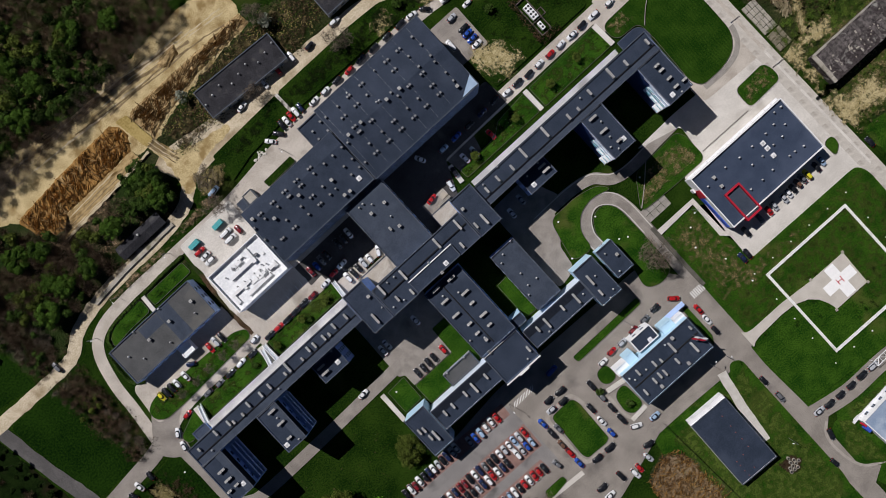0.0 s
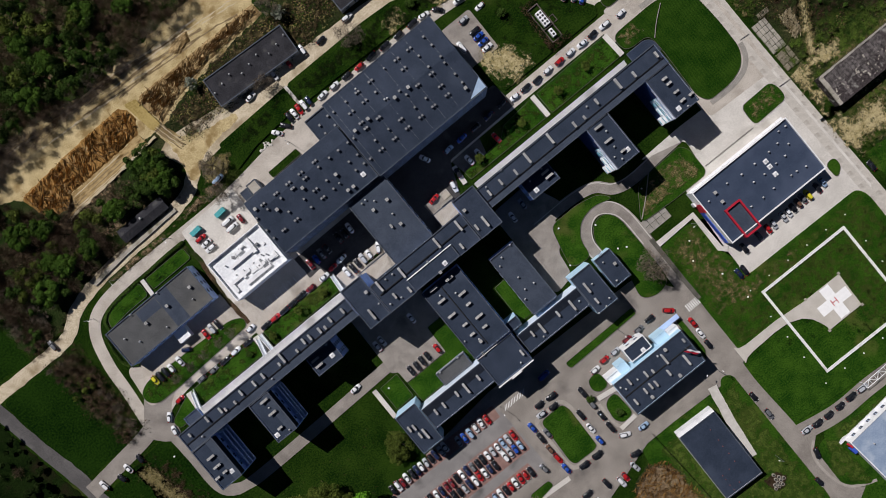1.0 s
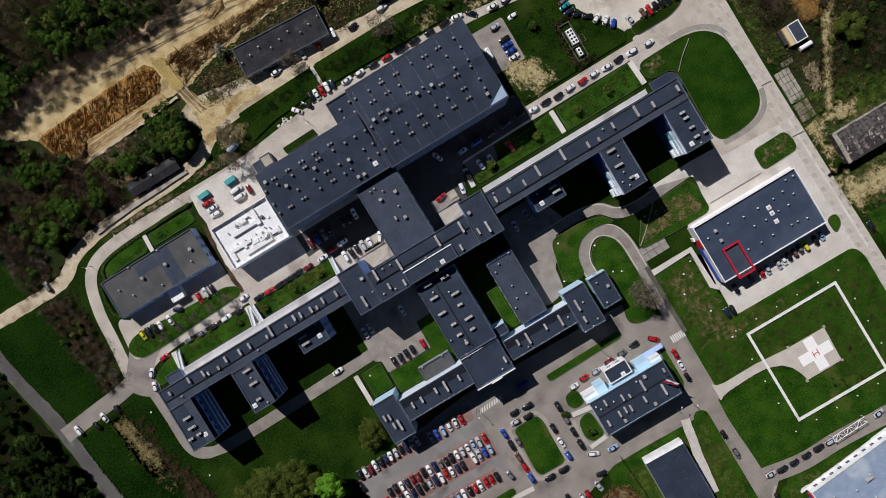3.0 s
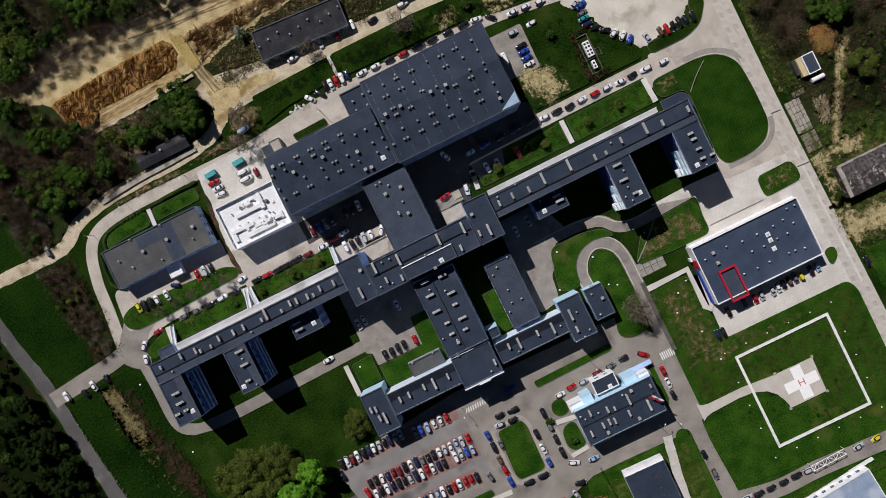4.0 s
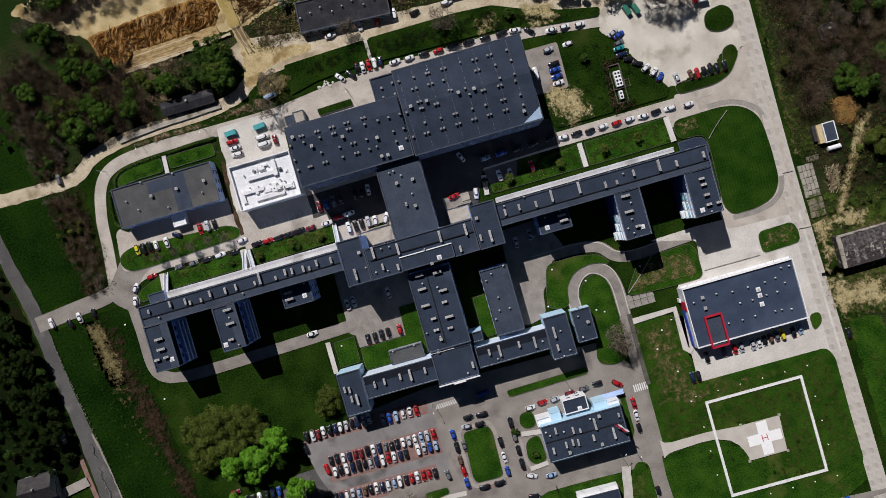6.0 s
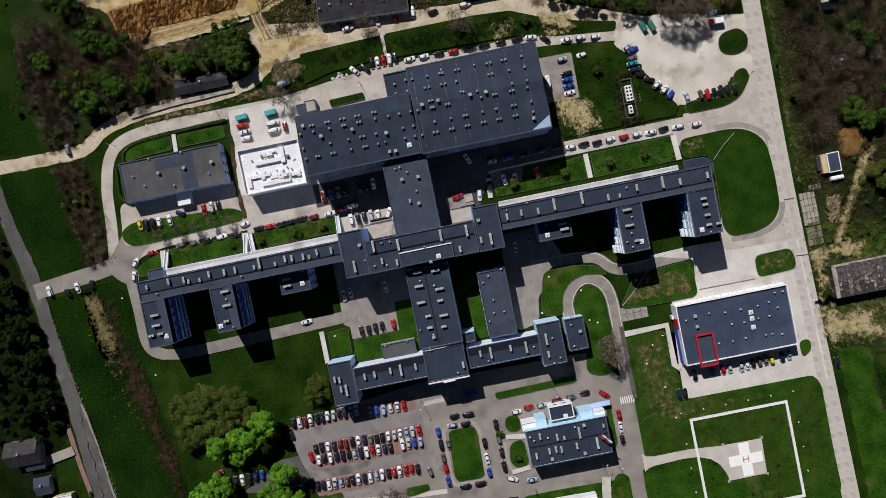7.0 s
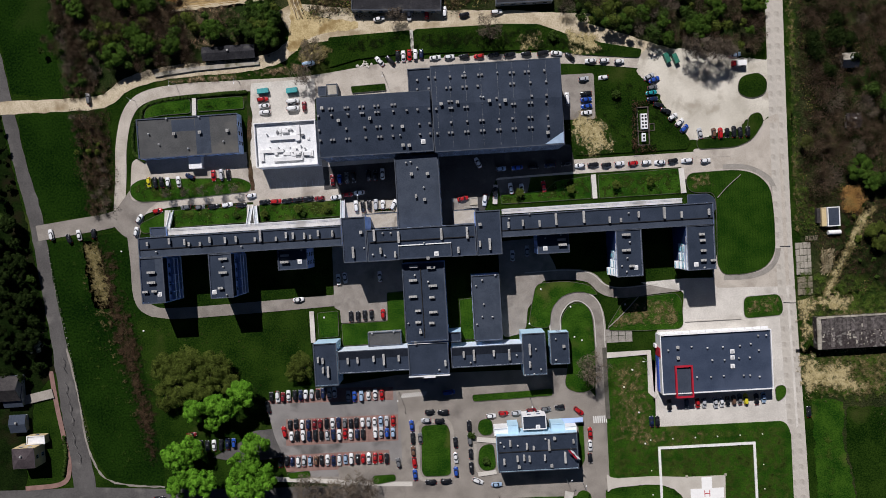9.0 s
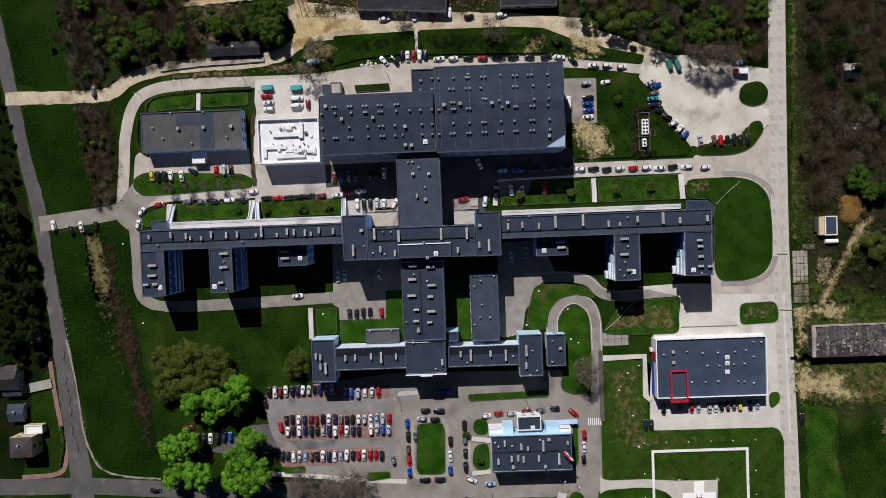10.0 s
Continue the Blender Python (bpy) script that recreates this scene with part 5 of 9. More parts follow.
SEAL = surf("pale_crack_filler", (0.17, 0.163, 0.155), (0.27, 0.26, 0.25), 1.0, 0.9, 0.05)
for x0, y0, n in ((-143.4, -24.0, 4), (-143.2, -34.0, 5), (-142.0, -42.0, 5), (-141.6, -54.0, 4), (-140.0, -62.0, 3)):
    pts = [(x0 + 0.085 * k * 2.2 + (0.45 if k % 2 else -0.35) + random.uniform(-0.2, 0.2), y0 - k * 2.2 + random.uniform(-0.4, 0.4)) for k in range(n)]
    ribbon("crack_seal", pts, 0.10, SEAL, "zigzag crack in the asphalt sealed with pale filler", 0.05, smooth=False, ragged=0.06)


patch("light_grass", "light grass on the lawn corner", [(71.0, -128.8), (74.2, -130.5), (75.7, -146.0), (74.4, -151.6), (68.2, -146.8), (66.6, -137.0)], COVER_LIME, 0.8, 0.60, 0.12, 173)
patch("light_grass", "light grass along the pavilion", [(75.6, -127.9), (102.4, -129.6), (127.0, -130.8), (126.8, -133.6), (78.2, -132.5)], COVER_LIME, 0.6, 0.55, 0.12, 174)
ribbon("footpath", [(51.6, -88.2), (49.4, -99.5), (47.0, -117.2)], 3.3, EDGE, "broken concrete slab path", 0.20, ragged=0.35)


# ---- helipad ----
PAD = surf("smooth_pad_concrete", (0.43, 0.40, 0.35), (0.53, 0.50, 0.445), 0.3, 0.9, 0.05, fine=20)
CROSS = surf("fresh_white_paint", (0.78, 0.78, 0.77), (0.88, 0.88, 0.87), 0.8, 0.7, 0.05)
slab("footpath", [(66.3, -82.0), (68.0, -83.4), (70.5, -83.9), (84.0, -83.8), (97.4, -84.9), (97.1, -97.8), (96.2, -95.0), (94.6, -91.8), (91.9, -89.2), (87.0, -87.3), (81.5, -86.9), (70.5, -87.4), (68.0, -87.9), (66.3, -89.0)], PAD, "pale concrete path that widens towards the helipad", 0.17)
pad = slab("helipad", [(111.9, -84.9), (97.3, -84.8), (96.9, -98.6), (111.4, -98.5)], PAD, "square concrete helipad in the lawn", 0.20)
for cx, cy in ((112.0, -84.7), (97.1, -84.6), (96.8, -98.8), (111.6, -98.7)):
    bm = bmesh.new()
    box(bm, cx - 0.45, cy - 0.45, -0.1, cx + 0.45, cy + 0.45, LEVEL[0] + 0.1)
    part("corner_plate", bm, SLAB, pad)
PX, PY = (104.6, -91.6)
bm = bmesh.new()
for x0, y0, x1, y1 in ((-2.0, -6.4, 2.0, -2.0), (-2.0, 2.0, 2.0, 6.4), (-6.4, -2.0, 6.4, 2.0)):
    box(bm, PX + x0, PY + y0, LEVEL[0], PX + x1, PY + y1, LEVEL[0] + 0.1)
part("white_cross", bm, CROSS, pad, "painted white cross")
bm = bmesh.new()
for x0, y0, x1, y1 in ((-1.1, -1.25, -0.8, 1.25), (0.8, -1.25, 1.1, 1.25), (-0.8, -0.15, 0.8, 0.15)):
    box(bm, PX + x0, PY + y0, LEVEL[0], PX + x1, PY + y1, LEVEL[0] + 0.11)
part("red_letter", bm, REDLINE, pad, "red letter H")
HX0, HY0, HX1, HY1 = 86.6, -110.2, 124.1, -72.5
top = settle(0.2, [Vector((HX0, HY0)), Vector((HX1, HY0)), Vector((HX1, HY1)), Vector((HX0, HY1))], None)
SURFACE.pop()
for x0, y0, x1, y1 in ((HX0, HY0, HX1, HY0 + 0.95), (HX0, HY1 - 0.95, HX1, HY1), (HX0, HY0 + 0.95, HX0 + 0.95, HY1 - 0.95), (HX1 - 0.95, HY0 + 0.95, HX1, HY1 - 0.95)):
    bm = bmesh.new()
    box(bm, x0, y0, 0.1, x1, y1, top)
    tagged(part("border_line", bm, LINE), "broad white painted border line round the helipad", "marking", "helipad border", "structure")
bm = bmesh.new()
cyl(bm, 0, 0, 0.0, 0.35, 0.28, 0.2, 8)
marker = mesh_of(bm, STONE)
LIGHTS = [(HX0 - 2.6 + k * 8.6, y) for y in (HY0 - 2.8, HY1 + 2.8) for k in range(6)] + [(x, HY0 + 9.5 * k) for x in (HX0 - 2.8, HX1 + 2.8) for k in (1, 2, 3)]
for x, y in LIGHTS:
    ob = new("marker_light", marker)
    ob.location = (x, y, surface_z(x, y) - 0.01)
    tagged(ob, "small white helipad marker light in the lawn", "marker light", "helipad markers")


# ---- buildings ----
def window_mesh(w, h, lights=2):
    """A window with its frame and panes set back in it, one connected mesh."""
    bm = bmesh.new()
    xs = [-w / 2 + w * k / lights for k in range(lights + 1)]
    front = [[bm.verts.new((x, -0.06, z)) for x in xs] for z in (0, h)]
    rear = [[bm.verts.new((x, 0.08, z)) for x in xs] for z in (0, h)]
    panes = []
    for k in range(lights):
        panes.append(bm.faces.new((front[0][k], front[0][k + 1], front[1][k + 1], front[1][k])))
        for r in (0, 1):
            bm.faces.new((front[r][k], rear[r][k], rear[r][k + 1], front[r][k + 1]))
    for k in (0, lights):
        bm.faces.new((front[0][k], front[1][k], rear[1][k], rear[0][k]))
    bmesh.ops.recalc_face_normals(bm, faces=bm.faces)
    bmesh.ops.inset_individual(bm, faces=panes, thickness=0.09, depth=-0.04)
    for f in panes:
        f.material_index = 1
    return mesh_of(bm, SASH, GLASS)


WINDOW = window_mesh(1.5, 1.5)
WINDOW_WIDE = window_mesh(2.6, 1.5, 3)
WINDOW_SMALL = window_mesh(1.0, 1.0, 1)


def ring(bm, x0, y0, x1, y1, z0, z1, t, o=0.0):
    """A closed frame of four butted bars, t wide, o proud."""
    box(bm, x0 - o, y0 - o, z0, x1 + o, y0 + t, z1)
    box(bm, x0 - o, y1 - t, z0, x1 + o, y1 + o, z1)
    box(bm, x0 - o, y0 + t, z0, x0 + t, y1 - t, z1)
    box(bm, x1 - t, y0 + t, z0, x1 + o, y1 - t, z1)


def block(name, label, x0, y0, x1, y1, h, wall=WALL_BLUE, roof=ROOF, floors=5, sides="nsew", step=3.6, parapet=0.35, rz=0.0, window=None, coping=COPING, category="building", cx=None, cy=None):
    """A flat-roofed block: walls with a parapet and coping, a roof and its windows."""
    mx, my = (x0 + x1) / 2, (y0 + y1) / 2
    b = thing(name, label, category, mx, my, 0.0, rz)
    w, d = (x1 - x0) / 2, (y1 - y0) / 2
    bm = bmesh.new()
    ring(bm, -w, -d, w, d, -0.3, h + parapet, 0.3)
    part("wall", bm, wall, b)
    bm = bmesh.new()
    box(bm, -w + 0.3, -d + 0.3, h - 0.25, w - 0.3, d - 0.3, h)
    part("roof", bm, roof, b)
    bm = bmesh.new()
    ring(bm, -w, -d, w, d, h + parapet, h + parapet + 0.06, 0.32, 0.03)
    part("coping", bm, coping, b)
    win = window or WINDOW
    fh = h / floors
    for s in sides:
        span = w if s in "ns" else d
        count = max(1, int((2 * span - 1.2) / step))
        for fl in range(floors):
            for k in range(count):
                a = (k - (count - 1) / 2) * step
                z = fl * fh + fh * 0.30
                if s == "s":
                    piece("window", win, b, a, -d - 0.01, z, 0)
                elif s == "n":
                    piece("window", win, b, a, d + 0.01, z, math.pi)
                elif s == "e":
                    piece("window", win, b, w + 0.01, a, z, math.pi / 2)
                else:
                    piece("window", win, b, -w - 0.01, a, z, -math.pi / 2)
    return b


def own_part(b, name):
    """The part of a block that bears a plain name."""
    return next(c for c in b.children if c.name.split(".")[0] == name)


def vent_mesh(lx, ly, h):
    bm = bmesh.new()
    box(bm, -lx / 2, -ly / 2, -0.05, lx / 2, ly / 2, h, 0.03)
    cap = bmesh.new()
    box(cap, -lx / 2 - 0.12, -ly / 2 - 0.12, h + 0.0, lx / 2 + 0.12, ly / 2 + 0.12, h + 0.12)
    n = max(1, int(max(lx, ly) / 0.9))
    for k in range(n):
        a = (k + 0.5) / n - 0.5
        cyl(cap, a * lx if lx > ly else 0, a * ly if ly >= lx else 0, h + 0.1, h + 0.34, 0.13, 0.13, 6)
    return mesh_of(bm, VENT), mesh_of(cap, VENT)


VENTS = {"a": vent_mesh(0.5, 2.0, 1.2), "b": vent_mesh(0.55, 3.9, 1.3), "c": vent_mesh(0.85, 0.85, 1.1), "d": vent_mesh(2.8, 0.6, 1.2), "e": vent_mesh(1.7, 0.6, 1.1), "f": vent_mesh(0.5, 1.2, 1.0)}
bm = bmesh.new()
box(bm, -0.30, -0.30, -0.05, 0.30, 0.30, 0.75, 0.03)
box(bm, -0.40, -0.40, 0.78, 0.40, 0.40, 0.88, 0.03, 1)
box(bm, -0.18, -0.18, 0.7, 0.18, 0.18, 0.8)
VENTILATOR = mesh_of(bm, DARK, METAL)
bm = bmesh.new()
box(bm, -0.8, -0.8, -0.05, 0.8, 0.8, 0.3, 0.03)
box(bm, -0.5, -0.5, 0.28, 0.5, 0.5, 0.45, 0.12, 1)
SKYLIGHT = mesh_of(bm, FRAME, VENT_PALE)
bm = bmesh.new()
cyl(bm, 0, 0, -0.05, 0.9, 0.22, 0.18, 8)
cyl(bm, 0, 0, 0.85, 1.1, 0.36, 0.1, 8)
PIPE = mesh_of(bm, VENT_PALE)
ROOFTOP = {"v": (VENTILATOR, "roof_ventilator"), "s": (SKYLIGHT, "skylight"), "p": (PIPE, "vent_pipe")}


def on_roof(b, z, items):
    """Vents, skylights and pipes, given by their kind and place."""
    for kind, spots in items.items():
        me, nm = ROOFTOP[kind] if kind in ROOFTOP else (VENTS[kind][0], "chimney")
        for x, y in spots:
            l = b.matrix_basis.inverted() @ Vector((x, y, 0))
            ob = piece(nm, me, b, l.x, l.y, z)
            if kind in VENTS:
                piece("cap", VENTS[kind][1], ob, 0, 0, 0)


H_MAIN = 17.5
west_bar = block("ward_block", "long six-storey ward block with dark felt roof and pale blue walls", -102.8, 13.1, -28.0, 20.5, H_MAIN)
east_bar = block("ward_block", "long six-storey ward block with dark felt roof and pale blue walls", 29.7, 12.6, 106.7, 20.6, H_MAIN, sides="nse")
on_roof(west_bar, H_MAIN, {"a": [(-91.0, 18.6), (-85.4, 18.0), (-76.1, 18.2), (-70.5, 17.8), (-66.5, 17.9), (-48.1, 18.2), (-45.6, 17.9), (-41.5, 17.6), (-36.4, 18.2), (-31.2, 17.8)],
                           "f": [(-99.2, 18.1), (-83.9, 17.1), (-79.8, 16.9), (-59.6, 17.4), (-51.9, 17.1), (-39.4, 17.1)], "b": [(-57.5, 18.6)], "p": [(-96.2, 15.0), (-64.8, 15.1)]})
on_roof(east_bar, H_MAIN, {"a": [(32.7, 17.0), (37.9, 17.4), (43.9, 16.8), (79.6, 17.9), (94.9, 16.9), (104.7, 17.3), (69.1, 16.6)], "f": [(73.2, 16.3)], "b": [(49.9, 18.0), (59.9, 18.2), (88.8, 17.9)],
                           "p": [(76.1, 18.6), (40.5, 20.4), (33.0, 19.2)]})
# The lower strip of roof along the courtyard side of both bars.
for bar, line in ((west_bar, ((-102.5, 16.3), (-28.4, 15.8))), (east_bar, ((30.0, 15.4), (106.2, 14.8)))):
    (ax, ay), (bx, by) = line
    l0 = bar.matrix_basis.inverted() @ Vector((ax, (ay + by) / 2, 0))
    l1 = bar.matrix_basis.inverted() @ Vector((bx, (ay + by) / 2, 0))
    bm = bmesh.new()
    box(bm, l0.x, l0.y - 0.12, H_MAIN - 0.1, l1.x, l0.y + 0.12, H_MAIN + 0.42)
    part("roof_upstand", bm, DARK, bar)
    half = min(v.co.y for v in own_part(bar, "roof").data.vertices)
    bm = bmesh.new()
    box(bm, l0.x + 0.3, half + 0.05, H_MAIN - 0.1, l1.x - 0.3, l0.y - 0.13, H_MAIN + 0.03)
    part("roof_strip", bm, ROOF_LIGHT, bar, "lighter grey strip of roofing felt")

# Navy that paints the shade on the east wings' fronts.
NAVY_SHADE = surf("deep_blue_wall_shade", (0.015, 0.030, 0.11), (0.030, 0.055, 0.18), 0.3, 0.35, 0.0)
PANEL_CYAN = surf("cyan_panel", (0.16, 0.50, 0.62), (0.24, 0.60, 0.70), 0.5, 0.7, 0.05)
WINGS = [("w", (-102.9, -3.9, -94.2, 13.0)), ("w", (-77.4, -3.4, -69.0, 12.9)), ("e", (71.2, -4.4, 80.4, 12.7)), ("e", (96.6, -3.5, 106.6, 12.7))]
STACKS = [{"d": [(-98.5, 7.6), (-98.7, 3.9)], "e": [(-97.8, 0.7), (-101.2, 0.6)], "s": [(-96.2, -0.6)]},
          {"d": [(-71.8, 11.0), (-72.1, 6.0)], "e": [(-73.4, 0.4)], "p": [(-72.0, 8.1), (-71.4, -2.2)], "s": [(-76.0, -1.0)]},
          {"d": [(74.7, 10.9), (74.5, 5.3)], "e": [(76.2, -0.5)], "p": [(76.0, 8.1), (74.8, 2.4), (72.7, -0.4), (74.3, -2.5)], "s": [(77.8, -1.2)]},
          {"e": [(101.8, 9.4), (102.0, 7.2), (102.1, 3.5), (102.0, -0.0), (105.5, -0.2)], "p": [(102.3, -2.7)], "s": [(99.5, -1.4)]}]
for (side, (x0, y0, x1, y1)), st in zip(WINGS, STACKS):
    # East wings get the whitened, sunlit-toned wall; west wings stay blue.
    wing = block("ward_wing", "ward wing with dark felt roof and pale blue walls", x0, y0, x1, y1, H_MAIN, sides="ew" if side == "w" else "e", step=3.4, wall=WALL_BLUE if side == "w" else WALL_ICE_LIT)
    on_roof(wing, H_MAIN, st)
    # The stair strip on the courtyard edge of the roof, a little lower in tone.
    w, d = (x1 - x0) / 2, (y1 - y0) / 2
    bm = bmesh.new()
    a = (w - 3.0, w - 0.35) if side == "w" else (-w + 0.35, -w + 3.0)
    box(bm, a[0], -d + 0.35, H_MAIN - 0.1, a[1], d - 0.35, H_MAIN + 0.22)
    part("roof_strip", bm, ROOF_LIGHT if side == "w" else ROOF, wing, "raised strip of roofing felt")
    s = 1 if side == "w" else -1
    lo, hi = sorted((s * (w + 0.14), s * (w + 0.02)))
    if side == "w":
        # Black band over the top 3.2 m of the courtyard wall.
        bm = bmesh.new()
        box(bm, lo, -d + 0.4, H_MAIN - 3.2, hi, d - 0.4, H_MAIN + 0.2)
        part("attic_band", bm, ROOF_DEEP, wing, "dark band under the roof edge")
    for fl in range(1, 5):
        bm = bmesh.new()
        z = H_MAIN / 5 * fl
        if side == "w":
            if fl == 4:
                bm.free()
                continue
            box(bm, w + 0.02, -d + 0.5, z - 0.1, w + 1.5, d - 0.8, z + 0.06)
            box(bm, w + 1.35, -d + 0.5, z + 0.07, w + 1.5, d - 0.8, z + 1.05)
            part("balcony_ledge", bm, BALCONY, wing, "blue balcony with solid parapet")
            for q in range(6):
                bm = bmesh.new()
                y = -d + 0.6 + q * (2 * d - 1.6) / 5
                box(bm, w + 0.02, y - 0.12, z + 0.07, w + 1.34, y + 0.12, z + 2.6)
                part("balcony_divider", bm, WALL_BLUE, wing)
        else:
            if fl in (1, 4):
                bm.free()
                continue
            for q in range(2 + fl):
                y = -d + 0.6 + q * 2.1
                box(bm, lo, y, z + 0.3, lo + 0.1, y + 1.5, z + 2.4)
            part("spandrel_panel", bm, PANEL_CYAN, wing, "cyan panels in the white wall")
    if side == "e":
        # Thin navy sheets put the main block's shade on this wall into colour.
        bm = bmesh.new()
        box(bm, lo, -d + 9.6, 0.4, lo + 0.09, d - 0.3, H_MAIN - 0.3)
        box(bm, lo, -d + 0.3, 0.4, lo + 0.09, -d + 9.58, H_MAIN * 0.4)
        part("glazed_front", bm, NAVY_SHADE, wing, "deep blue sheet painted for the shaded part of the front")
        # Stepped white ledges, longer towards the roof; their shape follows the sunlit wedge.
        for fl in range(2, 6):
            z = H_MAIN / 5 * fl - (0.5 if fl == 5 else 0.0)
            out = 0.45 + (5 - fl) * 0.45
            for q in range(fl - 1):
                y = -d + 0.25 + q * 3.1
                bm = bmesh.new()
                box(bm, -w - out * (1 - 0.15 * q), y, z - 0.12, -w - 0.16, y + 2.9, z + 0.12, 0.02)
                ledge = part("front_ledge", bm, WALL_WHITE, wing, "white stepped ledge on the front")
                if fl < 5:
                    bm = bmesh.new()
                    box(bm, -w - out * (1 - 0.15 * q) + 0.08, y + 0.3, z + 0.13, -w - out * (1 - 0.15 * q) + 0.14, y + 2.6, z + 0.9)
                    part("ledge_glass", bm, PANEL_CYAN, ledge, "cyan glass parapet")
small_w = block("ward_wing", "short lower wing with dark felt roof", -53.1, 5.3, -42.1, 12.7, 13, floors=4, sides="we", step=3.0)
on_roof(small_w, 13, {"d": [(-50.3, 10.7), (-50.4, 8.3)], "s": [(-44.9, 8.1)], "p": [(-43.9, 12.3)]})
small_e = block("ward_wing", "short lower wing with dark felt roof", 43.3, 5.5, 55.0, 13.8, 13, floors=4, sides="we", step=3.0)
on_roof(small_e, 13, {"d": [(52.1, 10.4), (52.4, 8.5)], "s": [(46.1, 7.5)], "p": [(46.2, 11.2), (51.9, 12.1)]})

H_MID = 18.5
core = block("main_block", "central hospital block with stepped dark felt roof", -18.8, 6.7, 20.6, 18.2, H_MID, sides="ns", step=4.2)
core_w = block("main_block", "tower end of the central block with dark felt roof", -27.6, 6.8, -19.0, 23.2, H_MID + 0.4, sides="ns", step=4.2)
core_e = block("main_block", "tower end of the central block with dark felt roof", 20.9, 6.6, 29.9, 22.6, H_MID + 0.4, sides="ns", step=4.2)
on_roof(core, H_MID, {"b": [(-16.0, 16.2), (-7.2, 15.0), (8.3, 15.2), (17.6, 15.1)], "a": [(-14.0, 10.5), (-8.8, 8.9), (22.0, 10.8), (14.1, 9.1)],
                      "p": [(-12.9, 16.7), (-10.0, 16.6), (-16.9, 9.2), (-12.6, 8.6), (-19.9, 11.8)], "c": [(3.0, 6.8)]})
on_roof(core_w, H_MID + 0.4, {"b": [(-23.9, 10.5)], "c": [(-20.7, 17.6)]})
on_roof(core_e, H_MID + 0.4, {"b": [(25.5, 10.5)], "c": [(22.4, 17.8)]})
l = core.matrix_basis.inverted()
lift = block("plant_room", "raised plant room on the hospital roof with white front edge", -7.6, 6.9, 11.6, 12.0, 19.2, floors=6, sides="", parapet=0.25)
bm = bmesh.new()
LX0, LY0, LX1, LY1 = -7.6, 6.9, 11.6, 12.0
box(bm, -(LX1 - LX0) / 2, (LY1 - LY0) / 2 - 0.3, 19.52, (LX1 - LX0) / 2, (LY1 - LY0) / 2 + 0.06, 19.6)
part("white_edge", bm, WALL_WHITE, lift, "white painted front edge")
on_roof(lift, 19.2, {"s": [(6.1, 8.2)], "p": [(1.9, 12.4)]})
bm = bmesh.new()
(ax, ay), (bx, by) = (-17.8, 13.3), (20.0, 14.0)
p0, p1 = l @ Vector((ax, (ay + by) / 2, 0)), l @ Vector((bx, (ay + by) / 2, 0))
box(bm, p0.x, p0.y - 0.15, H_MID - 0.1, p1.x, p0.y + 0.15, H_MID + 0.5)
part("roof_upstand", bm, DARK, core)

link = block("link_block", "kitchen link block with weathered felt roof", -7.3, 17.8, 8.7, 44.3, 15.8, roof=ROOF_LIGHT, floors=4, sides="ew", wall=WALL_GREY)
on_roof(link, 15.8, {"c": [(-1.3, 37.6), (4.5, 37.4), (2.9, 28.1)], "f": [(-0.1, 29.5)], "p": [(2.9, 32.5), (-3.0, 41.8), (-1.3, 42.0), (0.9, 39.8)]})
H_WING = 14.5
mid = block("treatment_wing", "treatment wing with two rows of chimney stacks", -7.1, -24.2, 8.5, 4.9, H_WING, floors=5, sides="ew", step=3.4)
on_roof(mid, H_WING, {"d": [(-2.8, 3.8), (3.7, 3.1), (-3.2, -1.2), (3.9, -3.6), (-3.6, -7.2), (3.5, -13.3)], "e": [(3.3, -7.8), (-2.1, -12.5), (-2.3, -16.7), (2.7, -17.3)], "p": [(-1.6, -19.5), (-5.9, -17.0), (-2.5, 0.6), (2.3, -2.1)], "c": [(-1.6, -20.4)]})
m = mid.matrix_basis.inverted() @ Vector((*(-0.3, -9.0), 0))
bm = bmesh.new()
box(bm, m.x - 0.15, -13.0, H_WING - 0.1, m.x + 0.15, 13.0, H_WING + 0.35)
part("roof_upstand", bm, DARK, mid)
lab = block("laboratory_wing", "low laboratory wing with felt roof", 18.2, -25.8, 28.7, -1.1, 10.5, roof=ROOF_LIGHT, floors=3, sides="ew", step=3.4)
on_roof(lab, 10.5, {"p": [(19.8, -5.0), (22.2, -3.0), (27.2, -1.4), (22.3, -12.0), (21.5, -16.7), (25.3, -16.9), (19.4, -19.4)]})
H_S = 11.0
sw_pav = block("outpatient_pavilion", "corner pavilion of the outpatient block", -42.6, -39.3, -33.8, -23.2, H_S, floors=3, wall=WALL_SKY, step=3.2, sides="sew")
s_bar = block("outpatient_block", "long outpatient block with felt roof and sunlit pale front", -33.5, -35.0, -6.8, -26.6, H_S, floors=3, sides="s", step=3.2, wall=WALL_FROST)
H_E = 13.7
s_mid = block("entrance_block", "entrance block with blue-grey roof and white eaves", -6.8, -36.8, 8.1, -24.8, H_E, floors=3, sides="ns", step=3.4)
bm = bmesh.new()
EX0, EY0, EX1, EY1 = -6.8, -36.8, 8.1, -24.8
ew, ed = (EX1 - EX0) / 2, (EY1 - EY0) / 2
box(bm, -ew - 0.2, -ed - 0.5, H_E + 0.2, ew + 0.2, -ed - 0.04, H_E + 0.45)
box(bm, -2.2, -ed - 1.0, H_E + 0.2, 2.2, -ed - 0.52, H_E + 0.4)
part("roof_edge", bm, WALL_WHITE, s_mid, "white eaves board over the entrance")
bm = bmesh.new()
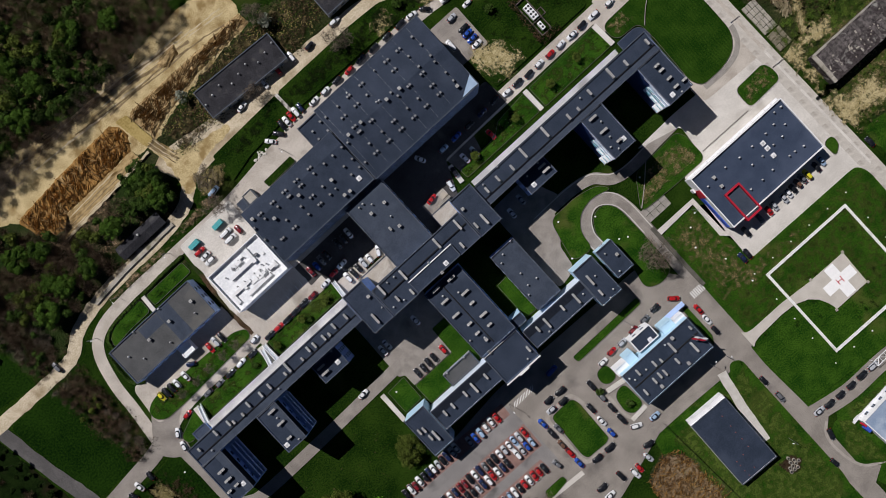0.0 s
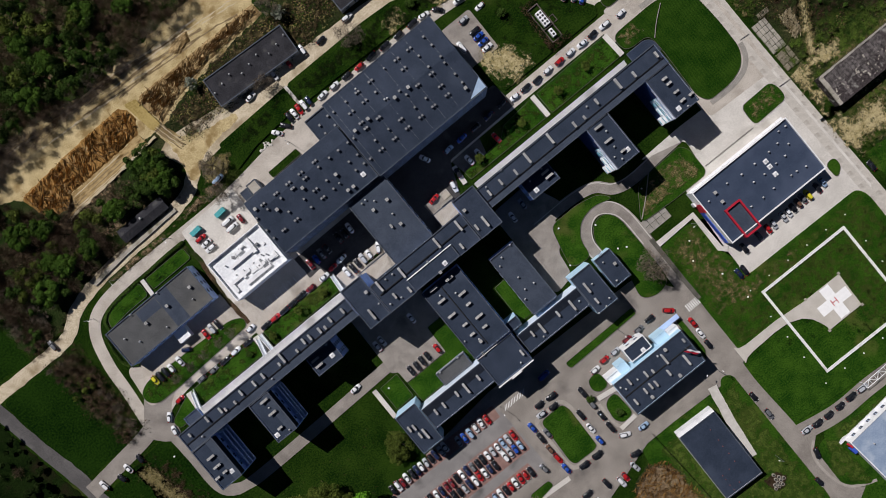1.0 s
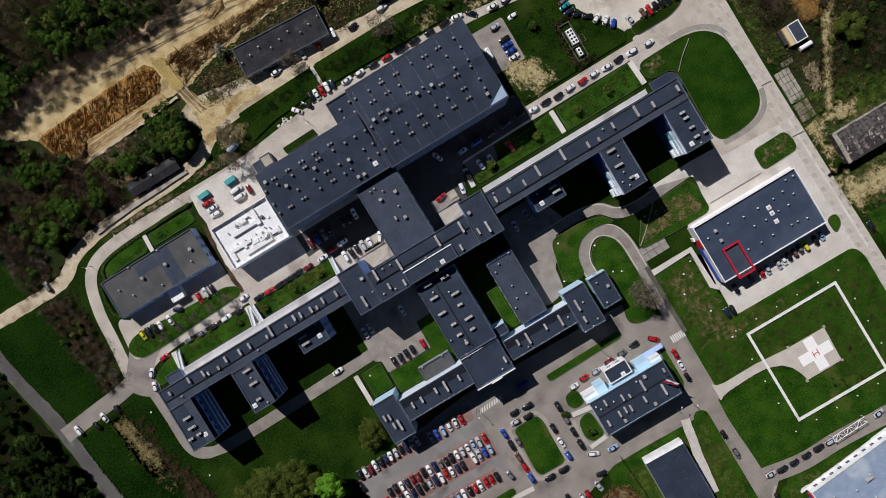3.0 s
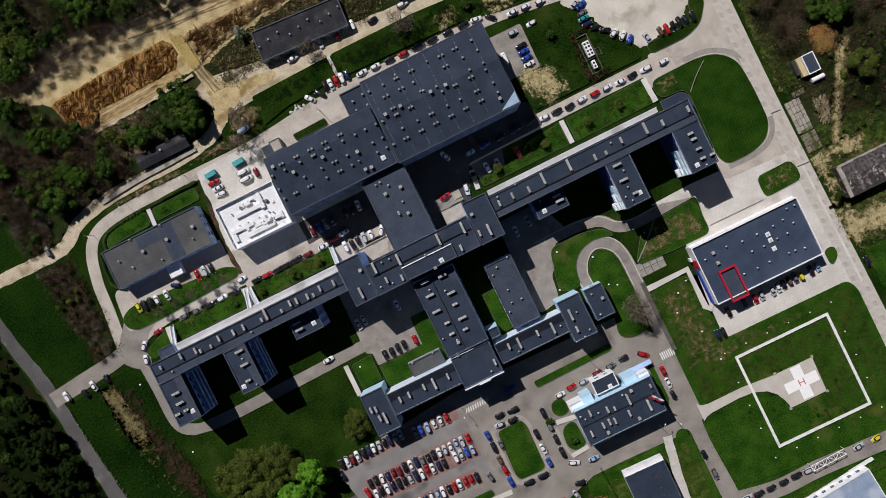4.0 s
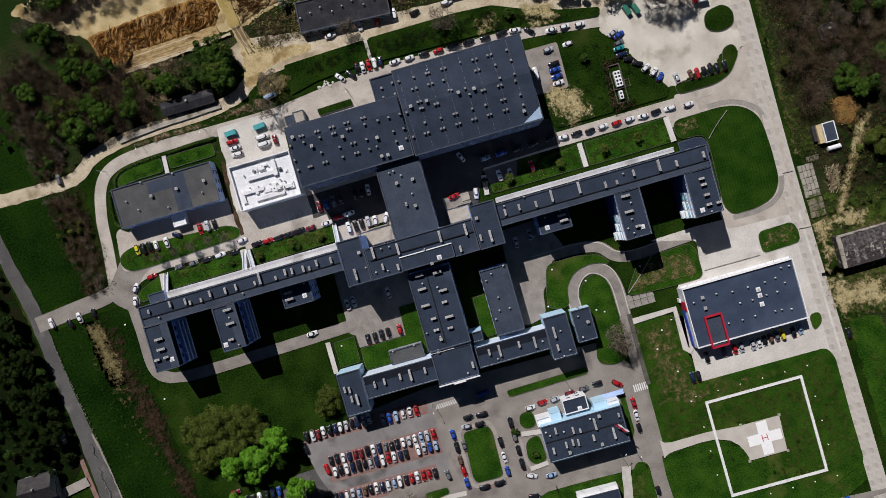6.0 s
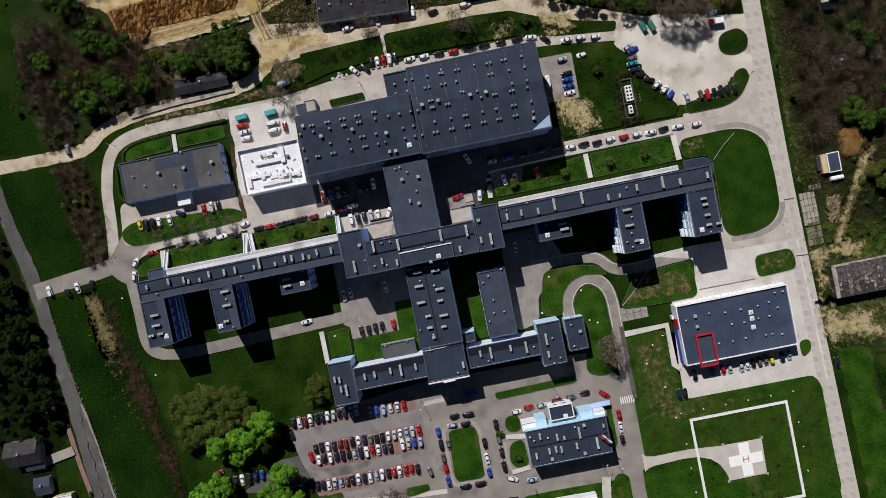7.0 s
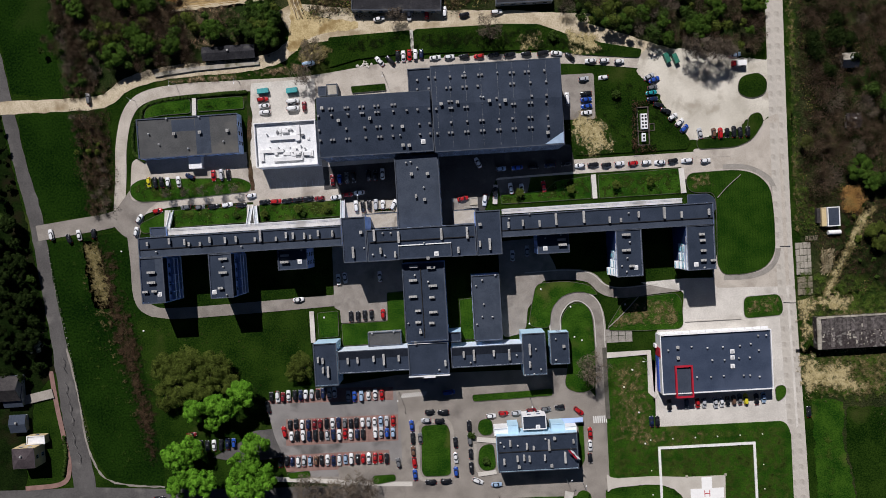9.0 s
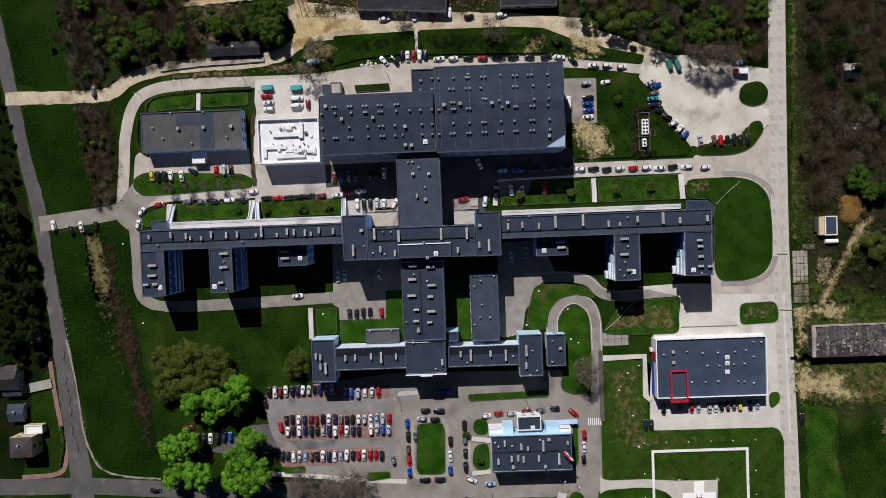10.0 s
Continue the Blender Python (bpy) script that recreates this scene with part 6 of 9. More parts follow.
box(bm, -ew + 0.1, ed - 0.2, H_E + 0.45, ew - 6.0, ed + 0.1, H_E + 0.55)
part("ridge_flashing", bm, WALL_WHITE, s_mid, "white ridge flashing")
bm = bmesh.new()
for k in range(8):
    box(bm, -1.6, -ed - 1.2 - k * 0.4, -0.1, 1.6, -ed - 0.8 - k * 0.4, 1.2 - k * 0.15)
part("entrance_steps", bm, CONCRETE, s_mid, "concrete entrance steps")
s_bar_e = block("outpatient_block", "long outpatient block with felt roof and sunlit pale front", 9.0, -35.2, 35.7, -27.5, H_S, floors=3, sides="s", step=3.2, wall=WALL_FROST)
se_pav = block("outpatient_pavilion", "corner pavilion of the outpatient block", 35.7, -39.6, 44.4, -23.8, H_S + 0.3, floors=3, wall=WALL_SKY, step=3.2, sides="sew")
on_roof(sw_pav, H_S, {"b": [(-37.3, -33.8)], "a": [(-40.8, -29.1), (-39.1, -29.6), (-39.2, -33.1)]})
on_roof(s_bar, H_S, {"a": [(-29.7, -30.2), (-26.0, -30.1), (-20.0, -29.9), (-10.6, -30.2)], "b": [(-16.2, -30.4)]})
on_roof(s_mid, H_E, {"a": [(6.8, -32.5)], "p": [(4.3, -35.0)], "f": [(-3.8, -24.4)]})
on_roof(s_bar_e, H_S, {"a": [(13.7, -30.2), (24.9, -30.4)], "b": [(17.5, -30.7), (30.6, -31.2)], "p": [(16.1, -33.5), (33.4, -31.7)]})
on_roof(se_pav, H_S + 0.3, {"b": [(38.3, -29.7)], "a": [(38.1, -35.3)], "p": [(40.6, -29.8), (42.1, -37.4), (39.5, -39.0), (36.1, -39.3)]})
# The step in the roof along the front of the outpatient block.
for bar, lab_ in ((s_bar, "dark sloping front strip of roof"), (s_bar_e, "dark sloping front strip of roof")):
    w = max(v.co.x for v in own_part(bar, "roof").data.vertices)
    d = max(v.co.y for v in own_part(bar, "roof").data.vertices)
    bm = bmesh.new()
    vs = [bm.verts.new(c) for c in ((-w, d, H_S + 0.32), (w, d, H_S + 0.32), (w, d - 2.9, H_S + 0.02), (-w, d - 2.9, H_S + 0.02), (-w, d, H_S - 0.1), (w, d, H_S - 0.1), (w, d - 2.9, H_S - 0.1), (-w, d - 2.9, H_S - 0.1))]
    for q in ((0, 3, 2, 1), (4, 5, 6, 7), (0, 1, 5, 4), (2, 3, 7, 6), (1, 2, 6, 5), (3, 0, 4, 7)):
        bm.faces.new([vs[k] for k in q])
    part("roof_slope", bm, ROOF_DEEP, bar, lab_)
annex = block("annex", "flat-roofed annex box beside the pavilion", 46.7, -37.1, 53.8, -24.9, 6, floors=2, wall=WALL_SKY, step=3.2)
on_roof(annex, 6, {"p": [(48.8, -27.3), (48.5, -35.3)], "c": [(51.7, -30.2)]})
stair = block("stair_house", "small stair house with pale blue walls", 7.8, -25.4, 13.1, -21.7, 11.5, floors=3, sides="", wall=WALL_SKY)
low = block("low_store", "low grey store with weathered flat roof", -22.6, -26.4, -9.9, -21.1, 4, roof=ROOF_OLD, floors=1, sides="n", wall=WALL_GREY)
on_roof(low, 4, {"p": [(-20.9, -21.4), (-12.6, -21.3)]})

H_BIG = 17.8
big_w = block("boiler_house", "broad industrial hall with dark felt roof and many ventilators", -34.0, 45.3, 7.5, 67.1, H_BIG, wall=HALL_WALL, floors=4, step=4.5, window=WINDOW_WIDE, sides="ns")
big_n = block("boiler_house", "recessed northern bay of the hall", -0.4, 66.6, 8.1, 75.3, H_BIG - 0.5, wall=HALL_WALL, floors=4, step=4.5, sides="nw")
big_e = block("boiler_house", "broad industrial hall with dark felt roof and many ventilators", 7.8, 44.7, 54.6, 75.7, H_BIG + 0.5, wall=HALL_WALL, floors=4, step=4.5, window=WINDOW_WIDE, sides="nse")
# Rows of ventilators on the hall, mostly in pairs; each row runs along the hall at its own depth.
HALL_EAST = {71.2: (9.4, 14.8, 19.3, 20.3, 24.9, 26.2, 36.2, 37.6, 41.6, 42.9, 48.5), 67.2: (13.2, 14.7, 19.1, 20.5, 24.5, 36.1, 37.4, 43.3, 48.9),
             62.3: (13.8, 14.9, 30.9, 43.5, 48.7), 59.9: (9.1, 14.0, 14.9, 19.3, 20.4, 31.9, 36.3, 37.3, 42.2, 43.4, 48.4),
             54.9: (14.2, 20.0, 24.7, 25.8, 31.4, 36.2, 42.0, 43.2, 48.8), 51.3: (9.0, 13.2, 14.5, 19.1, 20.2, 24.7, 25.9, 30.5, 31.7, 36.1, 37.2, 41.9, 43.1, 48.9)}
HALL_WEST = {62.5: (-29.2, -28.1, -23.5, -22.4, -18.2, -16.9, -12.8, -11.5, -6.6, -5.5), 60.2: (-33.3, -28.5, -22.6, -17.9, -17.0, -12.6, -11.5, -6.2, -1.4, 2.5, 6.6),
             55.1: (-33.4, -23.6, -16.9, -12.6, -11.3, -7.0, 2.8, 6.5), 51.5: (-33.2, -29.3, -28.3, -23.9, -22.7, -16.8, -12.2, -11.1, -7.0, 2.8, 6.4)}
on_roof(big_e, H_BIG + 0.5, {"v": [(x, y) for y, row_ in HALL_EAST.items() for x in row_], "c": [(11.1, 61.5), (16.9, 61.8), (28.3, 61.5), (33.9, 61.3), (48.6, 49.1)],
                             "p": [(20.1, 72.3), (25.3, 63.2), (26.3, 63.0), (31.8, 71.5)]})
on_roof(big_w, H_BIG, {"v": [(x, y) for y, row_ in HALL_WEST.items() for x in row_], "c": [(-31.7, 62.9), (-26.1, 58.1), (-14.8, 58.2), (-3.3, 54.6), (-3.5, 48.0), (-1.3, 47.8)], "s": [(3.8, 48.9)], "p": [(-4.3, 51.6)]})
on_roof(big_n, H_BIG - 0.5, {"v": [(2.9, 71.1), (2.7, 67.8), (7.0, 71.8), (6.9, 67.8)]})


def low_ridge(b, h, rise, ridge_y):
    """Gives a hall its shallow double-pitched roof and lifts what stands on it."""
    vs = [v.co for v in own_part(b, "roof").data.vertices]
    x0, x1, y0, y1 = min(v.x for v in vs), max(v.x for v in vs), min(v.y for v in vs), max(v.y for v in vs)
    ym = ridge_y - b.matrix_basis.translation.y
    far = ym - y0
    for c in b.children:
        if c.location.z > h - 1.0:
            c.location.z += rise * max(0.0, 1 - abs(c.location.y - ym) / far)
    for y in (y0, y1):
        z = h + 0.004 + rise * max(0.0, 1 - abs(y - ym) / far)
        bm = bmesh.new()
        p, q, r, t, u, v = [bm.verts.new(c) for c in ((x0, y, z), (x1, y, z), (x1, ym, h + rise), (x0, ym, h + rise), (x0, ym, h - 0.1), (x1, ym, h - 0.1))]
        w, o = bm.verts.new((x0, y, h - 0.1)), bm.verts.new((x1, y, h - 0.1))
        for f in ((p, q, r, t), (w, u, v, o), (p, t, u, w), (q, o, v, r), (t, r, v, u), (p, w, o, q)):
            bm.faces.new(f)
        bmesh.ops.recalc_face_normals(bm, faces=bm.faces)
        part("roof_slope", bm, ROOF, b)


low_ridge(big_e, H_BIG + 0.5, 1.9, 61.4)
low_ridge(big_w, H_BIG, 1.8, 61.4)
o = big_e.matrix_basis.translation
for x in (9.2, 14.2, 19.8, 25.2, 31.3, 36.7, 42.6, 48.7):
    bm = bmesh.new()
    x += random.uniform(0.35, 0.6)
    for k in range(16):
        ya, yb = 46.2 + k * 1.8, 48.0 + k * 1.8
        za, zb = (H_BIG + 0.53 + 1.9 * max(0.0, 1 - abs(y - 61.4) / 16.4) for y in (ya, yb))
        vs = [bm.verts.new((x + e - o.x, y - o.y, z)) for y, z in ((ya, za), (yb, zb)) for e in (-0.02, 0.02)]
        bm.faces.new((vs[0], vs[1], vs[3], vs[2]))
        if random.random() < 0.75:
            box(bm, x - 0.11 - o.x, ya - 0.11 - o.y, za - 0.08, x + 0.11 - o.x, ya + 0.11 - o.y, za + 0.1)
    part("lightning_wire", bm, METAL, big_e, "wire on small blocks along the roof")
# Added pale blue triangle in place of the bright, sky-reflecting hall corner.
BRIGHT_CORNER = surf("pale_blue_bright_corner", (0.30, 0.42, 0.58), (0.42, 0.54, 0.68), 0.5, 0.5, 0.05)
bm = bmesh.new()
low_, top_ = [], []
for x, y in ((47.6, 45.2), (54.3, 45.2), (54.3, 49.2)):
    z = H_BIG + 0.5 + 1.9 * max(0.0, 1 - abs(y - 61.4) / 16.4)
    low_.append(bm.verts.new((x - o.x, y - o.y, z - 0.2)))
    top_.append(bm.verts.new((x - o.x, y - o.y, z + 0.06)))
bm.faces.new(top_)
bm.faces.new(low_[::-1])
for k in range(3):
    bm.faces.new((low_[k], low_[(k + 1) % 3], top_[(k + 1) % 3], top_[k]))
part("roof_sheet", bm, BRIGHT_CORNER, big_e, "added pale blue triangle for the bright corner of the hall")
white = block("operating_annex", "new white annex with white membrane roof and parapet", -59.8, 44.1, -36.6, 60.8, 7.5, wall=WALL_WHITE, roof=ROOF_WHITE, floors=2, parapet=1.3, coping=WALL_WHITE, sides="wn")
W0, W1, W2, W3 = -59.8, 44.1, -36.6, 60.8
bm = bmesh.new()
box(bm, -6, 1.6, 7.3, 5.5, 3.0, 8.6, 0.05)
box(bm, 4.2, 3.1, 7.3, 5.5, 6.8, 8.6, 0.05)
box(bm, -10.0, -3.0, 7.3, -1.0, -1.8, 8.4, 0.05)
box(bm, -10.0, -6.0, 7.3, -8.6, -3.05, 8.4, 0.05)
box(bm, -5, -6.4, 7.3, 6.0, -5.0, 8.5, 0.05)
part("air_duct", bm, WALL_WHITE, white, "white insulated air ducts")
for k, (a, c) in enumerate(((-7, 4), (-3, 5), (0.5, 5.5), (2.5, 5.2), (1.5, -1.5), (4, -2), (5.5, -1), (7, -2), (2.5, -3.5), (5, -3.8), (-6, -1))):
    piece("vent_pipe", PIPE, white, a, c, 7.5)
rng_ = random.Random(23)
for cx, cy, n, lo_, hi_ in ((-1.5, 4.6, 5, 0.5, 1.6), (-3.0, -2.0, 6, 0.4, 1.5), (2.0, -4.2, 5, 0.5, 1.8), (6.2, 2.2, 3, 0.4, 1.2), (8.4, -3.8, 3, 0.5, 1.5)):
    for k in range(n):
        x, y, a, c = cx + rng_.uniform(-2.6, 2.6), cy + rng_.uniform(-1.1, 1.1), rng_.uniform(lo_, hi_), rng_.uniform(0.25, 0.7)
        if k % 2:
            a, c = c, a
        bm = bmesh.new()
        box(bm, x - a, y - c, 7.3, x + a, y + c, 7.5 + rng_.uniform(0.35, 1.25), 0.04)
        part("air_unit", bm, METAL if k == 2 else WALL_WHITE, white, "white roof-mounted air unit")
work = block("workshop", "low workshop with patched grey felt roof", -105.2, 50.5, -66.6, 65.5, 6, wall=WALL_BLUE, roof=ROOF_OLD, floors=2, sides="sne", step=3.6)
on_roof(work, 6, {"p": [(-100.6, 59.7), (-96.9, 55.5), (-85.9, 53.3), (-72.3, 55.1), (-93.4, 65.0), (-81.0, 64.9)], "c": [(-90.8, 59.1), (-81.0, 59.1), (-70.4, 59.1)]})
for x0, y0, x1, y1 in ((-82.8, 51.0, -77.2, 65.0), (-91.8, 60.0, -83.0, 64.4)):
    i = work.matrix_basis.inverted()
    bm = bmesh.new()
    box(bm, x0 + i.translation.x, y0 + i.translation.y, 5.95, x1 + i.translation.x, y1 + i.translation.y, 6.02)
    part("roof_patch", bm, ROOF_LIGHT, work, "newer patch of roofing felt")
porch = block("porch", "white flat porch roof of the workshop", -87.2, 45.9, -82.3, 50.3, 3.2, wall=WALL_WHITE, roof=ROOF_WHITE, floors=1, sides="", parapet=0.1, coping=WALL_WHITE)
red = block("emergency_building", "emergency building with dark roof, white edge and red portal", 88.0, -50.9, 129.7, -28.2, 6, wall=WALL_WHITE, roof=ROOF_NAVY, floors=2, parapet=0.7, coping=WALL_WHITE, sides="se", step=3.6)
on_roof(red, 6, {"s": [(115.0, -35.9), (115.0, -38.2), (114.9, -41.5)], "c": [(94.4, -33.1), (94.4, -37.1)],
                 "p": [(90.9, -34.1), (99.7, -33.2), (105.6, -34.0), (111.4, -34.0), (117.8, -33.9), (121.9, -33.4), (124.8, -30.4), (127.8, -30.5), (107.2, -38.8), (111.8, -39.0), (117.2, -38.6),
                       (121.3, -38.5), (124.8, -36.0), (101.2, -44.9), (106.4, -45.1), (111.2, -44.9), (118.7, -45.2), (121.1, -45.3), (124.6, -46.0)]})
RB = (88.0, -50.9, 129.7, -28.2)
R0, R1, R2, R3 = 93.0, -52.4, 99.6, -40.2
i = red.matrix_basis.inverted().translation
bm = bmesh.new()
ring(bm, R0 + i.x, R1 + i.y, R2 + i.x, R3 + i.y, 4.6, 7.3, 0.55)
part("red_portal", bm, WALL_RED, red, "red portal frame round the entrance roof")
bm = bmesh.new()
box(bm, R0 + i.x + 0.7, R1 + i.y + 0.7, 6.1, R2 + i.x - 0.7, R3 + i.y - 0.7, 6.4)
part("portal_roof", bm, ROOF_LIGHT, red)
w = (RB[2] - RB[0]) / 2
d = (RB[3] - RB[1]) / 2
for name, y0, y1, z1, mt in (("blue_panel", -d + 0.4, d - 8.5, 3.4, WALL_ROYAL), ("red_panel", d - 8.4, d - 5.0, 6.3, WALL_RED)):
    bm = bmesh.new()
    box(bm, -w - 0.32, y0, -0.1, -w - 0.02, y1, z1, 0.02)
    part(name, bm, mt, red)
bm = bmesh.new()
box(bm, -w - 1.0, d - 5.3, -0.1, -w - 0.34, d - 3.9, 2.7, 0.03)
part("side_porch", bm, WALL_WHITE, red, "small white porch at the gable")
bm = bmesh.new()
box(bm, -w / 14 + 0.12, 0.02, 3.9, w / 14 - 0.12, 0.8, 4.3)
hood = mesh_of(bm, WALL_WHITE)
for k in range(14):
    piece("window_hood", hood, red, -w + (k + 0.5) * 2 * w / 14, d, 0)

adm = block("admin_building", "administration building with dark roof and pale blue front", 24.2, -76.2, 54.4, -62.4, 9.5, wall=WALL_SKY, floors=3, sides="sew", step=3.2)
on_roof(adm, 9.5, {"a": [(29.1, -65.0), (35.3, -66.5), (26.5, -71.9), (41.8, -71.1), (31.5, -71.0), (34.0, -70.8), (36.0, -71.3)], "b": [(43.6, -66.4), (49.4, -71.5)], "f": [(37.8, -67.3), (52.8, -65.6)],
                   "p": [(25.5, -64.7), (26.7, -66.3), (31.9, -66.2), (51.8, -70.5), (42.4, -64.2)], "c": [(45.8, -64.1), (32.0, -74.2), (44.2, -74.4)]})
a = adm.matrix_basis.inverted() @ Vector((*(39.0, -68.6), 0))
bm = bmesh.new()
box(bm, -14.6, a.y - 0.15, 9.4, 14.6, a.y + 0.15, 9.8)
part("roof_upstand", bm, DARK, adm)
front = block("front_annex", "projecting front annex with dark roof and white edge", 34.4, -61.2, 43.4, -55.8, 7, wall=WALL_WHITE, floors=2, sides="n", coping=WALL_WHITE)
on_roof(front, 7, {"s": [(40.2, -60.3)]})
for x0, y0, x1, y1, h, mt in ((23.4, -63.1, 28.8, -60.1, 6.0, WALL_WHITE), (28.8, -62.4, 32.7, -58.9, 7.0, WALL_SKY), (45.2, -63.4, 50.3, -59.4, 7.0, WALL_SKY), (50.4, -63.8, 54.8, -60.7, 6.0, WALL_WHITE)):
    block("balcony_bay", "pale bay on the administration front", x0, y0, x1, y1, h, wall=mt, roof=WALL_SKY if mt is WALL_SKY else ROOF_WHITE, floors=2, sides="", parapet=0.15 if mt is WALL_SKY else 0.4, coping=mt)
bm = bmesh.new()
SX0, SY0, SX1, SY1 = 49.9, -60.5, 57.9, -58.7
box(bm, SX0, SY0, 2.9, SX1, SY1, 3.1)
for x in (SX0 + 0.3, (SX0 + SX1) / 2, SX1 - 0.3):
    cyl(bm, x, (SY0 + SY1) / 2, 0, 2.95, 0.08)
tagged(part("entrance_canopy", bm, WALL_BLUE), "narrow pale blue entrance canopy on posts", "canopy")

block("boiler_annex", "small pale lean-to behind the hall", -32.4, 70.4, -28.3, 74.7, 3, wall=WALL_GREY, roof=SLAB, floors=1, sides="", parapet=0.1)
block("boiler_annex", "small grey lean-to behind the hall", -35.7, 70.4, -32.6, 74.0, 3, wall=WALL_GREY, roof=ROOF_LIGHT, floors=1, sides="", parapet=0.1)
flag_at = (51.8, -68.1)
flag = thing("flag", "white and red flag on a leaning pole on the roof", "flag", flag_at[0], flag_at[1], 9.5)
bm = bmesh.new()
cyl(bm, 0, 0, -0.05, 4.0, 0.07, 0.05, 8)
part("pole", bm, METAL, flag)
for k, mt in ((0, WALL_WHITE), (1, WALL_RED)):
    bm = bmesh.new()
    grid = [[bm.verts.new((0.1 + i * 0.34 - k * 0.9 - j * 0.4, -0.42 * i + 0.15 * math.sin(i * 1.3 + j), 3.9 - k * 0.5 - j * 0.25)) for j in range(3)] for i in range(9)]
    for i in range(8):
        for j in range(2):
            bm.faces.new((grid[i][j], grid[i + 1][j], grid[i + 1][j + 1], grid[i][j + 1]))
    part("cloth_stripe", bm, mt, flag)

# Canopy and terrace with railing along the ward blocks.
def terrace(x0, x1, y0, y1, h):
    t = thing("terrace", "long pale concrete terrace with white railing", "terrace", (x0 + x1) / 2, (y0 + y1) / 2, 0)
    w, d = (x1 - x0) / 2, (y1 - y0) / 2
    bm = bmesh.new()
    box(bm, -w, -d, -0.2, w, d, h)
    part("deck", bm, PALE, t)
    bm = bmesh.new()
    n = int(2 * w / 2.0)
    for k in range(n + 1):
        x = -w + 0.1 + (2 * w - 0.2) * k / n
        box(bm, x - 0.05, d - 0.15, h, x + 0.05, d - 0.05, h + 1.0)
    box(bm, -w, d - 0.16, h + 1.0, w, d - 0.04, h + 1.08)
    box(bm, -w, d - 0.14, h + 0.5, w, d - 0.06, h + 0.56)
    part("railing", bm, FRAME, t, "white painted railing")


x0, y0, x1, y1 = -97.2, 20.4, -30.4, 23.5
terrace(x0, x1, y0 + 0.5, y1, 3.4)
x0, y0, x1, y1 = 31.6, 20.7, 100.0, 23.1
terrace(x0, x1, y0 + 0.5, y1, 3.0)
STAIR = surf("bluish_white_stair", (0.50, 0.55, 0.60), (0.64, 0.68, 0.72), 0.6, 0.8, 0.05)


def terrace_stair(xa, xb, y_low, y_high, wide, h):
    """An open flight of steps from the drive up to the terrace, with a white railing on either side."""
    t = thing("terrace_stair", "straight pale stair with white railings up to the terrace", "stair", xa, y_low, 0.0, 0.0, "terrace stairs")
    dx, dy, n = xb - xa, y_high - y_low, 18
    for k in range(n):
        bm = bmesh.new()
        z = h * (k + 1) / n
        x, y = dx * (k + 0.5) / n, dy * (k + 0.5) / n
        g = abs(dy) / n * 0.40
        box(bm, x - wide / 2, y - g, z - 0.30, x + wide / 2, y + g, z)
        part("step", bm, STAIR, t)
    for s_ in (-1, 1):
        bm = bmesh.new()
        o = s_ * (wide / 2 + 0.1)
        vs = [bm.verts.new(c) for c in ((o - 0.09, 0, -0.1), (o + 0.09, 0, -0.1), (dx + o + 0.09, dy, h - 0.1), (dx + o - 0.09, dy, h - 0.1),
                                        (o - 0.09, 0, 1.0), (o + 0.09, 0, 1.0), (dx + o + 0.09, dy, h + 1.0), (dx + o - 0.09, dy, h + 1.0))]
        for q in ((0, 1, 2, 3), (4, 5, 6, 7), (0, 1, 5, 4), (1, 2, 6, 5), (2, 3, 7, 6), (3, 0, 4, 7)):
            bm.faces.new([vs[i] for i in q])
        bmesh.ops.recalc_face_normals(bm, faces=bm.faces)
        part("railing", bm, FRAME, t, "white railing")


for xa, xb in ((-96.2, -97.0), (-65.0, -65.8), (-63.6, -62.6), (-29.4, -29.4)):
    terrace_stair(xa, xb, 30.6, 23.5, 1.2, 3.3)
BEIGE = surf("beige_concrete", (0.34, 0.30, 0.245), (0.46, 0.415, 0.345), 0.3, 0.9, 0.1, fine=12, stain=(0.24, 0.21, 0.17), stain_scale=0.3, stain_at=0.62)
block("loading_ramp", "pale concrete loading platform", -21.0, 18.6, -8.5, 24.5, 1.2, wall=BEIGE, roof=BEIGE, floors=1, sides="", parapet=0.05)
block("loading_ramp", "pale concrete loading platform", 12.8, 18.2, 21.5, 23.9, 1.2, wall=BEIGE, roof=BEIGE, floors=1, sides="", parapet=0.05)
for x0, y0, x1, y1, h, mt, label in ((-17.6, 24.8, -9.6, 26.4, 0.9, GARDEN, "dark planted trough beside the loading platform"), (-22.4, 24.4, -21.2, 30.0, 0.6, SLAB, "pale low wall beside the parking court"),
                                     (17.2, 24.2, 22.6, 25.0, 1.6, SLAB, "pale retaining wall of the loading court"), (19.6, 25.4, 22.6, 28.2, 0.8, BEIGE, "raised pale step of the loading court")):
    block("planter" if mt is GARDEN else "low_wall", label, x0, y0, x1, y1, h, wall=SLAB, roof=mt, floors=1, sides="", parapet=0.1, coping=SLAB, category="planter" if mt is GARDEN else "wall")
porch_e = thing("entrance_porch", "flat dark canopy with a rounded end beside the ward block", "canopy")
for name, grow, z, thick, mt in (("canopy_edge", 0.0, 3.9, 0.4, COPING), ("canopy_roof", -0.25, 4.0, 0.12, ROOF)):
    slab(name, [(101.8 - grow, 20.7), (101.8 - grow, 24.2 + grow), (109.9, 24.2 + grow, 2.6), (112.3 + grow, 22.0, 2.6), (112.3 + grow, 17.4, 1.0), (107.0, 17.0), (107.0, 20.7)], mt, z=z, thick=thick, parent=porch_e)
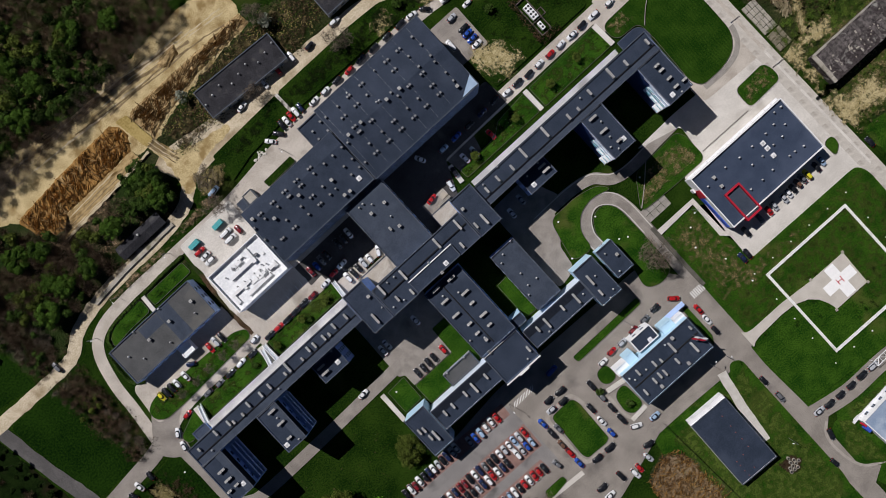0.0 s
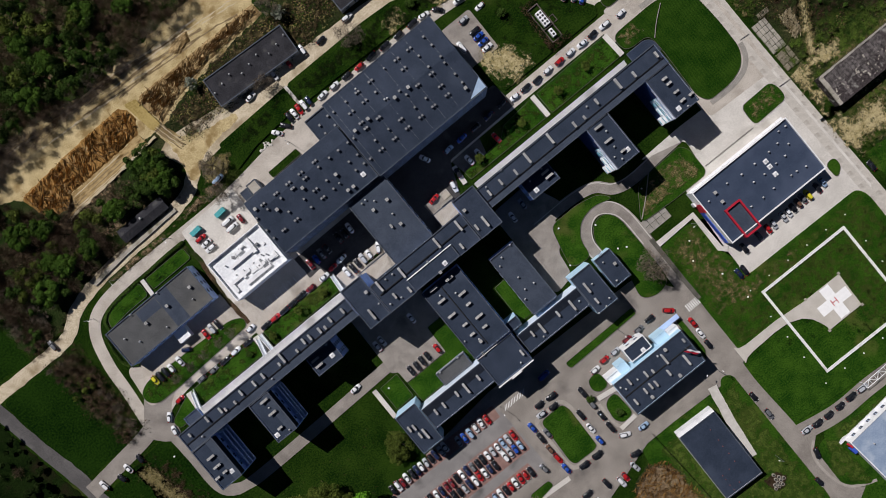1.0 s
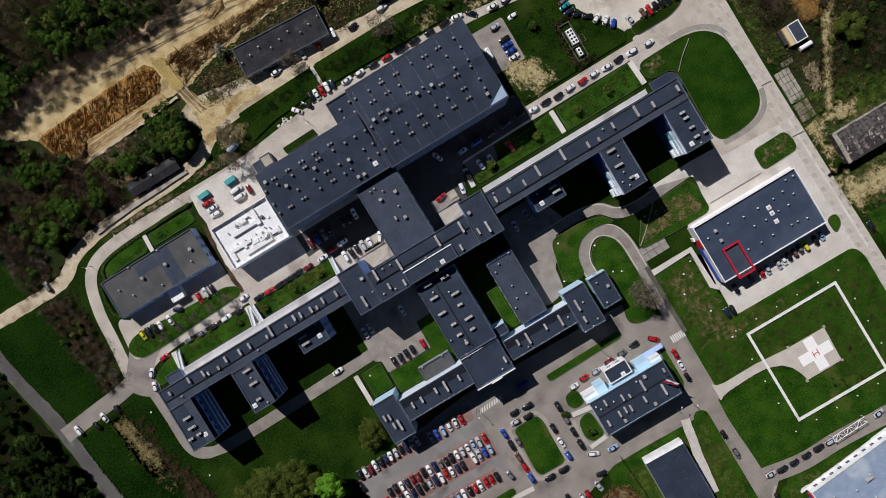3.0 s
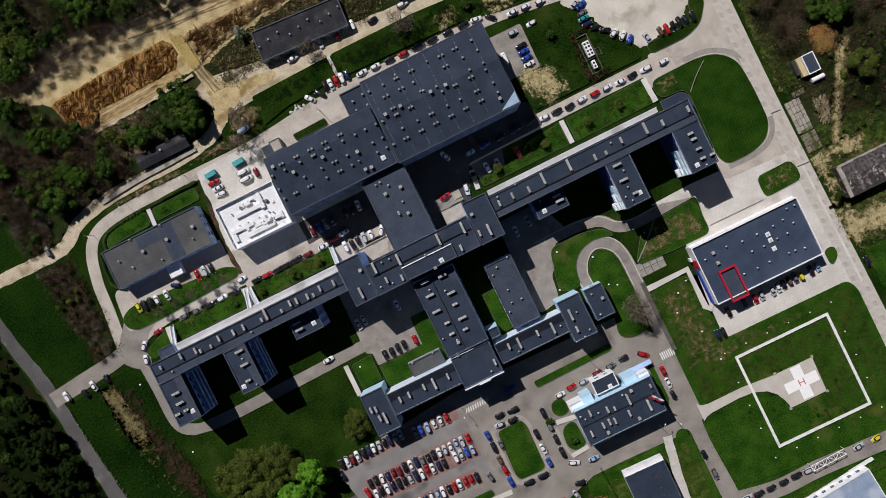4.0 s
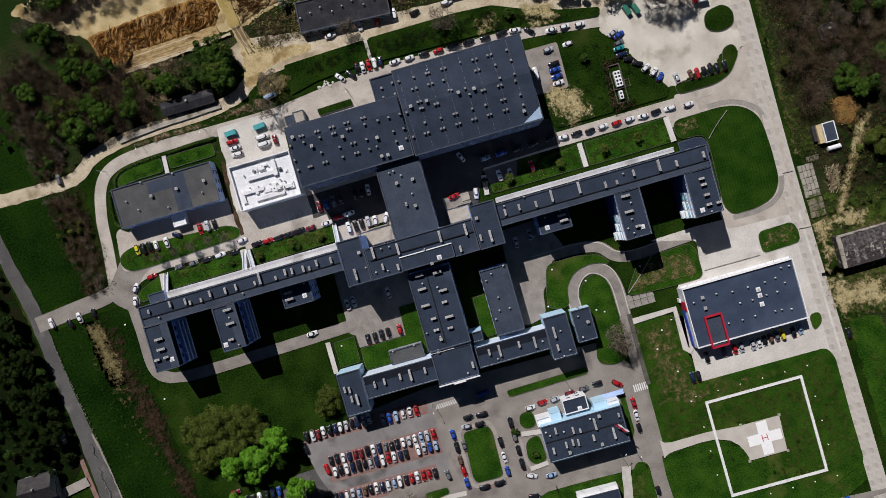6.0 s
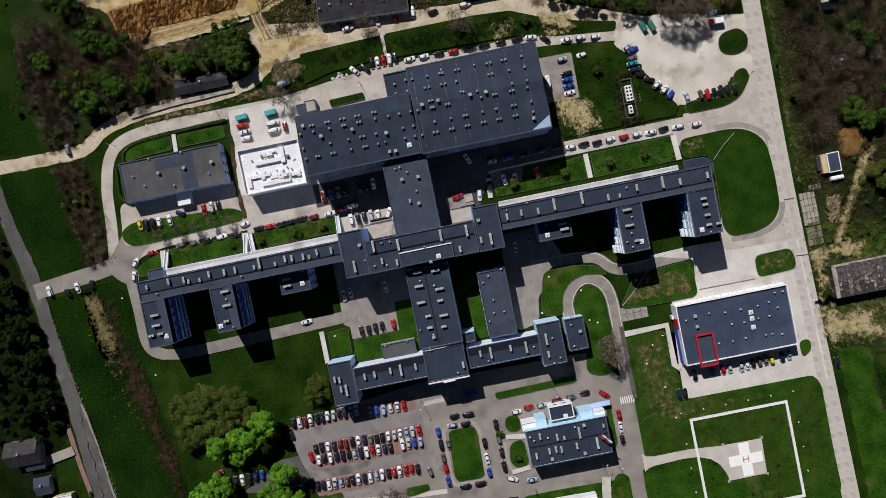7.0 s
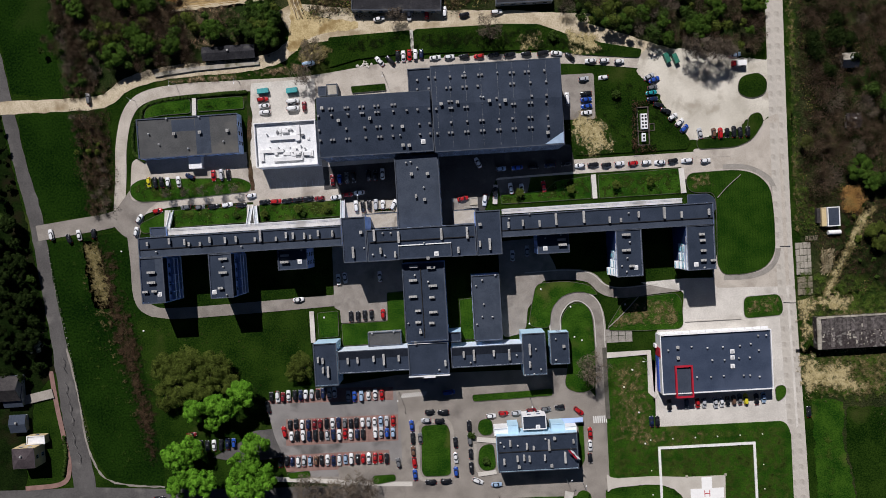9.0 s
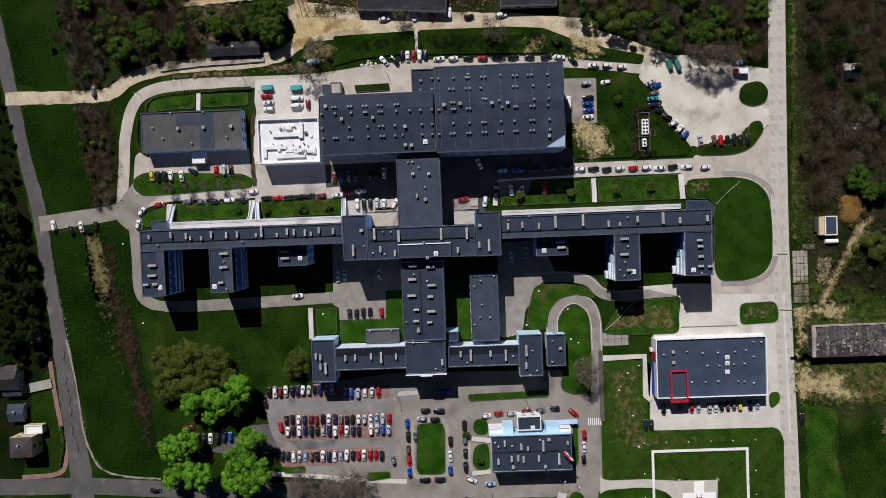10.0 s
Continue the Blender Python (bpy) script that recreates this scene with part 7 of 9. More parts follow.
for x, y in ((103.0, 23.6), (108.5, 23.4), (111.6, 21.0), (111.6, 18.4)):
    bm = bmesh.new()
    cyl(bm, x, y, -0.2, 3.6, 0.12, 0.12, 8)
    part("post", bm, METAL, porch_e)
block("entrance_porch", "grey flat-roofed porch at the end of the ward block", -103.8, 20.8, -97.6, 24.3, 4, roof=ROOF_LIGHT, floors=1, sides="n")


# Buildings turned against the hospital's axes.
def turned(name, label, p, q, width, h, **kw):
    """A block whose long side runs from p to q, with its width to the right of that way."""
    a, b = Vector(p), Vector(q)
    d = (b - a).normalized()
    c = (a + b) / 2 + Vector((d.y, -d.x)) * width / 2
    n = (b - a).length / 2
    return block(name, label, c.x - n, c.y - width / 2, c.x + n, c.y + width / 2, h, rz=math.degrees(math.atan2(d.y, d.x)), **kw)


ROOF_TAR = surf("tarred_roof_felt", (0.016, 0.016, 0.019), (0.040, 0.040, 0.046), 0.25, 0.85, 0.15, fine=10, stain=(0.07, 0.068, 0.066), stain_scale=0.3, stain_at=0.64)
BARRACK = turned("barrack", "long single-storey barrack with dark felt roof", (-20.1, 113.3), (13.9, 110.9), 11.5, 3.2, floors=1, sides="s", wall=WALL_GREY, roof=ROOF_TAR, step=4.0)
for u in range(9):
    piece("vent_pipe", PIPE, BARRACK, -16 + u * 4, 1.5 + (u % 3) * 1.2 - 2, 3.2)
turned("barrack", "long single-storey barrack with dark felt roof", (34.0, 109.6), (55.4, 109.3), 9.0, 3.2, floors=1, sides="s", wall=WALL_GREY, roof=ROOF_TAR, step=4.0)
store = turned("store", "long flat-roofed store with dark felt roof and white gable", (46.2, -94.0), (45.6, -122.1), 15.8, 4.5, floors=1, sides="", wall=WALL_WHITE, parapet=0.2)
bm = bmesh.new()
cyl(bm, 0, 0, 0.0, 0.42, 0.20, 0.16, 8)
STUB = mesh_of(bm, surf("dull_red_pipe", (0.12, 0.05, 0.055), (0.22, 0.10, 0.10), 0.8, 0.7, 0.03))
for x, y in ((40.9, -98.4), (40.8, -103.0), (40.6, -105.8), (40.7, -109.1), (40.5, -112.6), (37.2, -113.6), (33.9, -114.0), (33.9, -115.8), (33.8, -118.3), (33.9, -120.5), (37.1, -119.6)):
    p = store.matrix_basis.inverted() @ Vector((x, y, 0))
    piece("vent_pipe", STUB, store, p.x, p.y, 4.5)
end = min(v.co.x for v in own_part(store, "wall").data.vertices)
bm = bmesh.new()
box(bm, end - 1.3, -7.8, -0.1, end - 0.02, 7.8, 4.2, 0.03)
part("loading_porch", bm, WALL_WHITE, store, "white porch along the gable")
pav = turned("pavilion", "pavilion with pale blue sheet roof and white walls", (76.4, -133.4), (111.6, -129.7), 22.0, 4.0, floors=1, sides="ns", wall=WALL_WHITE, roof=ROOF_BLUE, coping=WALL_WHITE)
for u, v in ((-12, 5), (-9, -3), (-4, 2), (0, -4), (3, 4), (8, 0), (11, -5)):
    piece("vent_pipe", PIPE, pav, u, v, 4.0)
piece("cap", VENTS["d"][1], piece("chimney", VENTS["d"][0], pav, 2, 3, 4.0), 0, 0, 0)
bm = bmesh.new()
box(bm, -20, 11.05, 0.0, 22, 12.0, 1.2)
part("front_terrace", bm, WALL_WHITE, pav, "white front terrace")
end = min(v.co.x for v in own_part(pav, "wall").data.vertices)
bm = bmesh.new()
box(bm, end - 1.3, 5.8, -0.1, end - 0.02, 7.9, 2.9, 0.05)
part("porch", bm, WALL_ROYAL, pav, "small royal blue porch")
bm = bmesh.new()
box(bm, end - 0.7, 8.2, -0.1, end - 0.02, 9.3, 2.9, 0.05)
part("porch", bm, WALL_RED, pav, "small red porch")


# ---- small buildings and yard things ----
def leaf_cloud(rng, centres, radii, count, size, stick=False):
    """Leaves over the outside of rounded lumps, facing outwards; sticks point any way."""
    w = radii ** 2
    k = rng.choice(len(centres), count, p=w / w.sum())
    v = rng.normal(size=(count, 3))
    v /= np.linalg.norm(v, axis=1, keepdims=True)
    v[:, 2] = np.where(rng.random(count) < 0.75, np.abs(v[:, 2]), v[:, 2])
    pos = centres[k] + v * radii[k][:, None] * rng.uniform(0.78, 1.06, (count, 1)) * np.array([1, 1, 0.85])
    if stick:
        a = rng.normal(size=(count, 3))
        a /= np.linalg.norm(a, axis=1, keepdims=True)
        b = np.cross(a, rng.normal(size=(count, 3)))
    else:
        out = v + rng.normal(0, 0.38, (count, 3))
        a = np.cross(out, rng.normal(size=(count, 3)))
        a /= np.linalg.norm(a, axis=1, keepdims=True)
        b = np.cross(out, a)
    b /= np.linalg.norm(b, axis=1, keepdims=True)
    s = size * rng.uniform(0.6, 1.3, (count, 1))
    if not stick:
        deep = rng.random((count, 1)) < 0.16
        s = np.where(deep, s * 2.3, s)
        pos = np.where(deep, centres[k] + (pos - centres[k]) * 0.88, pos)
    la, lb = (s * 1.6, s * 0.10) if stick else (s * 0.6, s * 0.45)
    quad = np.stack([pos - a * la, pos + b * lb, pos + a * la, pos - b * lb], 1)
    return quad.reshape(-1, 3)


def gabled(name, label, x0, y0, x1, y1, h, ridge, wall, roof, rz=0.0, along="x"):
    """A small house with a pitched roof."""
    b = thing(name, label, "house" if "house" in name else "shed", (x0 + x1) / 2, (y0 + y1) / 2, 0, rz)
    w, d = (x1 - x0) / 2, (y1 - y0) / 2
    if along == "y":
        b.matrix_basis = b.matrix_basis @ Matrix.Rotation(math.pi / 2, 4, "Z")
        w, d = d, w
    bm = bmesh.new()
    vs = [bm.verts.new(c) for c in ((-w, -d, -0.2), (w, -d, -0.2), (w, d, -0.2), (-w, d, -0.2), (-w, -d, h), (w, -d, h), (w, d, h), (-w, d, h), (-w, 0, ridge), (w, 0, ridge))]
    for q in ((0, 1, 5, 4), (2, 3, 7, 6), (1, 2, 6, 9, 5), (3, 0, 4, 8, 7)):
        bm.faces.new([vs[k] for k in q])
    part("wall", bm, wall, b)
    o, t = 0.5, 0.18
    for s in (-1, 1):
        bm = bmesh.new()
        e = h - (ridge - h) * o / d
        vs = [bm.verts.new(c) for c in ((-w - o, s * (d + o), e), (w + o, s * (d + o), e), (w + o, 0, ridge + 0.02), (-w - o, 0, ridge + 0.02),
                                        (-w - o, s * (d + o), e + t), (w + o, s * (d + o), e + t), (w + o, 0, ridge + t), (-w - o, 0, ridge + t))]
        for q in ((0, 1, 2, 3), (4, 5, 6, 7), (0, 1, 5, 4), (2, 3, 7, 6), (1, 2, 6, 5), (3, 0, 4, 7)):
            bm.faces.new([vs[k] for k in q])
        bmesh.ops.recalc_face_normals(bm, faces=bm.faces)
        part("roof", bm, roof if not isinstance(roof, tuple) else roof[(s + 1) // 2], b)
    bm = bmesh.new()
    box(bm, -0.4, 0.3, h, 0.3, 1.0, ridge + 0.9, 0.03)
    part("chimney", bm, VENT, b)
    for a in (-w / 2, w / 2):
        piece("window", WINDOW_SMALL, b, a, -d - 0.01, 1.0, 0)
        piece("window", WINDOW_SMALL, b, a, d + 0.01, 1.0, math.pi)
    return b


ROOF_PLUM = surf("plum_grey_roof_tile", (0.040, 0.032, 0.036), (0.085, 0.070, 0.075), 0.7, 0.75, 0.3, fine=8)
house = block("house", "tall cream house with plum grey roof", -162.4, -65.4, -153.7, -57.6, 7.2, wall=YELLOW, roof=ROOF_PLUM, floors=2, sides="nse", parapet=0.05, coping=ROOF_PLUM, step=3.4)
bm = bmesh.new()
hw, hd = 4.3, 3.8
vs = [bm.verts.new(c) for c in ((-hw, -hd, 7.31), (hw, -hd, 7.31), (hw, hd, 7.31), (-hw, hd, 7.31), (-hw + 3.0, 0, 8.6), (hw - 3.0, 0, 8.6))]
for q in ((0, 1, 5, 4), (1, 2, 5), (2, 3, 4, 5), (3, 0, 4), (3, 2, 1, 0)):
    bm.faces.new([vs[k] for k in q])
part("hip_roof", bm, ROOF_PLUM, house, "low hipped roof in plum grey tiles")
bm = bmesh.new()
box(bm, -0.6, 0.8, 7.6, 0.0, 1.4, 9.2, 0.03)
part("chimney", bm, VENT, house)
block("house_terrace", "white tiled terrace of the house", -158.8, -57.3, -151.6, -54.0, 3.0, wall=YELLOW, roof=ROOF_WHITE, floors=1, sides="n", parapet=0.3, coping=FRAME)
gabled("house", "old house with dark tiled roof among trees", -171.7, -39.2, -159.5, -30.3, 4.5, 7.5, WALL_GREY, TILE)
gabled("shed", "small shed with grey sheet roof", -164.8, -52.1, -159.2, -46.0, 2.5, 3.6, WALL_GREY, ROOF_LIGHT)
gabled("shed", "small garden shed with grey roof", -166.5, -42.0, -159.8, -34.8, 2.5, 3.8, WALL_GREY, ROOF_LIGHT)
block("shed", "small shed with dark flat roof and white edge", 154.3, 8.9, 158.9, 16.2, 3.2, wall=WALL_WHITE, roof=ROOF_LIGHT, floors=1, sides="", parapet=0.1, coping=WALL_WHITE, category="shed")
block("shed", "cream lean-to beside the small shed", 152.4, 9.1, 154.1, 16.1, 2.6, wall=YELLOW, roof=YELLOW, floors=1, sides="", parapet=0.05, coping=YELLOW, category="shed")
block("shed", "narrow dark lean-to beside the small shed", 150.9, 10.4, 152.2, 16.0, 2.0, wall=TILE, roof=TILE, floors=1, sides="", parapet=0.05, coping=TILE, category="shed")
# Sunward slope pale, far slope black: the roof's light and shade as colour.
gabled("shed", "small shed in the woods, roof coloured pale sunward and black in shade", 163.1, 68.6, 168.3, 73.3, 2.6, 3.6, WALL_GREY, (ROOF_DEEP, SLAB))
gabled("shed", "small derelict shed in the woods", 163.7, 46.0, 168.3, 50.7, 2.6, 3.4, WALL_GREY, RUIN)
gabled("shed", "long dark shed half hidden by trees", -79.0, 87.2, -59.6, 91.6, 2.2, 3.0, RUIN, ROOF_TAR)
bm = bmesh.new()
cyl(bm, 0, 0, -2.4, 2.4, 0.9, 0.9, 14)
bmesh.ops.rotate(bm, matrix=Matrix.Rotation(math.pi / 2, 3, "Y"), verts=bm.verts)
bmesh.ops.translate(bm, vec=(0, 0, 1.3), verts=bm.verts)
for x in (-1.5, 1.5):
    box(bm, x - 0.15, -0.7, 0, x + 0.15, 0.7, 0.8)
tank = part("tank", bm, WHITE)
tank.location = (*(157.4, 6.5), 0)
tagged(tank, "white cylindrical tank on two cradles", "tank")

BROKEN = surf("broken_slab", (0.022, 0.019, 0.020), (0.165, 0.148, 0.142), 0.8, 0.95, 0.3, random_shade=0.7)
ruin = block("ruin", "roofless ruined concrete building with rubble", 148.2, -37.5, 181.6, -25.4, 4.6, wall=RUIN, roof=RUIN, floors=1, sides="", parapet=0.12, coping=RUIN)
random.seed(11)
rx0, ry0, rx1, ry1 = 148.2, -37.5, 181.6, -25.4
rw, rd = (rx1 - rx0) / 2, (ry1 - ry0) / 2
# Roof panels in two rows, sagged and partly fallen in, then loose plates and the pale crumbling rim.
for row, (v0, v1, gone) in enumerate(((0.08, 0.95, 0.12), (-0.90, 0.02, 0.55))):
    n = 22
    for k in range(n):
        if random.random() < gone:
            continue
        w = 2 * rw / n
        x0 = -rw + k * w
        cut = random.choice((0, 0, 0, random.uniform(0.5, 2.5)))
        bm = bmesh.new()
        box(bm, x0 + 0.06, rd * v0 + (cut if row else 0), 4.5, x0 + w - 0.06, rd * v1 - (0 if row else cut), 4.64 + random.uniform(0.0, 0.16), 0.02)
        part("roof_panel", bm, BROKEN, ruin)
for k in range(120):
    bm = bmesh.new()
    a, c = random.uniform(0.3, 1.3), random.uniform(0.2, 0.6)
    box(bm, -a / 2, -c / 2, -0.05, a / 2, c / 2, random.uniform(0.06, 0.3))
    bmesh.ops.rotate(bm, matrix=Matrix.Rotation(random.choice((0, 1.57)) + random.gauss(0, 0.25), 3, "Z"), verts=bm.verts)
    v = rd * random.triangular(-0.9, 0.7, -0.35)
    bmesh.ops.translate(bm, vec=(random.uniform(-rw + 1.2, rw - 1.2), v, 4.64), verts=bm.verts)
    part("slab_fragment", bm, SLAB if k % 3 == 0 else BROKEN, ruin)
for x0, y0, x1, y1, n in ((-rw, rd - 0.3, rw, rd + 0.35, 11), (-rw - 0.4, -rd, -rw + 0.9, rd, 5)):
    for k in range(n):
        bm = bmesh.new()
        f0, f1 = (k + 0.02) / n, (k + 0.98) / n
        e = random.uniform(-0.15, 0.25)
        if n == 11:
            box(bm, x0 + (x1 - x0) * f0, y0 - e, 4.3, x0 + (x1 - x0) * f1, y1, 4.95 + random.uniform(-0.1, 0.1), 0.05)
        else:
            box(bm, x0, y0 + (y1 - y0) * f0, 4.2, x1 + e, y0 + (y1 - y0) * f1, 4.85 + random.uniform(-0.15, 0.1), 0.05)
        part("rim_stone", bm, SLAB, ruin, "pale crumbling rim of the wall")

# The chiller pen: a low walled pit with two white machines, ringed by a brown hedge.
EX0, EY0, EX1, EY1 = 85.1, 44.0, 89.6, 58.7
pen = thing("chiller_pen", "low brown walled pen round the white chillers", "enclosure", (EX0 + EX1) / 2, (EY0 + EY1) / 2, 0.0)
pw, pd = (EX1 - EX0) / 2, (EY1 - EY0) / 2
PEN = surf("brown_pen_wall", (0.075, 0.062, 0.058), (0.15, 0.125, 0.115), 0.6, 0.9, 0.2, stain=(0.05, 0.042, 0.038), stain_scale=0.5, stain_at=0.58)
for x0, y0, x1, y1 in ((-pw, -pd, pw, -pd + 0.35), (-pw, pd - 0.35, pw, pd), (-pw, -pd + 0.35, -pw + 0.35, pd - 0.35), (pw - 0.35, -pd + 0.35, pw, pd - 0.35), (-pw + 0.35, -2.0, pw - 0.35, -1.7)):
    bm = bmesh.new()
    box(bm, x0, y0, -0.2, x1, y1, 1.3, 0.03)
    part("wall", bm, PEN, pen)
bm = bmesh.new()
box(bm, -pw + 0.35, -pd + 0.35, -0.2, pw - 0.35, pd - 0.35, 0.22)
part("floor", bm, DARK, pen, "dark floor of the pen")
bm = bmesh.new()
ring(bm, pw + 0.02, -1.9, pw + 2.1, 0.9, -0.2, 0.9, 0.25)
part("side_bay", bm, PEN, pen, "small walled side bay")
bm = bmesh.new()
cyl(bm, 0, 0, 0.0, 0.12, 0.46, 0.42, 14)
fan_ring = mesh_of(bm, METAL)
bm = bmesh.new()
cyl(bm, 0, 0, 0.0, 0.03, 0.36, 0.36, 12)
fan_grille = mesh_of(bm, DARK)
for label, cx, cy, w, d, fans in (("long white chiller with two rows of roof fans", 0.25, 1.75, 1.25, 2.9, [(a, f) for a in (-0.58, 0.58) for f in (-2.0, -0.7, 0.7, 2.0)]),
                                  ("small white chiller with roof fans", -0.2, -4.3, 0.72, 1.55, [(0.0, f) for f in (-0.75, 0.55)])):
    unit = thing("chiller", label, "air conditioner", pen.matrix_basis.translation.x + cx, pen.matrix_basis.translation.y + cy, 0.22)
    bm = bmesh.new()
    box(bm, -w, -d, 0.0, w, d, 1.9, 0.05)
    part("body", bm, WHITE, unit)
    for x, y in fans:
        ob = piece("fan_ring", fan_ring, unit, x, y, 1.89)
        piece("grille", fan_grille, ob, 0, 0, 0.10)


OLD_SLAB = surf("mossy_old_slab", (0.12, 0.105, 0.075), (0.25, 0.22, 0.165), 0.6, 0.95, 0.3, stain=(0.07, 0.065, 0.035), stain_scale=0.4, stain_at=0.58, random_shade=0.35)


def slab_stack(name, label, x0, y0, x1, y1, nx, ny, h, miss=0.15, loose=0.06, mat=None):
    """Old concrete slabs laid side by side, some of them missing."""
    b = thing(name, label, "slabs", (x0 + x1) / 2, (y0 + y1) / 2, 0)
    lx, ly = (x1 - x0) / nx, (y1 - y0) / ny
    bm = bmesh.new()
    box(bm, -lx * 0.5 + 0.07, -ly * 0.5 + 0.07, -0.1, lx * 0.5 - 0.07, ly * 0.5 - 0.07, h, 0.03)
    me = mesh_of(bm, mat or OLD_SLAB)
    z = surface_z((x0 + x1) / 2, (y0 + y1) / 2)
    for i in range(nx):
        for j in range(ny):
            if random.random() > miss:
                piece("slab", me, b, (i + 0.5 - nx / 2) * lx + random.uniform(-loose, loose), (j + 0.5 - ny / 2) * ly + random.uniform(-loose, loose), z + random.uniform(-0.5, 1) * loose, random.uniform(-0.5, 0.5) * loose)
    return b


slab_stack("stacked_slabs", "rows of weathered concrete slabs on the grass", 143.0, -9.2, 148.7, 3.3, 4, 5, 0.5, 0.0, 0.09, SLAB)
slab_stack("stacked_slabs", "rows of weathered concrete slabs on the grass", 143.2, -16.9, 148.9, -9.7, 3, 3, 0.4, 0.0, 0.12)
slab_stack("stacked_slabs", "rows of weathered concrete slabs on the grass", 147.0, 3.6, 151.6, 5.7, 4, 1, 0.4, 0.0, 0.15)
slab_stack("slab_platform", "old platform of concrete slabs beside the drive", 68.6, -31.1, 79.2, -25.8, 4, 2, 0.15, 0.0, 0.02, RIM)


def container(label, material, p, rz, l=6.0, w=2.4, h=2.4):
    c = thing("container", label, "container", p[0], p[1], surface_z(*p), rz, "yard containers")
    bm = bmesh.new()
    box(bm, -l / 2, -w / 2, 0.05, l / 2, w / 2, h, 0.06)
    part("body", bm, material, c)
    bm = bmesh.new()
    n = int(l / 0.5)
    for k in range(n):
        x = -l / 2 + 0.3 + k * (l - 0.6) / (n - 1)
        box(bm, x - 0.06, -w / 2 - 0.04, 0.25, x + 0.06, w / 2 + 0.04, h + 0.04)
    part("rib", bm, material, c)
    bm = bmesh.new()
    for x in (-l / 2 + 0.5, l / 2 - 0.5):
        box(bm, x - 0.2, -w / 2 + 0.1, 0.0, x + 0.2, w / 2 - 0.1, 0.1)
    part("skid", bm, DARK, c)


TEAL = surf("teal_paint", (0.02, 0.25, 0.27), (0.04, 0.36, 0.38), 0.8, 0.5, 0.03)
GREEN = surf("green_paint", (0.01, 0.12, 0.08), (0.02, 0.19, 0.13), 0.8, 0.5, 0.03)
container("teal steel container in the yard", TEAL, (-57.3, 74.1), 4, 4.2, 1.8, 1.9)
container("teal steel container in the yard", TEAL, (-46.1, 73.6), 4, 4.2, 1.8, 1.9)
container("green steel container on the gravel lot", GREEN, (97.6, 76.6), -68, 3.8, 1.7, 1.8)
container("green steel container on the gravel lot", GREEN, (100.8, 76.1), -68, 3.8, 1.7, 1.8)

random.seed(9)
for k in range(16):
    bm = bmesh.new()
    q = random.uniform(0.25, 0.7)
    bmesh.ops.create_icosphere(bm, subdivisions=1, radius=q)
    for v in bm.verts:
        v.co = Vector((v.co.x * random.uniform(0.7, 1.3), v.co.y * random.uniform(0.7, 1.2), max(-0.1, v.co.z * 0.6)))
    ob = part("rubble_stone", bm, PALE)
    x, y = (-17.4, 81.9)
    x, y = x + random.gauss(0, 1.3), y + random.gauss(0, 0.8)
    ob.location = (x, y, surface_z(x, y) + 0.05)
    tagged(ob, "pale lump of broken concrete on the verge", "rubble", "rubble heap")
random.seed(8)
ring_at = (48.3, -129.4)
patch("dark_weeds", "dark trampled dirt round the rings", [(44.6, -127.2), (50.4, -126.6), (52.0, -130.5), (49.4, -133.2), (45.6, -132.0)], COVER_BROWN, 0.8, 0.95, 0.13, 170)
for k in (0, 1, 2, 4, 5, 6, 7, 9, 10, 13):
    bm = bmesh.new()
    cyl(bm, 0, 0, 0, 0.9, 0.62, 0.62, 12)
    # The ring is solid; a dark disc paints the shade of its hollow.
    cyl(bm, 0, 0, 0.6, 0.91, 0.42, 0.42, 12, 1)
    ob = part("concrete_ring", bm, [SLAB, DARK])
    x, y = ring_at[0] + (k % 4 - 1.5) * 1.45 + random.uniform(-0.12, 0.12) + (k // 4) * 0.3, ring_at[1] + (k // 4 - 1.5) * 1.45 + random.uniform(-0.12, 0.12)
    ob.location = (x, y, surface_z(x, y))
    tagged(ob, "pale concrete well ring lying on the lawn", "concrete ring", "pile of rings")
wire = thing("panel_fence", "low dark mesh fence between the lawn and the overgrown plot", "fence")
bm = bmesh.new()
box(bm, -0.05, -0.05, -0.2, 0.05, 0.05, 1.35, 0.01)
wire_post = mesh_of(bm, DARK)
bm = bmesh.new()
for k in range(9):
    box(bm, -0.02, -1.24, 0.08 + k * 0.14, 0.02, 1.24, 0.15 + k * 0.14)
wire_panel = mesh_of(bm, DARK)
for k in range(17):
    x, y = 24.0 + 2.2 * k / 16, -87.9 - k * 2.5
    z = surface_z(x, y)
    piece("post", wire_post, wire, x, y, z, 0.055)
    if k < 16:
        piece("mesh_panel", wire_panel, wire, x + 0.07, y - 1.25, z, 0.055)
fence = thing("post_fence", "row of low pale concrete fence posts along the road", "fence")
bm = bmesh.new()
box(bm, -0.13, -0.13, -0.2, 0.13, 0.13, 0.9, 0.03)
post_me = mesh_of(bm, SLAB)
FENCE = glide([(-145.9, 18.4), (-143.9, 1.6), (-141.6, -14.1), (-139.5, -29.9), (-138.0, -43.5), (-135.5, -59.4)], 12)
for a, b in zip(FENCE, FENCE[1:]):
    p = a.lerp(b, random.random())
    piece("post", post_me, fence, p[0], p[1], surface_z(p[0], p[1]))


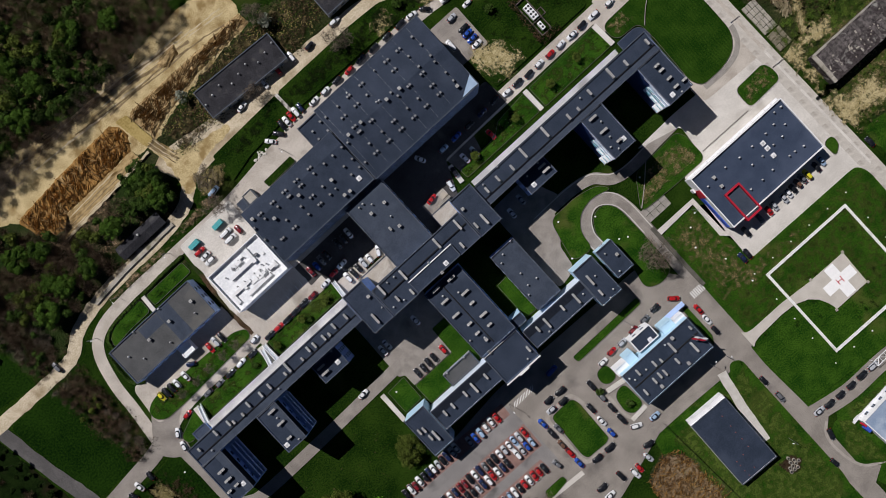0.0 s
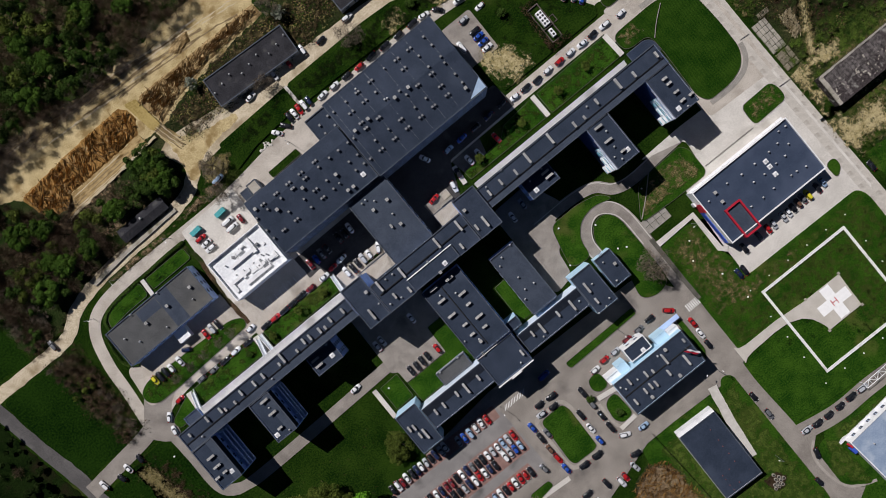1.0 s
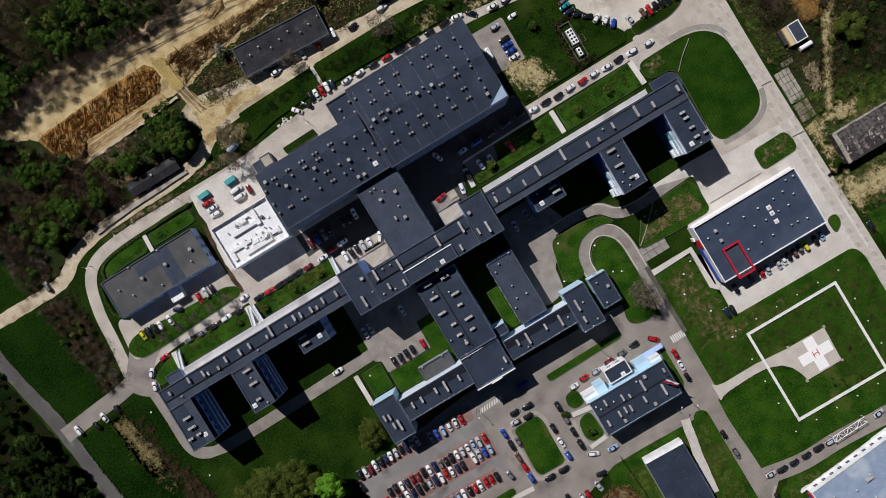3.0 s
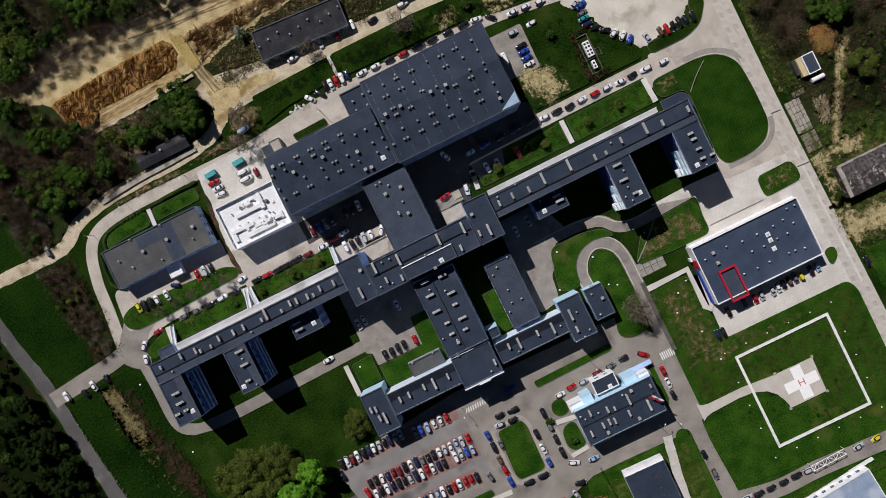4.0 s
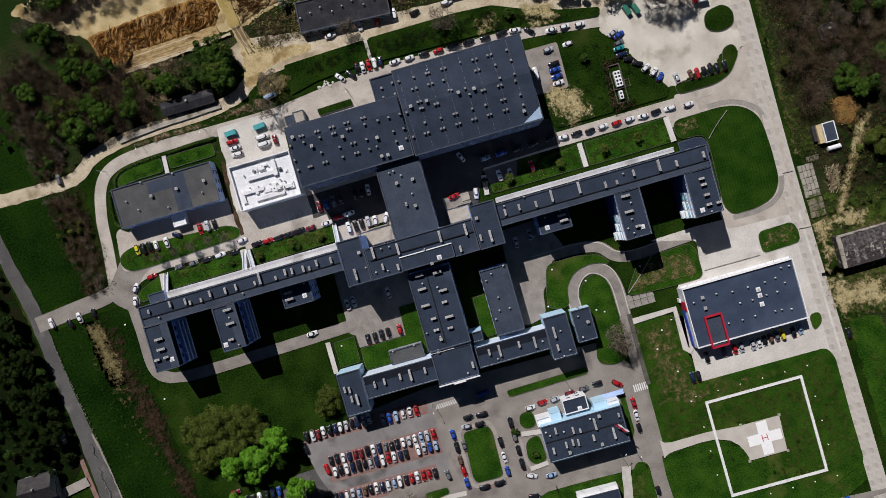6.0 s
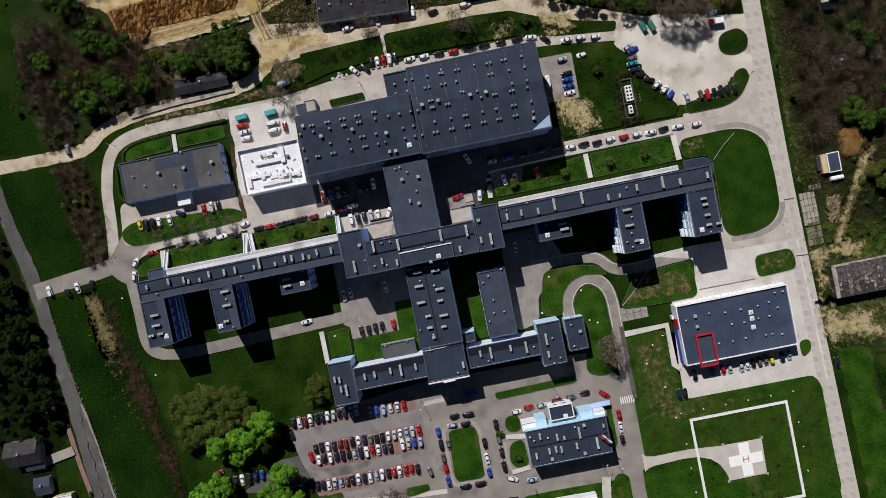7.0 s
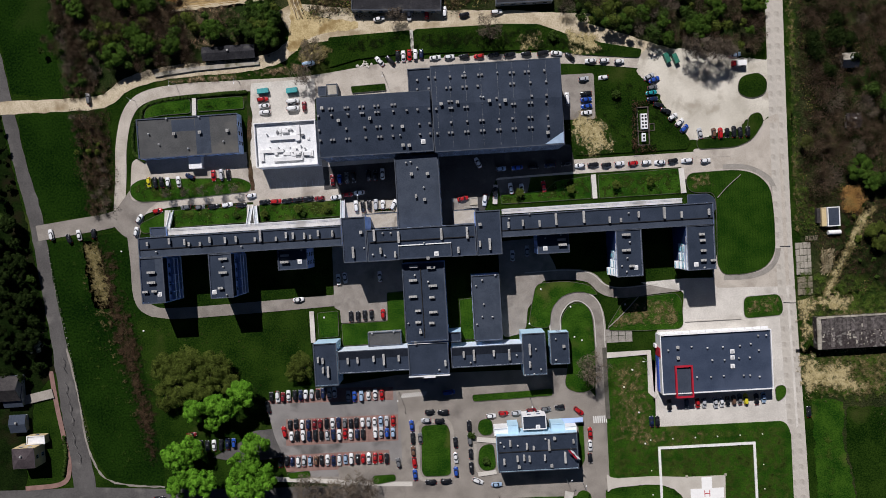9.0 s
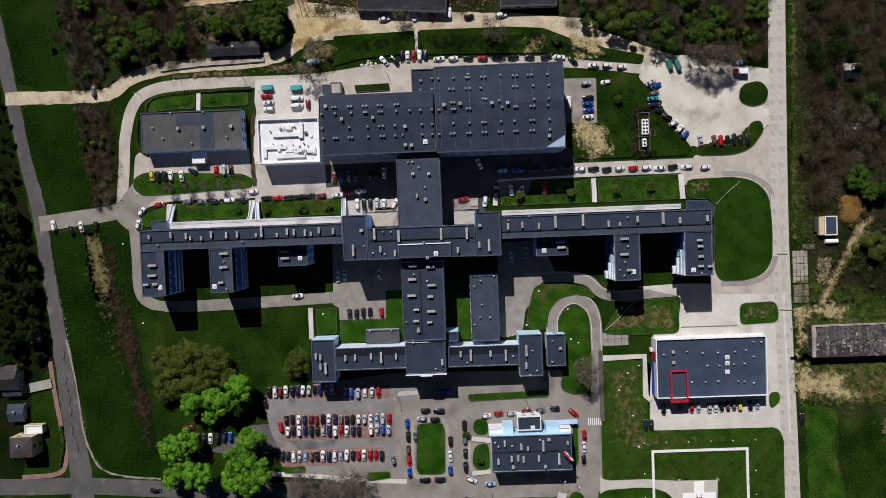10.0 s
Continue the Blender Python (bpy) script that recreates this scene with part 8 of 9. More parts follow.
def hedge(label, line, wide, high, seed):
    """A clipped hedge: leaves packed along a line."""
    rng = np.random.default_rng(seed)
    pts = np.array([[q[0], q[1]] for q in glide(line, 10)])
    c = np.concatenate([np.column_stack([pts, np.full(len(pts), high * 0.5)])])
    q = leaf_cloud(rng, c, np.full(len(c), wide), 130 * len(c), 0.35)
    q[:, 2] = np.clip(q[:, 2], 0.0, high)
    ob = new("hedge", quads_mesh("hedge", [(q, LEAF_DARK)]))
    tagged(ob, label, "hedge")


def street_lamp(p, rz, high=7.5):
    lamp = thing("street_lamp", "slim grey street lamp with one arm", "street lamp", p[0], p[1], surface_z(*p), rz, "street lamps")
    bm = bmesh.new()
    cyl(bm, 0, 0, -0.1, 0.5, 0.16, 0.12, 8)
    cyl(bm, 0, 0, 0.5, high, 0.09, 0.06, 8)
    part("pole", bm, METAL, lamp)
    bm = bmesh.new()
    box(bm, -0.05, -0.04, high - 0.12, 1.5, 0.04, high - 0.02)
    part("arm", bm, METAL, lamp)
    bm = bmesh.new()
    box(bm, 1.4, -0.16, high - 0.2, 2.1, 0.16, high - 0.02, 0.05)
    part("lamp_head", bm, WHITE, lamp)


for p, rz in (((-91.2, 79.0), -90), ((-107.5, 73.7), -40), ((-66.5, 78.3), -90), ((-10.5, 77.3), -90), ((-22.6, 29.9), 90), ((57.1, -85.4), 90), ((38.4, -50.8), -90), ((-12.4, -45.5), -90), ((50.5, -82.5), 40), ((53.6, -122.1), 130), ((82.8, -37.6), 180)):
    street_lamp(p, rz)
bm = bmesh.new()
cyl(bm, 0, 0, 0.0, 0.5, 0.3, 0.24, 8)
cyl(bm, 0, 0, 0.5, 0.58, 0.34, 0.1, 8)
bollard_me = mesh_of(bm, STONE)
for p in ((44.9, -8.6), (55.9, -16.1), (39.8, -21.7), (-39.6, -14.6), (59.6, -29.3), (-110.6, -15.7), (56.8, -27.8), (76.9, -16.4), (-117.2, 15.8), (81.8, -70.9), (78.3, -41.9), (74.8, -48.4), (80.0, -58.6)):
    ob = new("garden_marker", bollard_me)
    ob.location = (p[0], p[1], surface_z(*p) - 0.01)
    tagged(ob, "small white marker stone in the lawn", "marker", "lawn markers")
hedge("dark clipped hedge round the workshop lawn", [(-105.7, 66.6), (-104.6, 70.3), (-99.3, 72.9), (-85.9, 73.9)], 0.7, 1.0, 51)
hedge("dark clipped hedge round the workshop lawn", [(-83.1, 73.8), (-73.7, 74.3), (-64.2, 74.3)], 0.7, 1.0, 52)
hedge("dark clipped hedge beside the workshop", [(-108.4, 65.6), (-109.5, 58.0), (-109.0, 53.1), (-105.6, 50.1)], 0.5, 1.0, 53)
hedge("dark garden hedge along the footway", [(-145.5, -55.7), (-145.2, -63.6), (-146.8, -70.8)], 0.6, 1.2, 54)

# ---- cars ----
WORDS = {"w": "white", "s": "silver", "g": "grey", "b": "black", "r": "red", "d": "dark red", "u": "blue", "n": "navy blue", "y": "yellow", "t": "teal", "o": "brown", "l": "light blue"}
TONES = {"w": (0.72, 0.73, 0.74), "s": (0.42, 0.44, 0.47), "g": (0.13, 0.135, 0.145), "b": (0.012, 0.013, 0.016), "r": (0.40, 0.014, 0.016), "d": (0.17, 0.015, 0.02), "u": (0.02, 0.07, 0.36),
         "n": (0.012, 0.02, 0.06), "y": (0.62, 0.55, 0.03), "t": (0.02, 0.25, 0.27), "o": (0.13, 0.07, 0.045), "l": (0.30, 0.42, 0.58)}
PAINT = {k: surf(WORDS[k].replace(" ", "_") + "_car_paint", tuple(c * 0.92 for c in v), v, 0.8, 0.22, 0.0) for k, v in TONES.items()}
for m in PAINT.values():
    m.node_tree.nodes["Principled BSDF"].inputs["Coat Weight"].default_value = 0.6
CAR_GLASS = surf("car_glass", (0.010, 0.012, 0.015), (0.02, 0.023, 0.028), 0.5, 0.06, 0.0)
LAMP = surf("headlamp_lens", (0.55, 0.56, 0.58), (0.7, 0.7, 0.7), 1.0, 0.15, 0.0)
TAIL = surf("tail_lamp_lens", (0.30, 0.01, 0.01), (0.4, 0.02, 0.02), 1.0, 0.2, 0.0)
# Kind: length, width, belt height, roof height, cabin middle, cabin half length at the belt and at the roof.
KINDS = {"hatchback": (3.9, 1.70, 0.90, 1.48, -0.42, 1.42, 0.92), "saloon": (4.4, 1.74, 0.90, 1.43, -0.22, 1.35, 0.72), "estate": (4.5, 1.76, 0.92, 1.48, -0.55, 1.62, 1.15), "van": (5.0, 1.92, 1.10, 2.05, -0.40, 2.05, 1.75)}


def oval(cx, a, b, z, n=3.4, seg=20):
    """A rounded rectangle as a ring of points."""
    out = []
    for k in range(seg):
        t = 2 * math.pi * (k + 0.5) / seg
        c, s = math.cos(t), math.sin(t)
        out.append((cx + math.copysign(abs(c) ** (2 / n), c) * a, math.copysign(abs(s) ** (2 / n), s) * b, z))
    return out


def loft(bm, rings, cap_low=True):
    """A skin over rings of points, closed above."""
    vs = [[bm.verts.new(p) for p in r] for r in rings]
    for a, b in zip(vs, vs[1:]):
        for k in range(len(a)):
            j = (k + 1) % len(a)
            bm.faces.new((a[k], a[j], b[j], b[k]))
    bm.faces.new(vs[-1])
    if cap_low:
        bm.faces.new(vs[0][::-1])
    for f in bm.faces:
        f.smooth = True


def build_car(kind, tone):
    l, w, belt, top, cm, cl, rl = KINDS[kind]
    car = thing("car" if kind != "van" else "van", f"{WORDS[tone]} {kind} parked in the open", "car" if kind != "van" else "van", group="parked cars")
    h, v = l / 2, w / 2
    bm = bmesh.new()
    loft(bm, [oval(0, h * 0.95, v * 0.94, 0.20, 5), oval(0, h, v, 0.42, 4.5), oval(0, h * 0.99, v, 0.66, 4.2), oval(-0.02, h * 0.965, v * 0.97, belt - 0.12, 3.8), oval(-0.08, h * 0.90, v * 0.90, belt, 3.6)])
    body = part("body", bm, PAINT[tone], car)
    bm = bmesh.new()
    loft(bm, [oval(cm, cl, v * 0.88, belt - 0.06, 3.6), oval(cm - 0.03, cl * 0.93, v * 0.84, belt + (top - belt) * 0.35, 3.6), oval(cm - 0.06, (cl + rl) * 0.52, v * 0.74, top - 0.10, 3.6)])
    glasshouse = part("glasshouse", bm, CAR_GLASS, car, "dark car windows")
    bm = bmesh.new()
    loft(bm, [oval(cm - 0.06, rl * 1.06, v * 0.73, top - 0.12, 3.6), oval(cm - 0.06, rl, v * 0.70, top - 0.03, 3.4), oval(cm - 0.06, rl * 0.8, v * 0.52, top, 3.0)])
    part("roof_panel", bm, PAINT[tone], glasshouse)
    bm = bmesh.new()
    cyl(bm, 0, 0, -0.1, 0.1, 0.31, 0.31, 12)
    cyl(bm, 0, 0, -0.105, 0.105, 0.19, 0.19, 10, 1)
    bmesh.ops.rotate(bm, matrix=Matrix.Rotation(math.pi / 2, 3, "X"), verts=bm.verts)
    wheel = mesh_of(bm, DARK, METAL)
    for x in (-l * 0.31, l * 0.31):
        for y in (-v + 0.08, v - 0.08):
            piece("wheel", wheel, car, x, y, 0.31)
    for nm, x, z, mt in (("headlight", h * 0.93, 0.66, LAMP), ("tail_light", -h * 0.955, 0.74, TAIL)):
        for s in (-1, 1):
            bm = bmesh.new()
            box(bm, x - 0.1, s * (v - 0.32) - 0.17, z - 0.07, x + 0.1, s * (v - 0.32) + 0.17, z + 0.09, 0.03)
            part(nm, bm, mt, body)
    for s in (-1, 1):
        bm = bmesh.new()
        box(bm, cm + cl - 0.5, s * (v + 0.02) - 0.09, belt - 0.04, cm + cl - 0.32, s * (v + 0.02) + 0.09, belt + 0.10, 0.03)
        part("wing_mirror", bm, PAINT[tone], body)
    return car


TEMPLATE = {}
random.seed(21)


def car_at(p, rz, tone, kind=None):
    """A car on the ground at p, its nose at rz degrees from east."""
    kind = kind or random.choice(("hatchback", "hatchback", "saloon", "saloon", "estate"))
    m = pose(p[0], p[1], surface_z(*p), 0, 0, rz)
    if (kind, tone) not in TEMPLATE:
        TEMPLATE[kind, tone] = build_car(kind, tone)
        TEMPLATE[kind, tone].matrix_basis = m
        return
    copy_thing(TEMPLATE[kind, tone], m)


def row(p, q, tones, rz, flip=0.35):
    """Cars side by side, or nose to tail, from p to q; a dot leaves a gap."""
    n = len(tones)
    for k, c in enumerate(tones):
        t = k / max(1, n - 1)
        if c != ".":
            car_at((p[0] + (q[0] - p[0]) * t + random.uniform(-0.12, 0.12), p[1] + (q[1] - p[1]) * t + random.uniform(-0.25, 0.25)), rz + random.uniform(-2.5, 2.5) + (180 if random.random() < flip else 0), c)


# The south car park.
row((-62.1, -44.5), (-37.4, -44.4), "bwdwbnwsbnsw", 88)
row((-32.3, -45.9), (-19.0, -45.9), "sulwwr", 88)
row((-55.7, -55.9), (-15.4, -56.8), "bbwnddbwngbbwswlsr", 88)
row((-55.5, -60.4), (-15.6, -61.0), "wbwnbbsnwrwnb.wsul", 88)
car_at((-58.1, -58.5), 100, "r")
row((-60.4, -70.3), (-18.7, -71.0), "bbnwslobwnwlwbrwrrb", 88)
car_at((-14.3, -73.1), 100, "g")
row((-91.2, -62.1), (-78.1, -61.9), "bbwbnu", 88)
car_at((-94.5, -57.5), 5, "d")
car_at((-63.9, -48.4), 100, "b")
row((-8.2, -59.0), (-8.1, -78.3), "uboru", 92)
row((-5.3, -63.8), (-5.3, -64.0), "g", 92)
row((-0.9, -54.1), (4.2, -54.3), "bb", 0)
row((-2.6, -57.2), (2.7, -57.6), "sb", 0)
row((8.4, -66.2), (7.9, -77.9), "bwu", 92)
row((14.1, -60.2), (14.0, -76.5), "bgbb", 92)
row((-2.2, -81.1), (3.8, -81.3), "bb", 0)
car_at((16.2, -81.9), -25, "w", "estate")
car_at((23.4, -83.7), 0, "l")
row((22.7, -56.5), (32.6, -55.9), "wrs", 3)
row((38.6, -55.4), (49.6, -54.9), "dgb", 3)
car_at((56.8, -56.7), -40, "r")
row((60.7, -65.5), (60.2, -75.3), "rwb", 92)
car_at((7.1, -46.6), 5, "u", "van")
# The emergency building and the east road.
row((91.9, -56.5), (98.4, -56.3), "bg", 92)
row((102.6, -56.2), (105.2, -56.1), "rs", 92)
row((109.6, -56.2), (121.3, -55.7), "swbogy", 92)
row((125.3, -55.6), (127.9, -55.5), "bl", 92)
car_at((84.6, -62.3), 92, "n")
car_at((86.9, -62.5), 90, "b")
car_at((145.1, -62.0), 92, "b")
row((62.5, 37.8), (103.2, 37.3), "wbbwrwwbw", 3)
car_at((110.3, 36.8), 3, "w")
# The gravel lot.
for p, a, c in (((90.5, 70.0), 25, "s"), ((92.4, 68.7), 20, "u"), ((91.7, 65.9), 10, "g"), ((91.0, 63.8), 5, "t"), ((91.3, 61.4), 0, "n"), ((93.4, 59.1), -15, "b"), ((96.2, 56.6), -25, "b"), ((98.7, 54.2), 30, "w"), ((101.2, 51.9), 40, "w"), ((102.9, 49.5), 45, "u"), ((123.6, 76.2), 5, "l")):
    car_at(p, a, c)
car_at((108.8, 47.3), 100, "s")
row((114.0, 47.0), (126.7, 46.8), "orbbbb", 90)
row((66.4, 65.4), (66.2, 57.9), "buuw", 3)
row((65.7, 70.9), (73.3, 70.8), "sw", 3)
row((68.7, 77.6), (79.5, 76.7), "www", 0)
# North of the hall.
car_at((-11.7, 82.6), 130, "w")
car_at((-7.6, 82.6), 130, "b")
row((-4.7, 84.0), (4.3, 84.0), "bwrwn", 90)
row((9.7, 82.5), (26.2, 82.0), "w.wbr"[0:1] + "wbr", 3)
row((32.0, 81.8), (50.7, 81.8), "bbbb", 3)
car_at((55.9, 81.2), -8, "w")
car_at((61.0, 79.5), -45, "b")
car_at((-10.9, 98.7), 8, "w")
row((0.7, 99.3), (14.2, 99.6), "wrw", 90)
row((21.8, 98.0), (34.1, 98.1), "bw", 3)
car_at((59.0, 63.6), 90, "w", "van")
# The west yards.
car_at((-39.1, 83.5), 8, "l", "van")
car_at((-41.8, 67.3), 92, "d", "hatchback")
car_at((-57.7, 71.0), 2, "r")
row((-57.4, 68.6), (-57.2, 66.0), "ww", 2)
car_at((-46.1, 69.5), 2, "w", "van")
car_at((-46.2, 66.8), 2, "w", "van")
row((-104.1, 41.8), (-96.8, 41.3), "ybbw", 95)
car_at((-92.5, 41.4), 95, "w")
car_at((-88.0, 43.2), 150, "n")
row((-78.7, 43.0), (-73.1, 43.0), "rsb", 92)
row((-90.6, 31.4), (-68.8, 31.0), "ggbwb", 4)
car_at((-101.7, 30.7), 8, "r")
car_at((-109.0, 28.1), 55, "w")
car_at((-110.6, 23.1), 80, "w", "hatchback")
car_at((-64.7, 34.3), 5, "w")
row((-59.5, 31.5), (-38.3, 31.8), "brbbbd", 4)
row((-31.9, 31.7), (-22.8, 32.7), "wrw", 4)
row((-32.7, 38.3), (-13.3, 39.3), "dugb.bbw", 90)
row((-24.3, 27.5), (-14.0, 27.7), "wbbsw", 92)
car_at((-9.8, 27.4), 60, "w")
car_at((23.6, 41.4), 115, "w")
row((32.2, 38.4), (57.3, 38.7), "lubnb", 5)
car_at((17.0, 28.1), 10, "r")
row((25.3, 27.1), (29.5, 29.8), "wb", 80)
row((35.7, 30.8), (39.8, 30.2), "ww", 95)
car_at((48.3, 30.8), 95, "r")
# The inner courts.
row((-33.0, -0.4), (-30.4, 0.2), "ww", 95)
car_at((-16.9, -0.1), 92, "w")
row((-29.2, -14.7), (-21.0, -14.5), "bbbb", 90)
car_at((-16.6, -14.5), 90, "r")
car_at((-49.1, -7.1), 4, "w")
row((34.8, 4.8), (40.5, 6.2), "ws", 90)
# The west road and track.
car_at((-144.1, 23.9), 100, "w")
car_at((-137.3, 21.9), 110, "b")
car_at((-133.2, 23.1), 100, "w")
car_at((-127.4, 23.3), 95, "b")
car_at((-125.4, 75.6), 95, "g")
car_at((-109.1, -82.1), 2, "b")
row((112.9, -122.4), (127.0, -122.4), "syu", 10)
# The south-east roads.
for p, a, c in (((60.8, -100.4), -88, "b"), ((61.2, -108.7), -90, "g"), ((68.0, -121.8), 0, "s"), ((72.6, -122.4), 0, "b"), ((77.6, -122.5), 0, "b"), ((82.7, -122.5), 0, "b"), ((87.9, -122.3), 0, "b"), ((92.9, -122.4), 0, "s"),
                ((65.6, -130.9), -105, "b"), ((59.8, -139.5), -82, "b"), ((15.0, -89.8), -10, "b"), ((11.7, -93.4), -80, "s"), ((6.7, -94.2), -90, "r"), ((4.4, -94.6), -85, "w"), ((-0.1, -91.9), -85, "b"), ((-8.0, -90.4), 0, "b"), ((-7.8, -94.4), 0, "w")):
    car_at(p, a, c)
truck_at = (124.6, 72.7)
truck = thing("truck", "white box truck with a red cab on the gravel lot", "truck", truck_at[0], truck_at[1], surface_z(*truck_at), 178)
bm = bmesh.new()
box(bm, -2.4, -1.05, 0.9, 1.2, 1.05, 2.6, 0.05)
part("cargo_box", bm, WHITE, truck)
bm = bmesh.new()
box(bm, 1.3, -1.0, 0.5, 2.9, 1.0, 2.2, 0.18)
part("cab", bm, PAINT["r"], truck, "red cab")
bm = bmesh.new()
box(bm, -2.4, -0.5, 0.5, 2.7, 0.5, 0.88)
part("chassis", bm, DARK, truck)
bm = bmesh.new()
cyl(bm, 0, 0, -0.14, 0.14, 0.45, 0.45, 12)
bmesh.ops.rotate(bm, matrix=Matrix.Rotation(math.pi / 2, 3, "X"), verts=bm.verts)
wheel = mesh_of(bm, DARK)
for x in (-1.5, 2.1):
    for y in (-0.95, 0.95):
        piece("wheel", wheel, truck, x, y, 0.45)
boom_p, boom_q = Vector((*(93.7, -121.5), 3.0)), Vector((*(107.2, -120.9), 3.0))
d = (boom_q - boom_p).normalized()
side = Vector((-d.y, d.x, 0)) * 1.1
boom = thing("lattice_gate", "white lattice barrier frame standing along the road", "barrier", boom_p.x, boom_p.y, 0)


def bar(bm, a, b, r=0.12):
    v = b - a
    res = bmesh.ops.create_cone(bm, cap_ends=True, segments=6, radius1=r, radius2=r, depth=v.length)
    bmesh.ops.transform(bm, matrix=Matrix.Translation((a + b) / 2) @ v.to_track_quat("Z", "Y").to_matrix().to_4x4(), verts=res["verts"])


n = 6
span = (boom_q - boom_p) / n
o = Vector((boom_p.x, boom_p.y, 0))
bm = bmesh.new()
for s in (-1, 1):
    bar(bm, boom_p - o + side * s, boom_q - o + side * s)
part("chord", bm, WHITE, boom)
for k in range(n):
    bm = bmesh.new()
    bar(bm, boom_p - o + span * k + side * (1 if k % 2 else -1), boom_p - o + span * (k + 1) + side * (-1 if k % 2 else 1), 0.1)
    bar(bm, boom_p - o + span * k + side, boom_p - o + span * k - side, 0.1)
    part("brace", bm, WHITE, boom)
for k in (0, n):
    bm = bmesh.new()
    for s in (-1, 1):
        bar(bm, boom_p - o + span * k + side * s, Vector((*(boom_p - o + span * k + side * s).xy, 0.0)), 0.1)
    part("post", bm, WHITE, boom)

# Road markings.
HX, HY = (-11.3, -47.1)
for k in range(13):
    bm = bmesh.new()
    box(bm, -0.12, -1.1, -0.01, 0.12, 1.1, 0.012)
    ob = part("hatch_stripe", bm, LINE)
    x, y = HX + k * 0.75, HY + k * 0.03
    ob.matrix_basis = pose(x, y, surface_z(x, y), 0, 0, -35)
    tagged(ob, "white painted hatching stripe before the entrance", "road marking", "entrance hatching", "structure")
CW = (65.0, -60.6)
for k in range(7):
    bm = bmesh.new()
    box(bm, -0.22, -1.4, -0.01, 0.22, 1.4, 0.012)
    ob = part("crossing_stripe", bm, LINE)
    ob.location = (CW[0] - 2.4 + k * 0.8, CW[1], surface_z(CW[0] - 2.4 + k * 0.8, CW[1]))
    tagged(ob, "white painted stripe of a pedestrian crossing", "road marking", "zebra crossing", "structure")


BAY0, BAY1 = (-57.3, 37.0), (-33.8, 37.8)
for k in range(11):
    bm = bmesh.new()
    box(bm, -0.06, -1.1, -0.01, 0.06, 1.1, 0.012)
    ob = part("bay_line", bm, LINE)
    x, y = BAY0[0] + (BAY1[0] - BAY0[0]) * k / 10, BAY0[1] + (BAY1[1] - BAY0[1]) * k / 10
    ob.matrix_basis = pose(x, y, surface_z(x, y), 0, 0, -3)
    tagged(ob, "thin white parking bay line on the concrete", "road marking", "parking bay lines", "structure")


# ---- trees ----
def limb(bm, a, b, r0, r1, seg=6):
    v = b - a
    res = bmesh.ops.create_cone(bm, cap_ends=True, segments=seg, radius1=r0, radius2=r1, depth=v.length)
    bmesh.ops.transform(bm, matrix=Matrix.Translation((a + b) / 2) @ v.to_track_quat("Z", "Y").to_matrix().to_4x4(), verts=res["verts"])


def build_tree(seed, h, r, material, label, bare=False):
    rng = np.random.default_rng(seed)
    rnd = random.Random(seed)
    t = thing("tree", label, "tree")
    bm = bmesh.new()
    limb(bm, Vector((0, 0, -0.3)), Vector((0.1, 0.05, h * 0.55)), 0.035 * h * 0.6, 0.02 * h * 0.6, 8)
    trunk = part("trunk", bm, BARK, t)
    bm = bmesh.new()
    tips = []
    for k in range(11):
        a = k * 2.4 + rnd.uniform(-0.3, 0.3)
        z0 = h * rnd.uniform(0.25, 0.52)
        e = Vector((math.cos(a) * r * rnd.uniform(0.55, 0.95), math.sin(a) * r * rnd.uniform(0.55, 0.95), h * rnd.uniform(0.55, 0.92)))
        m_ = Vector((0.05, 0.03, z0)).lerp(e, 0.5) + Vector((0, 0, 0.4))
        limb(bm, Vector((0.05, 0.03, z0)), m_, 0.10, 0.07)
        limb(bm, m_, e, 0.07, 0.03)
        tips.append(e)
        if bare:
            for j in range(5):
                f = m_.lerp(e, rnd.uniform(0.2, 1)) + Vector((rnd.uniform(-1, 1), rnd.uniform(-1, 1), rnd.uniform(0, 1))) * r * 0.35
                limb(bm, m_.lerp(e, rnd.uniform(0.2, 0.8)), f, 0.045, 0.02, 4)
    part("limb", bm, BARK, trunk)
    lumps = [(e.x, e.y, e.z) for e in tips]
    while len(lumps) < 26:
        a, q = rnd.uniform(0, 6.28), r * 0.8 * math.sqrt(rnd.random())
        lumps.append((math.cos(a) * q, math.sin(a) * q, h * (0.52 + 0.40 * (1 - (q / r) ** 2) * rnd.uniform(0.75, 1.0))))
    c = np.array(lumps)
    rad = rng.uniform(0.16, 0.34, len(c)) * r if bare else rng.uniform(0.22, 0.40, len(c)) * r
    olive = material is LEAF_OLIVE and h > 6
    q = leaf_cloud(rng, c, rad, 900 if bare else (550 if h < 6 else 7000 if olive else 4600), 0.55 if bare else 0.3 if h < 6 else 0.25 if olive else 0.38, bare)
    crown = new("crown", quads_mesh("crown", [(q, material)]))
    crown.parent = t
    return t


